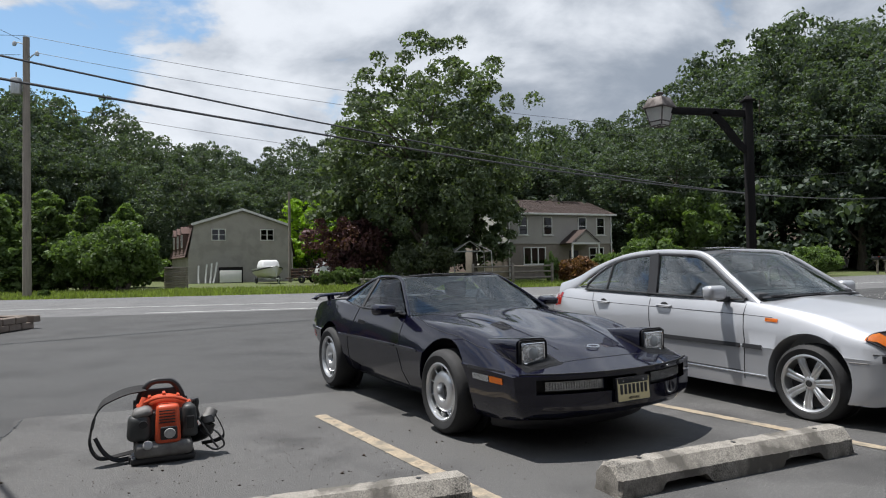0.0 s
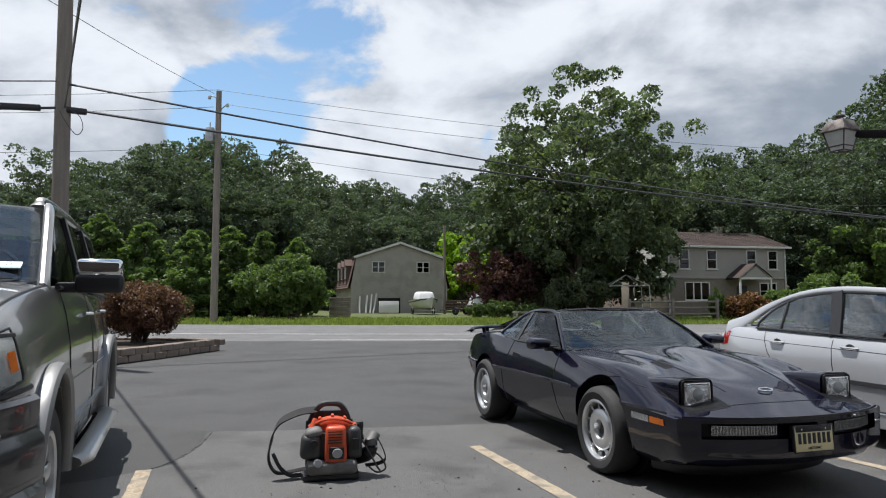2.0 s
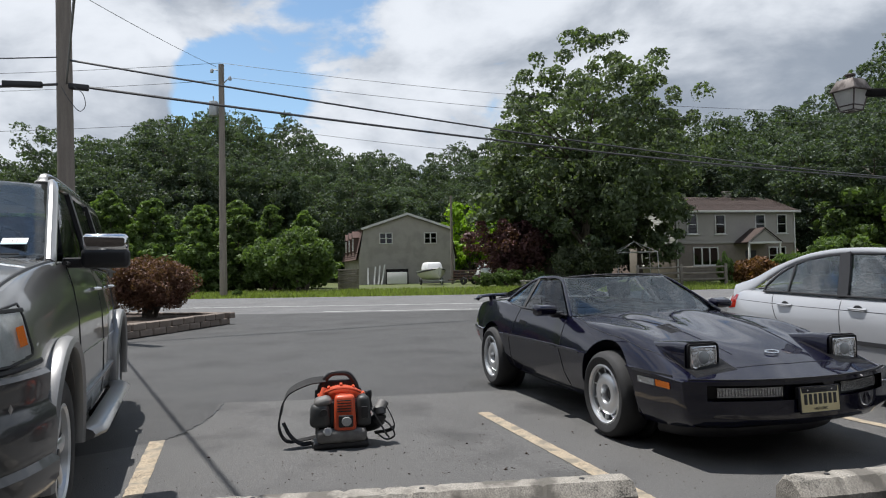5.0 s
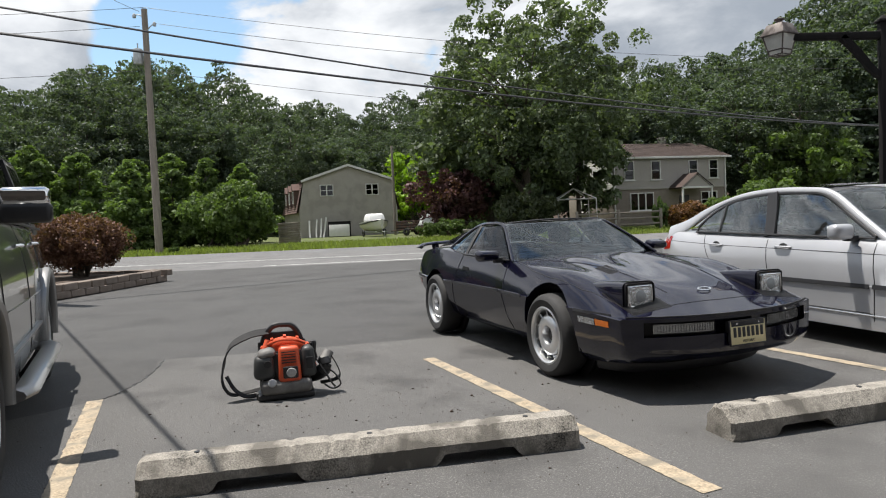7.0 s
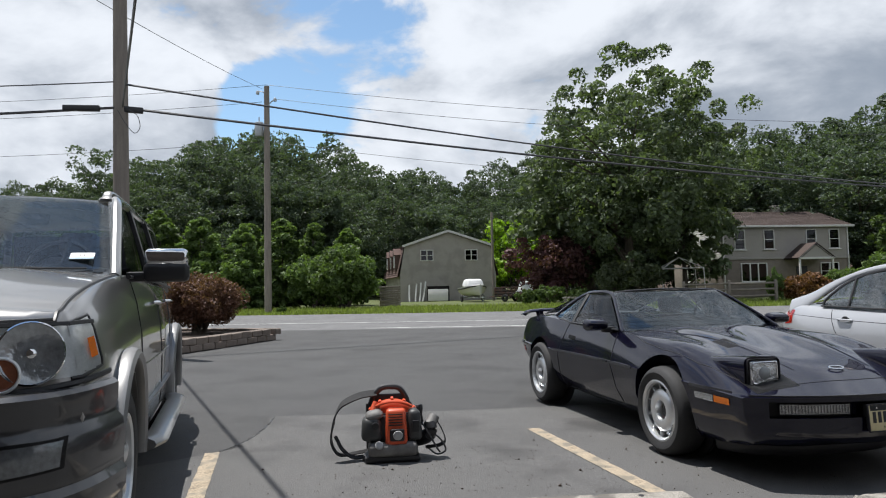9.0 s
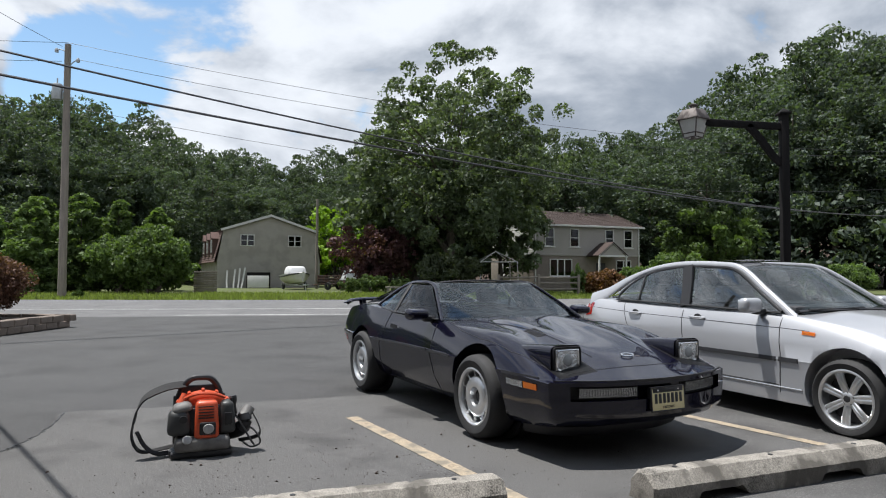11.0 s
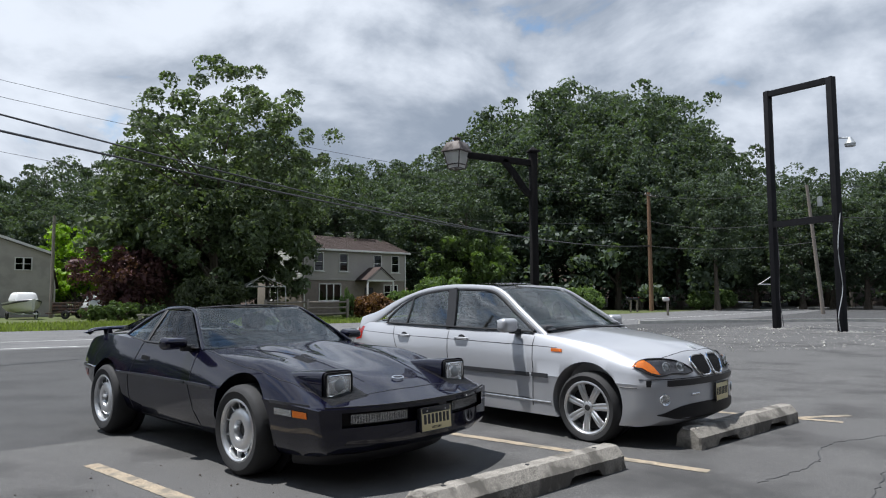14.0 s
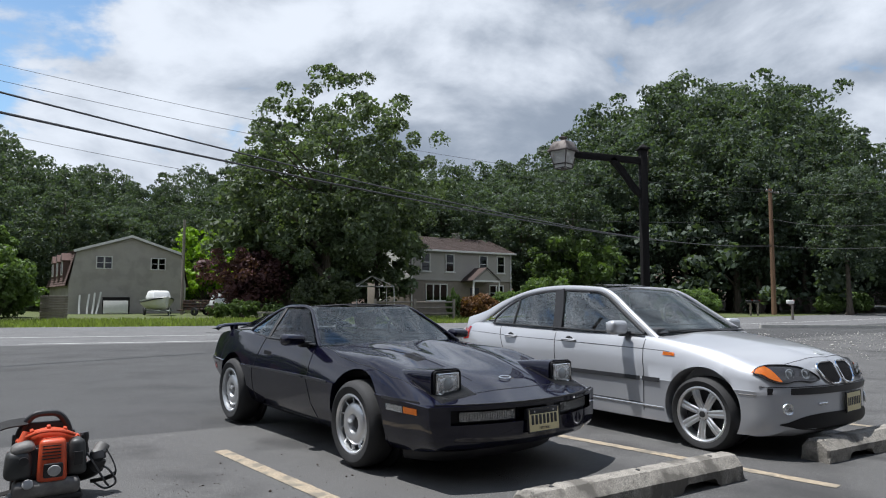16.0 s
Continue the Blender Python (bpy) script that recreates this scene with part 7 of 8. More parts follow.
lathe(bm, [(0, 0.49), (0.05, 0.49), (0.055, 0.56), (0.09, 0.57), (0.09, 0.59), (0, 0.62)], 16)
part("hood", bm, COPPER, ln_)
bm = B()
for sx in (-1, 1):
    for sy in (-1, 1):
        rod(bm, (sx * 0.125, sy * 0.125, 0.0), (sx * 0.20, sy * 0.20, 0.32), 0.013, n=6)
for z, h_ in ((0.0, 0.125), (0.075, 0.143)):
    for i in range(4):
        a, b = [(h_ * sx, h_ * sy, z) for sx, sy in ((-1, -1), (1, -1), (1, 1), (-1, 1))][i], [(h_ * sx, h_ * sy, z) for sx, sy in ((1, -1), (1, 1), (-1, 1), (-1, -1))][i]
        rod(bm, a, b, 0.011, n=6)
part("cage", bm, COPPER, ln_)
for i in range(4):
    q = Euler((0, 0, radians(90 * i))).to_matrix()
    bm = B()
    grid_patch(bm, [[q @ Vector((-0.118, -0.122, 0.005)), q @ Vector((0.118, -0.122, 0.005))], [q @ Vector((-0.19, -0.193, 0.315)), q @ Vector((0.19, -0.193, 0.315))]], 0.004)
    part("pane", bm, MILK, ln_, "frosted white lantern pane", smooth=False)
bm = B()
rod(bm, (0, 0, -0.03), (0, 0, 0.0), 0.02, 0.06)
part("finial", bm, COPPER, ln_)

# ---- empty sign frame ----
sg = thing("steel_frame", pose(20.95, 22.0, 0.0), "tall empty black steel sign frame beside the lot", "sign frame")
for y, h_, nm in ((0.0, 9.75, "post"), (-3.0, 9.4, "post")):
    bm = B()
    box(bm, (0.24, 0.24, h_), (0.06 * (y < 0), y, h_ / 2), 0.01)
    part(nm, bm, STEEL_BLACK, sg)
bm = B()
sweep(bm, [(0, 0.1, 9.63), (0.05, -3.1, 9.28)], 0.10, 0.11, flat=True)
part("top_rail", bm, STEEL_BLACK, sg)
bm = B()
sweep(bm, [(0, 0.0, 4.2), (0.03, -3.0, 4.15)], 0.10, 0.12, flat=True)
part("cross_rail", bm, STEEL_BLACK, sg)
bm = B()
sweep(bm, curve_pts([(0.05, -3.14, 4.3), (-0.15, -3.16, 3.0), (0.0, -3.14, 1.6), (-0.25, -3.14, 0.6), (-0.2, -3.14, 0.03)], 6), 0.018, n=5)
part("loose_cable", bm, GREY_METAL, sg)
bm = B()
sweep(bm, curve_pts([(-0.1, -0.3, 4.1), (0.0, -0.25, 3.2), (-0.15, -0.4, 2.4), (-0.1, -0.3, 1.2), (0.0, -0.35, 0.1)], 6), 0.014, n=5)
part("loose_cable", bm, CABLE, sg)
bm = B()
rod(bm, (0.1, -3.0, 7.1), (0.35, -3.35, 7.05), 0.03)
lathe(bm, [(0, 0), (0.17, 0), (0.19, 0.10), (0.12, 0.22), (0.05, 0.34), (0, 0.34)], 18, Matrix.Translation((0.37, -3.42, 6.72)))
part("flood_lamp", bm, GREY_METAL, sg)
wp = thing("sign_bracket", pose(27.7, 29.2, 0.0), "slim white painted steel post with a short arm", "sign post")
bm = B()
box(bm, (0.11, 0.11, 2.45), (0, 0, 1.22), 0.01)
part("post", bm, WHITE_TRIM, wp)
bm = B()
box(bm, (0.95, 0.06, 0.06), (-0.5, 0, 1.95), 0.008)
rod(bm, (-0.9, 0, 1.97), (-0.05, 0, 2.4), 0.02)
part("arm", bm, WHITE_TRIM, wp)

# island kerb and mail boxes beside the road
bm = B()
sweep(bm, curve_pts([(19.2, 29.0, 0.06), (22.5, 28.6, 0.06), (27.0, 27.7, 0.06), (31.0, 26.4, 0.06), (33.5, 24.5, 0.06)], 8), 0.10, 0.08, flat=True)
tagged(part("kerb", bm, CONCRETE_EDGE, None, "low pale concrete kerb round a gravel island"), kind="structure")
for x, y, lab in ((30.2, 41.9, "white metal mailbox on a wooden post by the road"), (34.0, 52.5, "dark metal mailbox on a wooden post by the road"), (35.0, 53.0, "dark metal mailbox on a wooden post by the road")):
    mb = thing("mailbox", pose(x, y, -0.02, 0, 0, 20), lab, "mailbox", "mailboxes")
    bm = B()
    box(bm, (0.12, 0.12, 1.15), (0, 0, 0.575), 0.01)
    box(bm, (0.4, 0.10, 0.08), (-0.15, 0, 1.02), 0.01)
    part("post", bm, WOOD_GREY, mb)
    bm = B()
    box(bm, (0.62, 0.24, 0.26), (-0.2, 0, 1.20), 0.06, seg=3)
    part("box", bm, WHITE_TRIM if x < 32 else TRIM, mb)
    bm = B()
    box(bm, (0.12, 0.02, 0.05), (0.02, -0.135, 1.32), 0.005)
    part("flag", bm, RED, mb)

# ---- planter ----
pl_ = thing("planter", None, "low planter edged with weathered brown stone blocks", "planter")
edge_pts = [(-13.6, 15.7), (-9.55, 15.55), (-9.62, 9.6), (-15.5, 9.2), (-16.0, 15.8)]
bm = B()
slab(bm, [(x, y, 0.20) for x, y in ((-15.9, 15.6), (-9.75, 15.4), (-9.8, 9.8), (-15.4, 9.4))], 0.03)
part("soil", bm, SOIL, pl_)
stone_meshes = []
for i in range(5):
    rr = random.Random(40 + i)
    bm = B()
    box(bm, (0.395, 0.24, 0.145), (0, 0, 0), 0.014, seg=1)
    for v in bm.verts:
        v.co += Vector((rr.uniform(-1, 1) * 0.006, rr.uniform(-1, 1) * 0.012, rr.uniform(-1, 1) * 0.004))
    me = bpy.data.meshes.new("stone")
    bm.to_mesh(me)
    bm.free()
    me.materials.append(STONE)
    stone_meshes.append(me)
rr = random.Random(9)
for (xa, ya), (xb, yb) in zip(edge_pts[:-1], edge_pts[1:]):
    d_ = math.hypot(xb - xa, yb - ya)
    n_ = int(d_ / 0.405)
    for c in range(2):
        for i in range(n_):
            t_ = (i + 0.5 + 0.5 * (c % 2)) / n_
            if t_ > 1:
                continue
            again("stone", rr.choice(stone_meshes), pl_, pose(lerp(xa, xb, t_) + rr.uniform(-0.01, 0.01), lerp(ya, yb, t_) + rr.uniform(-0.01, 0.01), 0.072 + 0.148 * c, 0, 0, math.degrees(math.atan2(yb - ya, xb - xa))))
sh_ = make_shrub("red_shrub", 21, (1.28, 1.18, 1.56), LEAF_RED, 0.036, 230, 130, 16, "rounded bronze-red photinia shrub in the planter", "shrub", 0.86)
sh_.matrix_basis = pose(-11.15, 14.6, 0.2)

# ---- trees and shrubs beyond the road ----
bt = make_tree("oak_tree", 77, 18.2, 8.6, LEAF_BIG, 0.16, 470, 105, 0.42, 0.10, clump_r=0.088, core=0.83, label="large full-grown green hardwood tree shading the lawn")
bt.matrix_basis = pose(-1.3, 50.0, -0.05) @ Matrix.Diagonal((1, 1, 0.965, 1))
bt2 = make_tree("oak_tree", 78, 11.5, 5.4, LEAF_BIG, 0.26, 120, 100, 0.32, 0.06, clump_r=0.17, label="broad dark green tree beside the house")
bt2.matrix_basis = pose(-4.4, 53.5, -0.05)
bt3 = make_tree("oak_tree", 79, 9.8, 3.3, LEAF_BIG, 0.24, 80, 90, 0.22, 0.16, clump_r=0.2, label="leafy lower tree whose branches overhang the house")
bt3.matrix_basis = pose(2.6, 53.6, -0.05)
SAP = [(-44.2, 44.0, 6.7, 3.0), (-40.5, 47.0, 7.2, 2.6), (-37.1, 44.0, 7.5, 2.5), (-33.9, 45.0, 7.0, 2.4), (-30.6, 47.0, 6.4, 2.2), (-27.9, 42.0, 5.9, 2.0), (-26.0, 44.0, 6.4, 2.2), (-24.4, 46.0, 6.1, 1.8), (-23.6, 50.0, 6.0, 2.0), (-48.5, 46.0, 7.4, 3.0), (-53.0, 44.0, 7.0, 3.0)]
sap = [make_tree("sapling_tree", 30 + i, 7.0, 2.3, LEAF_MID, 0.15, 170, 70, 0.09, 0.03, "cone", 0.165, label="young bright green broadleaf tree by the lawn") for i in range(3)]
for i, (x, y, h_, w_) in enumerate(SAP):
    m = pose(x, y, -0.05, 0, 0, 67 * i)
    t_ = sap[i % 3] if i < 3 else copy_thing(sap[i % 3], m)
    t_.matrix_basis = m @ Matrix.Diagonal((w_ / 1.75, w_ / 1.75, h_ / 6.6, 1))
    tagged(t_, group="young trees")
BUSH = [(-20.0, 42.0, 4.4, 2.6), (-22.6, 43.0, 3.9, 2.4), (-26.5, 43.5, 2.2, 2.0), (-30.5, 44.0, 1.8, 2.0), (-35.0, 44.0, 2.2, 2.2), (-40.5, 44.0, 2.4, 2.4), (-46.0, 43.0, 2.6, 2.6)]
bsh = make_shrub("green_bush", 52, (2.6, 2.4, 4.0), LEAF_MID, 0.13, 150, 95, 10, "loose bright green bush at the lawn's edge", "bush", 0.95)
for i, (x, y, h_, w_) in enumerate(BUSH):
    m = pose(x, y, -0.05, 0, 0, 50 * i)
    t_ = bsh if i == 0 else copy_thing(bsh, m)
    t_.matrix_basis = m @ Matrix.Diagonal((w_ / 2.6, w_ / 2.6, h_ / 4.0, 1))
    tagged(t_, group="green bushes")
for x, y, h_, w_, sd in ((-14.4, 72.0, 8.6, 3.9, 61), (-10.6, 70.0, 7.2, 2.7, 62), (-9.0, 66.0, 4.8, 2.0, 63)):
    t_ = make_tree("lime_tree", sd, h_, w_, LEAF_LIME, 0.26, 80, 60, 0.16, 0.10, clump_r=0.22, label="vivid yellow-green young tree behind the yard")
    t_.matrix_basis = pose(x, y, -0.05)
    tagged(t_, group="lime trees")
pp = make_tree("plum_tree", 64, 5.0, 2.9, LEAF_PURPLE, 0.15, 120, 85, 0.14, 0.08, clump_r=0.2, label="dark purple-leaved plum tree on the lawn")
pp.matrix_basis = pose(-6.9, 50.0, -0.05)
s1 = make_shrub("grey_shrub", 65, (2.5, 2.0, 2.9), LEAF_SHRUB, 0.11, 90, 80, 10, "grey-green arching shrub on the lawn", "shrub", 0.9)
s1.matrix_basis = pose(-1.3, 47.0, -0.05)
s2 = make_shrub("red_tip_shrub", 66, (1.8, 1.5, 1.65), LEAF_ORANGE, 0.10, 80, 80, 9, "clipped shrub with orange-red leaf tips", "shrub", 0.95)
s2.matrix_basis = pose(8.9, 45.0, -0.05)
s3 = make_shrub("round_shrub", 67, (2.0, 1.7, 2.2), LEAF_MID, 0.13, 70, 70, 8, "rounded green shrub at the wood's edge", "shrub", 0.9)
for i, (x, y, k_) in enumerate(((27.8, 50.0, 1.0), (24.6, 48.0, 0.75), (15.6, 50.0, 1.35), (31.5, 58.0, 1.0), (46.0, 58.0, 0.9), (13.0, 52.0, 0.9), (50.0, 60.0, 1.0))):
    m = pose(x, y, -0.05, 0, 0, 70 * i)
    t_ = s3 if i == 0 else copy_thing(s3, m)
    t_.matrix_basis = m @ Matrix.Diagonal((k_, k_, k_, 1))
    tagged(t_, group="round shrubs")
s4 = make_shrub("tall_weeds", 68, (1.7, 0.9, 1.25), LEAF_MID, 0.09, 60, 60, 12, "tall loose weeds beside the yard clutter", "weeds", 1.0)
for i, (x, y, k_) in enumerate(((-6.8, 46.5, 1.0), (-8.3, 47.5, 0.8), (7.2, 44.3, 1.2), (-20.3, 34.2, 0.35), (-4.5, 47.0, 0.8))):
    m = pose(x, y, -0.05, 0, 0, 40 * i)
    t_ = s4 if i == 0 else copy_thing(s4, m)
    t_.matrix_basis = m @ Matrix.Diagonal((k_ * (0.4 if i == 2 else 1), k_ * (0.5 if i == 2 else 1), k_ * (1.3 if i == 2 else 1), 1))
    tagged(t_, group="weeds")
lt = make_tree("light_tree", 69, 8.0, 4.0, LEAF_MID, 0.26, 90, 60, 0.2, 0.1, clump_r=0.2, label="paler green tree in front of the woods")
for i, (x, y, k_) in enumerate(((22.3, 63.0, 1.0), (64.0, 76.0, 1.35), (72.0, 70.0, 0.9), (55.0, 80.0, 1.2))):
    m = pose(x, y, -0.05, 0, 0, 100 * i)
    t_ = lt if i == 0 else copy_thing(lt, m)
    t_.matrix_basis = m @ Matrix.Diagonal((k_, k_, k_, 1))
    tagged(t_, group="pale trees")

# the dark undergrowth that closes the wood below its crowns
rng = np.random.default_rng(8)
cs, rs = [], []
for j in range(1500):
    b = radians(rng.uniform(-63, 67))
    d_ = rng.uniform(71, 108) + (14 if -0.63 < b < -0.05 else 0) + (12 if b > 0.7 else 0)
    cs.append((d_ * math.sin(b), d_ * math.cos(b), rng.uniform(0.2, 1.0) ** 1.3 * 9.5))
    rs.append(rng.uniform(1.1, 2.0))
v, f = leaf_cloud(rng, np.array(cs), np.array(rs), 60, 0.36)
v[:, 2] = np.maximum(v[:, 2], 0.0)
tagged(mesh_np("undergrowth", v, f, LEAF_WOOD), "dense dark green undergrowth of the woods", "undergrowth", kind="stuff")

# wooded slope behind, that closes the view under the crowns
bm = B()
rows_ = []
for d_, z_ in ((100, -0.3), (108, 3.0), (118, 8.0), (135, 12.0), (190, 15.0)):
    rows_.append([((d_ + 10) * math.sin(radians(b_)), (d_ + 10) * math.cos(radians(b_)), z_ + 1.2 * math.sin(b_ * 0.35 + d_)) for b_ in range(-100, 104, 4)])
grid_patch(bm, rows_)
bmesh.ops.recalc_face_normals(bm, faces=bm.faces)
tagged(part("hillside", bm, SOIL, None, "dark leaf-littered wooded slope"), kind="structure")

# grass blades along the verge
rng = np.random.default_rng(12)
n_ = 26000
gx = rng.uniform(-45, 12, n_)
gy = np.array([FAR_EDGE(x) for x in gx]) + 0.05 + rng.random(n_) ** 1.6 * 12
s_ = rng.uniform(0.10, 0.26, n_)
a_ = rng.uniform(0, 6.283, n_)
base_ = np.stack([gx, gy, np.full(n_, -0.06)], 1)
side_ = np.stack([np.cos(a_), np.sin(a_), 0 * a_], 1) * 0.05
tip_ = base_ + np.stack([rng.normal(0, 0.05, n_), rng.normal(0, 0.05, n_), s_], 1)
v = np.stack([base_ - side_, base_ + side_, tip_], 1).reshape(-1, 3)
tagged(mesh_np("grass", v, np.arange(n_ * 3).reshape(-1, 3), BLADES), "short green lawn grass along the road verge", "grass", kind="stuff")

# ---- houses ----


def window(parent, m, w, h, panes=2, rows_=2, sill=True):
    """Frame, sill, panes with glazing bars, a blind behind. Local x across, z up, -y outward."""
    root = new("window")
    root.parent, root.matrix_basis = parent, m
    bm_ = B()
    t = 0.075
    for sx, sz, px, pz in ((w + 2 * t, t, 0, h / 2 + t / 2), (w + 2 * t, t, 0, -h / 2 - t / 2), (t, h, -w / 2 - t / 2, 0), (t, h, w / 2 + t / 2, 0)):
        box(bm_, (sx, 0.10, sz), (px, -0.02, pz), 0.008)
    for i in range(1, panes):
        box(bm_, (0.11, 0.09, h), (-w / 2 + w * i / panes, -0.015, 0), 0.006)
    part("window_frame", bm_, WHITE_TRIM, root)
    if rows_ > 1:
        bm_ = B()
        for i in range(1, rows_):
            box(bm_, (w, 0.05, 0.05), (0, -0.01, -h / 2 + h * i / rows_), 0.005)
        part("glazing_bar", bm_, WHITE_TRIM, root)
    for i in range(panes):
        bm_ = B()
        box(bm_, (w / panes - 0.02, 0.01, h), (-w / 2 + w * (i + 0.5) / panes, 0.0, 0))
        part("pane", bm_, WIN_DARK, root)
    bm_ = B()
    box(bm_, (w, 0.02, h), (0, 0.05, 0))
    part("blind", bm_, CURTAIN, root)
    if sill:
        bm_ = B()
        box(bm_, (w + 0.35, 0.16, 0.06), (0, -0.06, -h / 2 - t - 0.03), 0.01)
        part("sill", bm_, WHITE_TRIM, root)
    return root


def clapboards(parent, x0, x1, z0, z1, m, material, step=0.2):
    """Lapped siding boards as one clad wall face."""
    bm_ = B()
    n = max(1, int((z1 - z0) / step))
    for i in range(n):
        z = z0 + (z1 - z0) * i / n
        hh = (z1 - z0) / n
        vs = [bm_.verts.new(m @ Vector(p)) for p in ((x0, -0.035, z), (x1, -0.035, z), (x1, -0.012, z + hh), (x0, -0.012, z + hh))]
        bm_.faces.new(vs)
        vs2 = [bm_.verts.new(m @ Vector(p)) for p in ((x0, -0.012, z), (x1, -0.012, z), (x1, -0.035, z), (x0, -0.035, z))]
        bm_.faces.new(vs2)
    return part("siding", bm_, material, parent, smooth=False)


def shingle_roof(parent, quad, material, courses=16, name="roof", thick=0.14):
    """A roof slope: deck plus stepped courses. quad: eave left, eave right, ridge right, ridge left."""
    a, b, c, d = [Vector(p) for p in quad]
    bm_ = B()
    nrm = (b - a).cross(d - a).normalized()
    rows_ = [[a - nrm * thick, b - nrm * thick]]
    for i in range(courses):
        for u, o in ((i / courses, 0.032), ((i + 0.999) / courses, 0.004)):
            rows_.append([lerp(a, d, u) + nrm * o, lerp(b, c, u) + nrm * o])
    rows_.append([d - nrm * thick, c - nrm * thick])
    rows_.append(rows_[0])
    grid_patch(bm_, rows_)
    bmesh.ops.remove_doubles(bm_, verts=bm_.verts, dist=1e-5)
    bmesh.ops.recalc_face_normals(bm_, faces=bm_.faces)
    return part(name, bm_, material, parent, smooth=False)


WI, DE = 11.0, 8.0
hs = thing("house", pose(5.57, 57.0, -0.05, 0, 0, 25), "two-storey beige house with stone-clad ground floor and porch", "house")
I4 = Matrix()
LEFT = pose(0, DE, 0, 0, 0, -90)
bm = B()
box(bm, (WI, DE, 3.05), (WI / 2, DE / 2, 1.525), 0.01)
part("ground_floor_wall", bm, BRICK, hs, "tan stone-clad wall")
bm = B()
box(bm, (WI, DE, 2.65), (WI / 2, DE / 2, 3.05 + 1.325), 0.0)
part("upper_wall", bm, SIDING_B, hs)
clapboards(hs, 0.0, WI, 3.05, 5.7, pose(0, -0.01, 0), SIDING_B)
clapboards(hs, 0.0, DE, 3.05, 5.7, pose(-0.01, DE, 0, 0, 0, -90), SIDING_W)
for i in range(18):
    z = 0.17 * (i + 1)
    bm = B()
    box(bm, (WI + 0.02, 0.012, 0.018), (WI / 2, -0.004, z))
    part("mortar_course", bm, MORTAR, hs, smooth=False)
bm = B()
box(bm, (WI + 0.1, 0.12, 0.16), (WI / 2, -0.05, 3.05), 0.01)
part("band", bm, SIDING_B, hs)
EH, RH, OV = 5.62, 7.2, 0.35
shingle_roof(hs, [(-OV, -OV, EH), (WI + OV, -OV, EH), (WI + OV, DE / 2, RH), (-OV, DE / 2, RH)], SHINGLE)
shingle_roof(hs, [(WI + OV, DE + OV, EH), (-OV, DE + OV, EH), (-OV, DE / 2, RH), (WI + OV, DE / 2, RH)], SHINGLE)
for x in (0.0, WI):
    bm = B()
    slab(bm, [(x, 0, 5.6), (x, DE, 5.6), (x, DE / 2, RH - 0.1)], 0.05, (1 if x else -1, 0, 0))
    part("gable", bm, SIDING_W, hs)
bm = B()
box(bm, (WI + 2 * OV, 0.14, 0.16), (WI / 2, -OV - 0.02, EH - 0.04), 0.01)
part("gutter", bm, WHITE_TRIM, hs)
for x in (0.08, WI - 0.1):
    bm = B()
    box(bm, (0.10, 0.10, 5.5), (x, -0.10, 2.75), 0.02)
    part("downpipe", bm, WHITE_TRIM, hs)
bm = B()
box(bm, (0.6, 0.5, 0.6), (7.6, DE / 2 + 0.2, RH + 0.2), 0.02)
box(bm, (0.72, 0.6, 0.1), (7.6, DE / 2 + 0.2, RH + 0.5), 0.02)
part("chimney", bm, CONCRETE, hs)
for fr in (0.135, 0.365, 0.70, 0.885):
    window(hs, pose(WI * fr, -0.04, 4.55), 0.78, 1.45, 1, 2)
window(hs, pose(WI * 0.24, -0.02, 1.95), 2.1, 1.35, 3, 1)
window(hs, pose(WI * 0.84, -0.02, 1.95), 1.5, 1.25, 2, 2)
window(hs, pose(-0.02, DE * 0.62, 1.95, 0, 0, -90), 1.0, 1.2, 1, 2)
window(hs, pose(-0.04, DE * 0.62, 4.45, 0, 0, -90), 0.9, 1.3, 1, 2)
po = new("porch")
po.parent, po.matrix_basis = hs, pose(WI * 0.615, 0, 0)
shingle_roof(po, [(-1.55, -1.9, 3.0), (-1.55, 0.0, 3.0), (0, 0.0, 4.15), (0, -1.9, 4.15)][::-1], SHINGLE, 8, "porch_roof")
shingle_roof(po, [(1.55, 0.0, 3.0), (1.55, -1.9, 3.0), (0, -1.9, 4.15), (0, 0.0, 4.15)][::-1], SHINGLE, 8, "porch_roof")
bm = B()
slab(bm, [(-1.45, -1.82, 3.02), (1.45, -1.82, 3.02), (0, -1.82, 4.1)], 0.08, (0, 1, 0))
part("porch_gable", bm, SIDING_B, po)
bm = B()
box(bm, (3.0, 0.14, 0.16), (0, -1.8, 2.95), 0.01)
part("porch_beam", bm, WHITE_TRIM, po)
for x in (-1.4, 1.4):
    bm = B()
    box(bm, (0.13, 0.13, 2.9), (x, -1.78, 1.45), 0.01)
    part("porch_post", bm, WHITE_TRIM, po)
bm = B()
box(bm, (3.0, 1.9, 0.3), (0, -0.95, 0.15), 0.02)
part("porch_step", bm, CONCRETE, po)
bm = B()
box(bm, (0.95, 0.06, 2.05), (0, -0.04, 1.35), 0.01)
part("front_door", bm, TRIM, po)

# gambrel house
WB, DB = 8.9, 13.0
bn = thing("barn_house", pose(-22.75, 61.0, -0.05, 0, 0, 28), "grey stucco gambrel-roofed house with shingled lower roof", "house")
PRO = [(-0.35, 0.0), (-0.35, 2.6), (0.15, 5.35), (WB / 2, 6.75), (WB - 0.15, 5.35), (WB + 0.35, 2.6), (WB + 0.35, 0.0)]
bm = B()
slab(bm, [(x, 0, z) for x, z in PRO], 0.3, (0, 1, 0))
part("front_wall", bm, STUCCO, bn, "stained grey stucco gable wall")
bm = B()
slab(bm, [(x, DB - 0.3, z) for x, z in PRO], 0.3, (0, 1, 0))
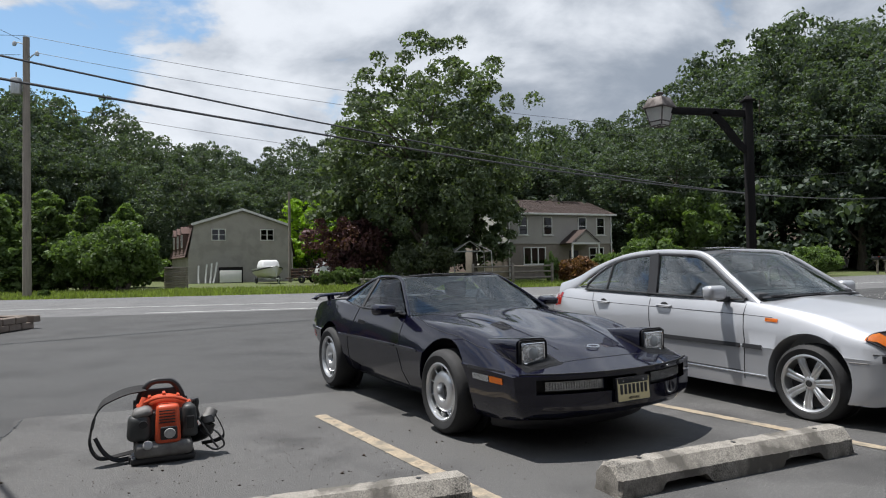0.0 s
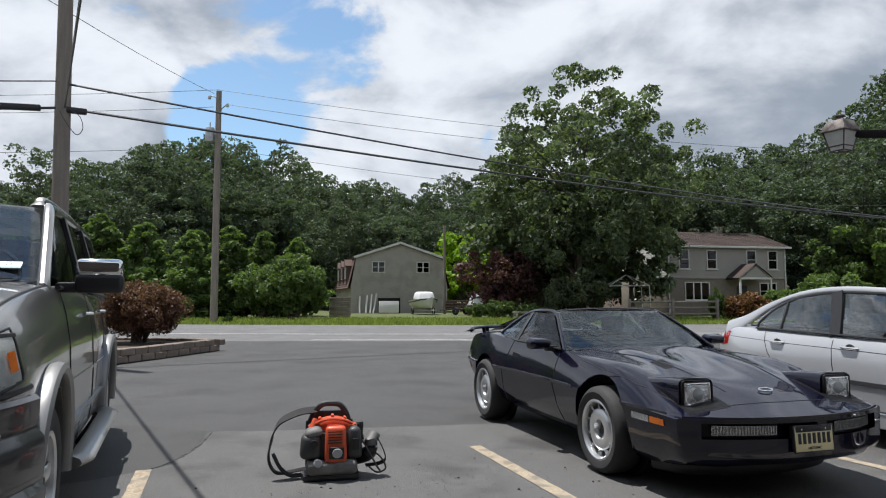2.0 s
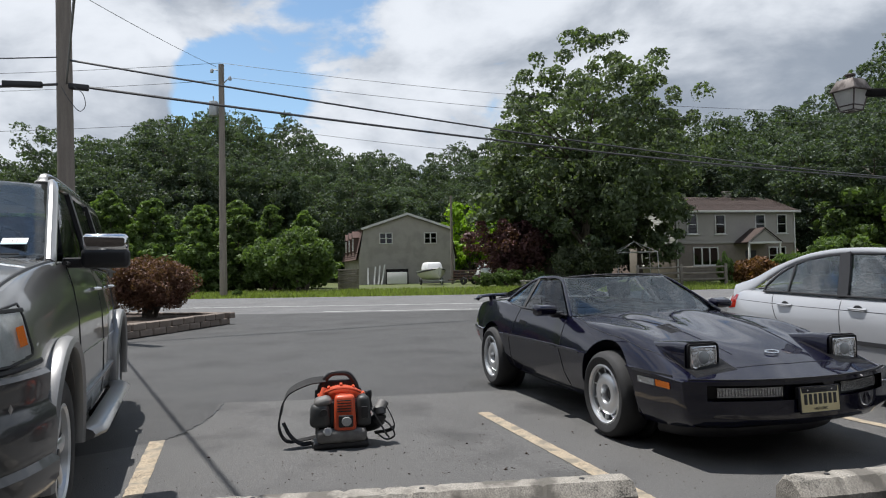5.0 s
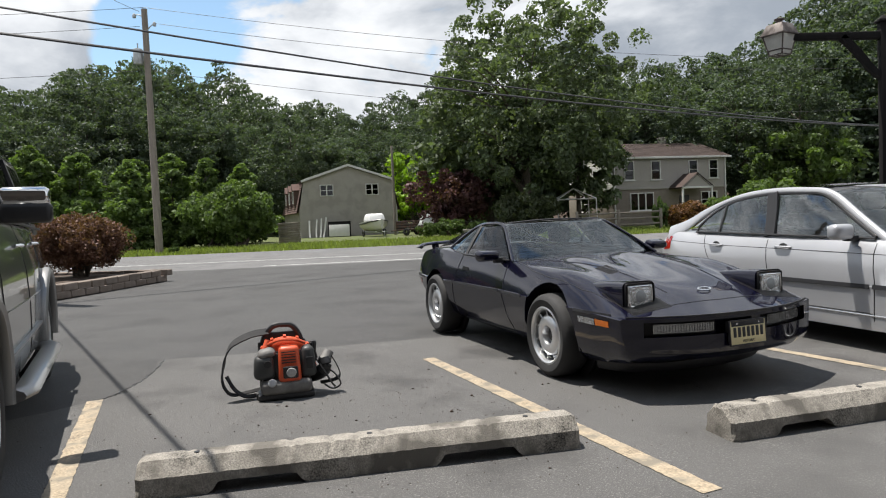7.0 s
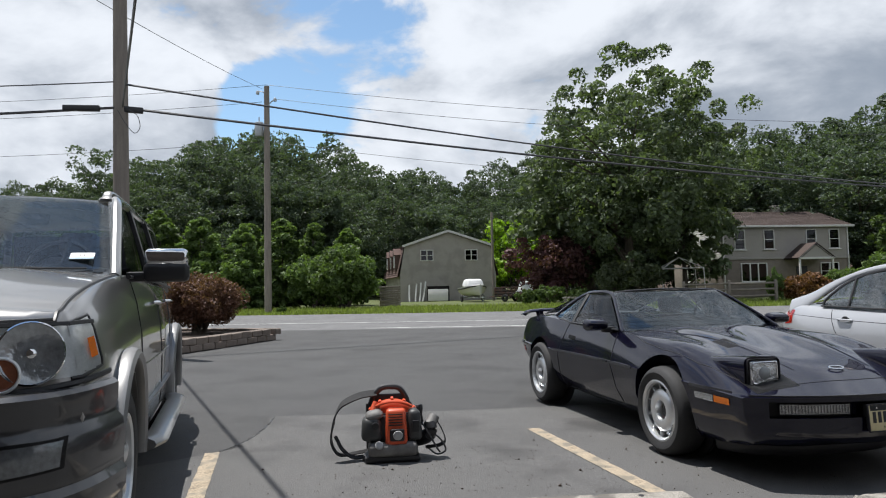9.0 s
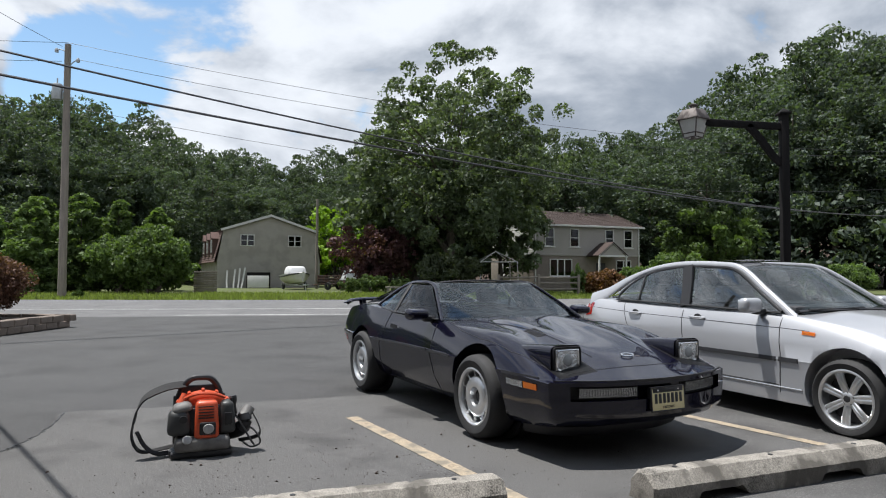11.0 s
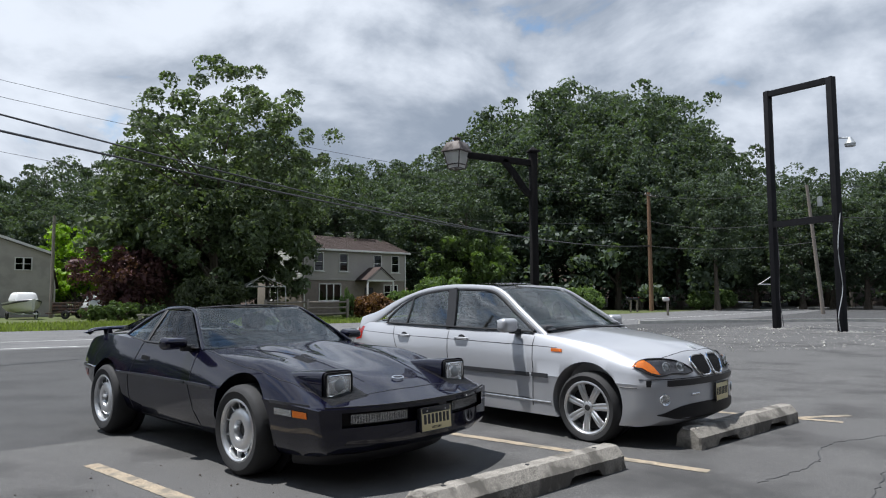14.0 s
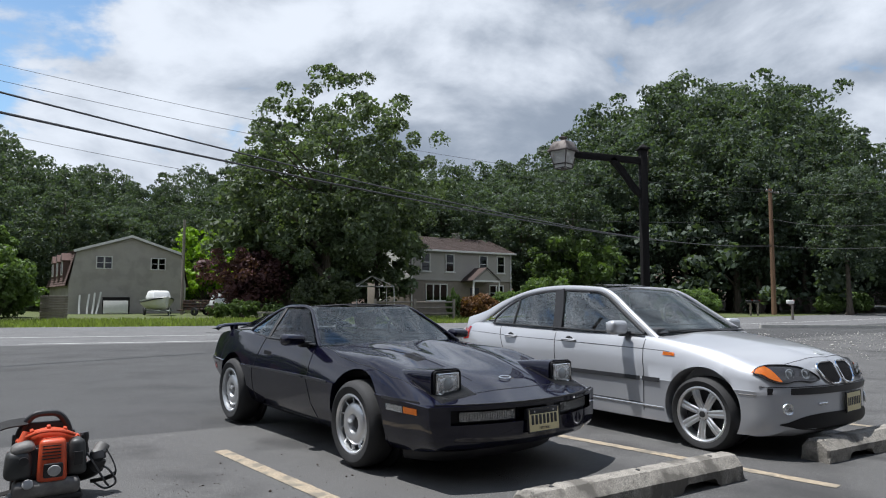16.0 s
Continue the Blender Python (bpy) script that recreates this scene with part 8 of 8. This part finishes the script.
part("back_wall", bm, STUCCO, bn)
bm = B()
box(bm, (0.2, DB - 0.6, 2.7), (-0.25, DB / 2, 1.35))
box(bm, (0.2, DB - 0.6, 2.7), (WB + 0.25, DB / 2, 1.35))
part("side_wall", bm, STUCCO, bn)
shingle_roof(bn, [(-0.62, DB + 0.1, 2.4), (-0.62, 0.02, 2.4), (0.12, 0.02, 5.4), (0.12, DB + 0.1, 5.4)], SHINGLE_R, 14, "lower_roof")
shingle_roof(bn, [(WB + 0.62, 0.02, 2.4), (WB + 0.62, DB + 0.1, 2.4), (WB - 0.12, DB + 0.1, 5.4), (WB - 0.12, 0.02, 5.4)], SHINGLE_R, 14, "lower_roof")
shingle_roof(bn, [(-0.05, DB + 0.25, 5.38), (-0.05, -0.2, 5.38), (WB / 2, -0.2, 6.85), (WB / 2, DB + 0.25, 6.85)], SHINGLE_R, 10)
shingle_roof(bn, [(WB + 0.05, -0.2, 5.38), (WB + 0.05, DB + 0.25, 5.38), (WB / 2, DB + 0.25, 6.85), (WB / 2, -0.2, 6.85)], SHINGLE_R, 10)
bm = B()
sweep(bm, [(-0.1, -0.24, 5.36), (WB / 2, -0.24, 6.84), (WB + 0.1, -0.24, 5.36)], 0.05, 0.11, flat=True, up=(0, 0, 1))
part("barge_board", bm, WHITE_TRIM, bn)
for x in (WB * 0.26, WB * 0.76):
    window(bn, pose(x, -0.02, 4.45), 1.15, 0.95, 2, 2, False)
for i in range(3):
    dm = new("dormer")
    dm.parent, dm.matrix_basis = bn, pose(-0.55, 2.0 + 3.1 * i, 3.1, 0, 0, -90)
    bm = B()
    box(bm, (1.2, 0.9, 1.5), (0, 0.35, 0.75))
    part("dormer_wall", bm, SHINGLE_R, dm)
    bm = B()
    slab(bm, [(-0.75, -0.2, 1.5), (0.75, -0.2, 1.5), (0, -0.2, 2.15)], 1.5, (0, 1, 0))
    part("dormer_roof", bm, SHINGLE_R, dm)
    bm = B()
    for sx, sz, px, pz in ((0.9, 0.07, 0, 1.35), (0.9, 0.07, 0, 0.25), (0.07, 1.1, -0.42, 0.8), (0.07, 1.1, 0.42, 0.8)):
        box(bm, (sx, 0.06, sz), (px, -0.12, pz), 0.006)
    part("dormer_frame", bm, WHITE_TRIM, dm)
    bm = B()
    box(bm, (0.8, 0.02, 1.05), (0, -0.105, 0.8))
    part("pane", bm, WIN_DARK, dm)

# ---- yard clutter ----
bo = thing("boat", pose(-14.6, 56.6, -0.05, 0, 0, -62) @ Matrix.Diagonal((0.95, 0.95, 0.95, 1)), "white motorboat under a pale cover on a trailer", "boat")
bm = B()
rows_ = []
for i in range(13):
    t_ = i / 12
    w_ = 1.05 * (1 - max(0, t_ - 0.45) ** 2 * 2.9)
    zk = 0.45 + 0.55 * max(0, t_ - 0.5) ** 1.5
    zt_ = 1.25 + 0.25 * t_
    x = -2.4 + 4.8 * t_
    rows_.append([(x, -w_, zt_), (x, -w_ * 0.92, lerp(zk, zt_, 0.55)), (x, -w_ * 0.55, lerp(zk, zt_, 0.15)), (x, 0, zk), (x, w_ * 0.55, lerp(zk, zt_, 0.15)), (x, w_ * 0.92, lerp(zk, zt_, 0.55)), (x, w_, zt_), (x, w_ * 0.5, zt_ + 0.05), (x, 0, zt_ + 0.08), (x, -w_ * 0.5, zt_ + 0.05)])
vs = [[bm.verts.new(p) for p in r] for r in rows_]
for a in range(12):
    for b in range(10):
        bm.faces.new((vs[a][b], vs[a][(b + 1) % 10], vs[a + 1][(b + 1) % 10], vs[a + 1][b]))
bm.faces.new(vs[0][::-1])
bm.faces.new(vs[-1])
bmesh.ops.recalc_face_normals(bm, faces=bm.faces)
part("hull", bm, WHITE_TRIM, bo)
bm = B()
box(bm, (2.4, 1.7, 0.75), (-0.5, 0, 1.7), 0.22, seg=3, taper=(0.75, 0.8))
part("cover", bm, TARP, bo)
bm = B()
sweep(bm, curve_pts([(-2.3, 1.04, 1.1), (0, 1.06, 1.2), (1.4, 0.75, 1.35), (2.3, 0.15, 1.45)], 5), 0.03, 0.06)
sweep(bm, curve_pts([(-2.3, -1.04, 1.1), (0, -1.06, 1.2), (1.4, -0.75, 1.35), (2.3, -0.15, 1.45)], 5), 0.03, 0.06)
part("rubbing_strake", bm, TRIM, bo)
bm = B()
for y in (-0.5, 0.5):
    box(bm, (4.6, 0.08, 0.10), (0, y, 0.42), 0.01)
for x in (-1.8, 0, 1.8):
    box(bm, (0.08, 1.9 if x < 0 else 1.1, 0.08), (x, 0, 0.38), 0.01)
rod(bm, (2.2, 0, 0.42), (3.4, 0, 0.42), 0.05)
rod(bm, (3.2, 0, 0.0), (3.2, 0, 0.6), 0.04)
part("trailer_frame", bm, GREY_METAL, bo)
for y in (-1.0, 1.0):
    bm = B()
    lathe(bm, [(0.15, -0.09), (0.30, -0.08), (0.32, 0), (0.30, 0.08), (0.15, 0.09)], 24, Matrix.Translation((-0.8, y, 0.32)) @ Euler((radians(90), 0, 0)).to_matrix().to_4x4(), ring=True)
    part("trailer_wheel", bm, RUBBER, bo)

jp = thing("utility_trailer", pose(-11.2, 55.4, -0.05, 0, 0, -25), "rusty dark utility trailer with high mesh sides", "trailer")
bm = B()
box(bm, (2.3, 1.3, 0.10), (0, 0, 0.5), 0.02)
for i in range(7):
    for y in (-0.65, 0.65):
        box(bm, (0.05, 0.05, 0.7), (-1.1 + 2.2 * i / 6, y, 0.85), 0.006)
for y in (-0.65, 0.65):
    for z in (0.72, 0.95, 1.18):
        box(bm, (2.3, 0.04, 0.10), (0, y, z), 0.006)
box(bm, (0.05, 1.3, 0.65), (-1.13, 0, 0.87), 0.01)
part("bed", bm, RUST, jp)
for y in (-0.75, 0.75):
    bm = B()
    lathe(bm, [(0.14, -0.09), (0.30, -0.08), (0.32, 0), (0.30, 0.08), (0.14, 0.09)], 24, Matrix.Translation((0, y, 0.32)) @ Euler((radians(90), 0, 0)).to_matrix().to_4x4(), ring=True)
    part("trailer_wheel", bm, RUBBER, jp)
bm = B()
rod(bm, (-1.1, 0, 0.45), (-2.2, 0, 0.40), 0.05)
part("drawbar", bm, RUST, jp)

gz = thing("gazebo_frame", pose(2.1, 51.5, -0.05, 0, 0, 10), "bare white gazebo frame with a torn pale canopy", "gazebo")
for x in (-1.4, 1.4):
    for y in (-1.2, 1.2):
        bm = B()
        rod(bm, (x * 1.05, y * 1.05, 0), (x, y, 2.3), 0.035)
        part("leg", bm, WHITE_TRIM, gz)
for i, (a, b) in enumerate((((-1.4, -1.2, 2.3), (1.4, -1.2, 2.3)), ((1.4, -1.2, 2.3), (1.4, 1.2, 2.3)), ((1.4, 1.2, 2.3), (-1.4, 1.2, 2.3)), ((-1.4, 1.2, 2.3), (-1.4, -1.2, 2.3)), ((-1.4, -1.2, 2.3), (0, 0, 3.1)), ((1.4, -1.2, 2.3), (0, 0, 3.1)), ((1.4, 1.2, 2.3), (0, 0, 3.1)), ((-1.4, 1.2, 2.3), (0, 0, 3.1)))):
    bm = B()
    rod(bm, a, b, 0.03)
    part("rail", bm, WHITE_TRIM, gz)
bm = sheet([(-1.4, 1.2, 2.34), (-1.4, -1.2, 2.34), (-0.2, -0.15, 3.02), (-0.2, 0.15, 3.02)], (0, 0, -0.1), 6, 0.02)
part("canopy", bm, TARP, gz)

fe = thing("rail_fence", pose(4.5, 43.0, -0.05, 0, 0, 8), "weathered grey split-rail fence section", "fence")
for x in (0.0, 2.6, -2.6):
    bm = B()
    box(bm, (0.16, 0.16, 1.35), (x, 0, 0.67), 0.02)
    part("post", bm, WOOD_GREY, fe)
for x in (0.0, -2.6):
    for z in (0.42, 0.8, 1.15):
        bm = B()
        sweep(bm, [(x, 0, z), (x + 1.3, 0, z - 0.02), (x + 2.6, 0, z + 0.02)], 0.05, 0.06, n=8)
        part("rail", bm, WOOD_GREY, fe)

wb_ = thing("panel", pose(-19.1, 60.4, -0.05, 0, 0, 12), "white sheet panel leaning beside the stucco wall", "panel")
bm = B()
box(bm, (1.9, 0.06, 1.1), (0, 0, 0.6), 0.01, Euler((radians(-8), 0, 0)).to_matrix().to_4x4())
part("board", bm, WHITE_TRIM, wb_)
bm = B()
box(bm, (2.1, 0.25, 1.45), (0, 0.25, 0.72), 0.02)
part("crate", bm, WOOD_DARK, wb_)
for i, x in enumerate((-21.9, -21.3, -20.9, -20.6)):
    ld = thing("canoe_rib", pose(x, 60.3, -0.05, 0, -6 + 5 * i, 12), "pale curved plank leaning against the stucco wall", "plank", "leaning planks")
    bm = B()
    sweep(bm, curve_pts([(0, -0.3, 0.02), (0.02, -0.1, 0.7), (0.12 if i < 2 else 0.0, 0.1, 1.6 + 0.1 * i)], 5), 0.07, 0.03, flat=True, up=(0, 1, 0))
    part("plank", bm, WHITE_TRIM, ld)
for i in range(9):
    wd_ = thing("log_stack", pose(-18.5, 46.6 + 0.02 * (i % 2), 0.04 + 0.165 * i, 0, 0, 4 * ((i % 3) - 1)), "stacked grey weathered timbers at the lawn's edge", "timber", "stacked timbers")
    bm = B()
    box(bm, (1.5, 0.5, 0.15), (0, 0, 0), 0.02)
    part("timber", bm, WOOD_GREY, wd_)
pt = thing("garden_table", pose(-24.6, 45.5, -0.05, 0, 0, 15), "dark low garden table with a white box on top", "table")
bm = B()
box(bm, (2.0, 0.9, 0.08), (0, 0, 0.62), 0.02)
part("tabletop", bm, TRIM, pt)
for x in (-0.85, 0.85):
    for y in (-0.35, 0.35):
        bm = B()
        box(bm, (0.08, 0.08, 0.6), (x, y, 0.3), 0.01)
        part("leg", bm, TRIM, pt)
bx = thing("white_box", pose(-24.4, 45.5, 0.61), "small white box standing on the garden table", "box")
bm = B()
box(bm, (0.42, 0.3, 0.34), (0, 0, 0.17), 0.03)
part("case", bm, WHITE_TRIM, bx)
sc = thing("covered_machine", pose(-9.5, 54.6, -0.05, 0, 0, -15), "machine half covered with a crumpled pale tarp", "machine")
bm = B()
box(bm, (1.9, 0.9, 0.9), (0, 0, 0.5), 0.1)
part("body", bm, RUST, sc)
bm = B()
rr = random.Random(4)
box(bm, (1.5, 1.0, 0.8), (-0.1, 0, 1.25), 0.0, taper=(0.6, 0.5))
bmesh.ops.subdivide_edges(bm, edges=bm.edges[:], cuts=5, use_grid_fill=True)
for v_ in bm.verts:
    v_.co += Vector((rr.uniform(-1, 1), rr.uniform(-1, 1), rr.uniform(-1, 1))) * 0.06
part("tarp", bm, TARP, sc)
bm = B()
rod(bm, (-0.6, -0.2, 1.5), (0.9, -0.2, 2.15), 0.04)
part("boom", bm, GREY_METAL, sc)
ld2 = thing("stone_bench", pose(-5.0, 45.6, -0.05, 0, 0, 5), "low pale stone slab bench on the lawn", "bench")
bm = B()
box(bm, (1.3, 0.4, 0.12), (0, 0, 0.42), 0.02)
part("slab", bm, CONCRETE, ld2)
for x in (-0.45, 0.45):
    bm = B()
    box(bm, (0.2, 0.34, 0.38), (x, 0, 0.19), 0.02)
    part("foot", bm, CONCRETE, ld2)

# ---- unseen building added behind the camera; its dark bulk dims reflections and sky fill ----
bd = thing("roadside_building", pose(0, -5.2, 0), "unseen dark building added behind the parking bays to dim reflections", "building")
bm = B()
box(bm, (44, 6, 6.0), (0, 0, 3.0), 0.03)
part("wall", bm, WALL_DARK, bd)
bm = B()
box(bm, (45, 7.0, 0.35), (0, 0.2, 6.17), 0.03)
part("roof", bm, SHINGLE, bd)
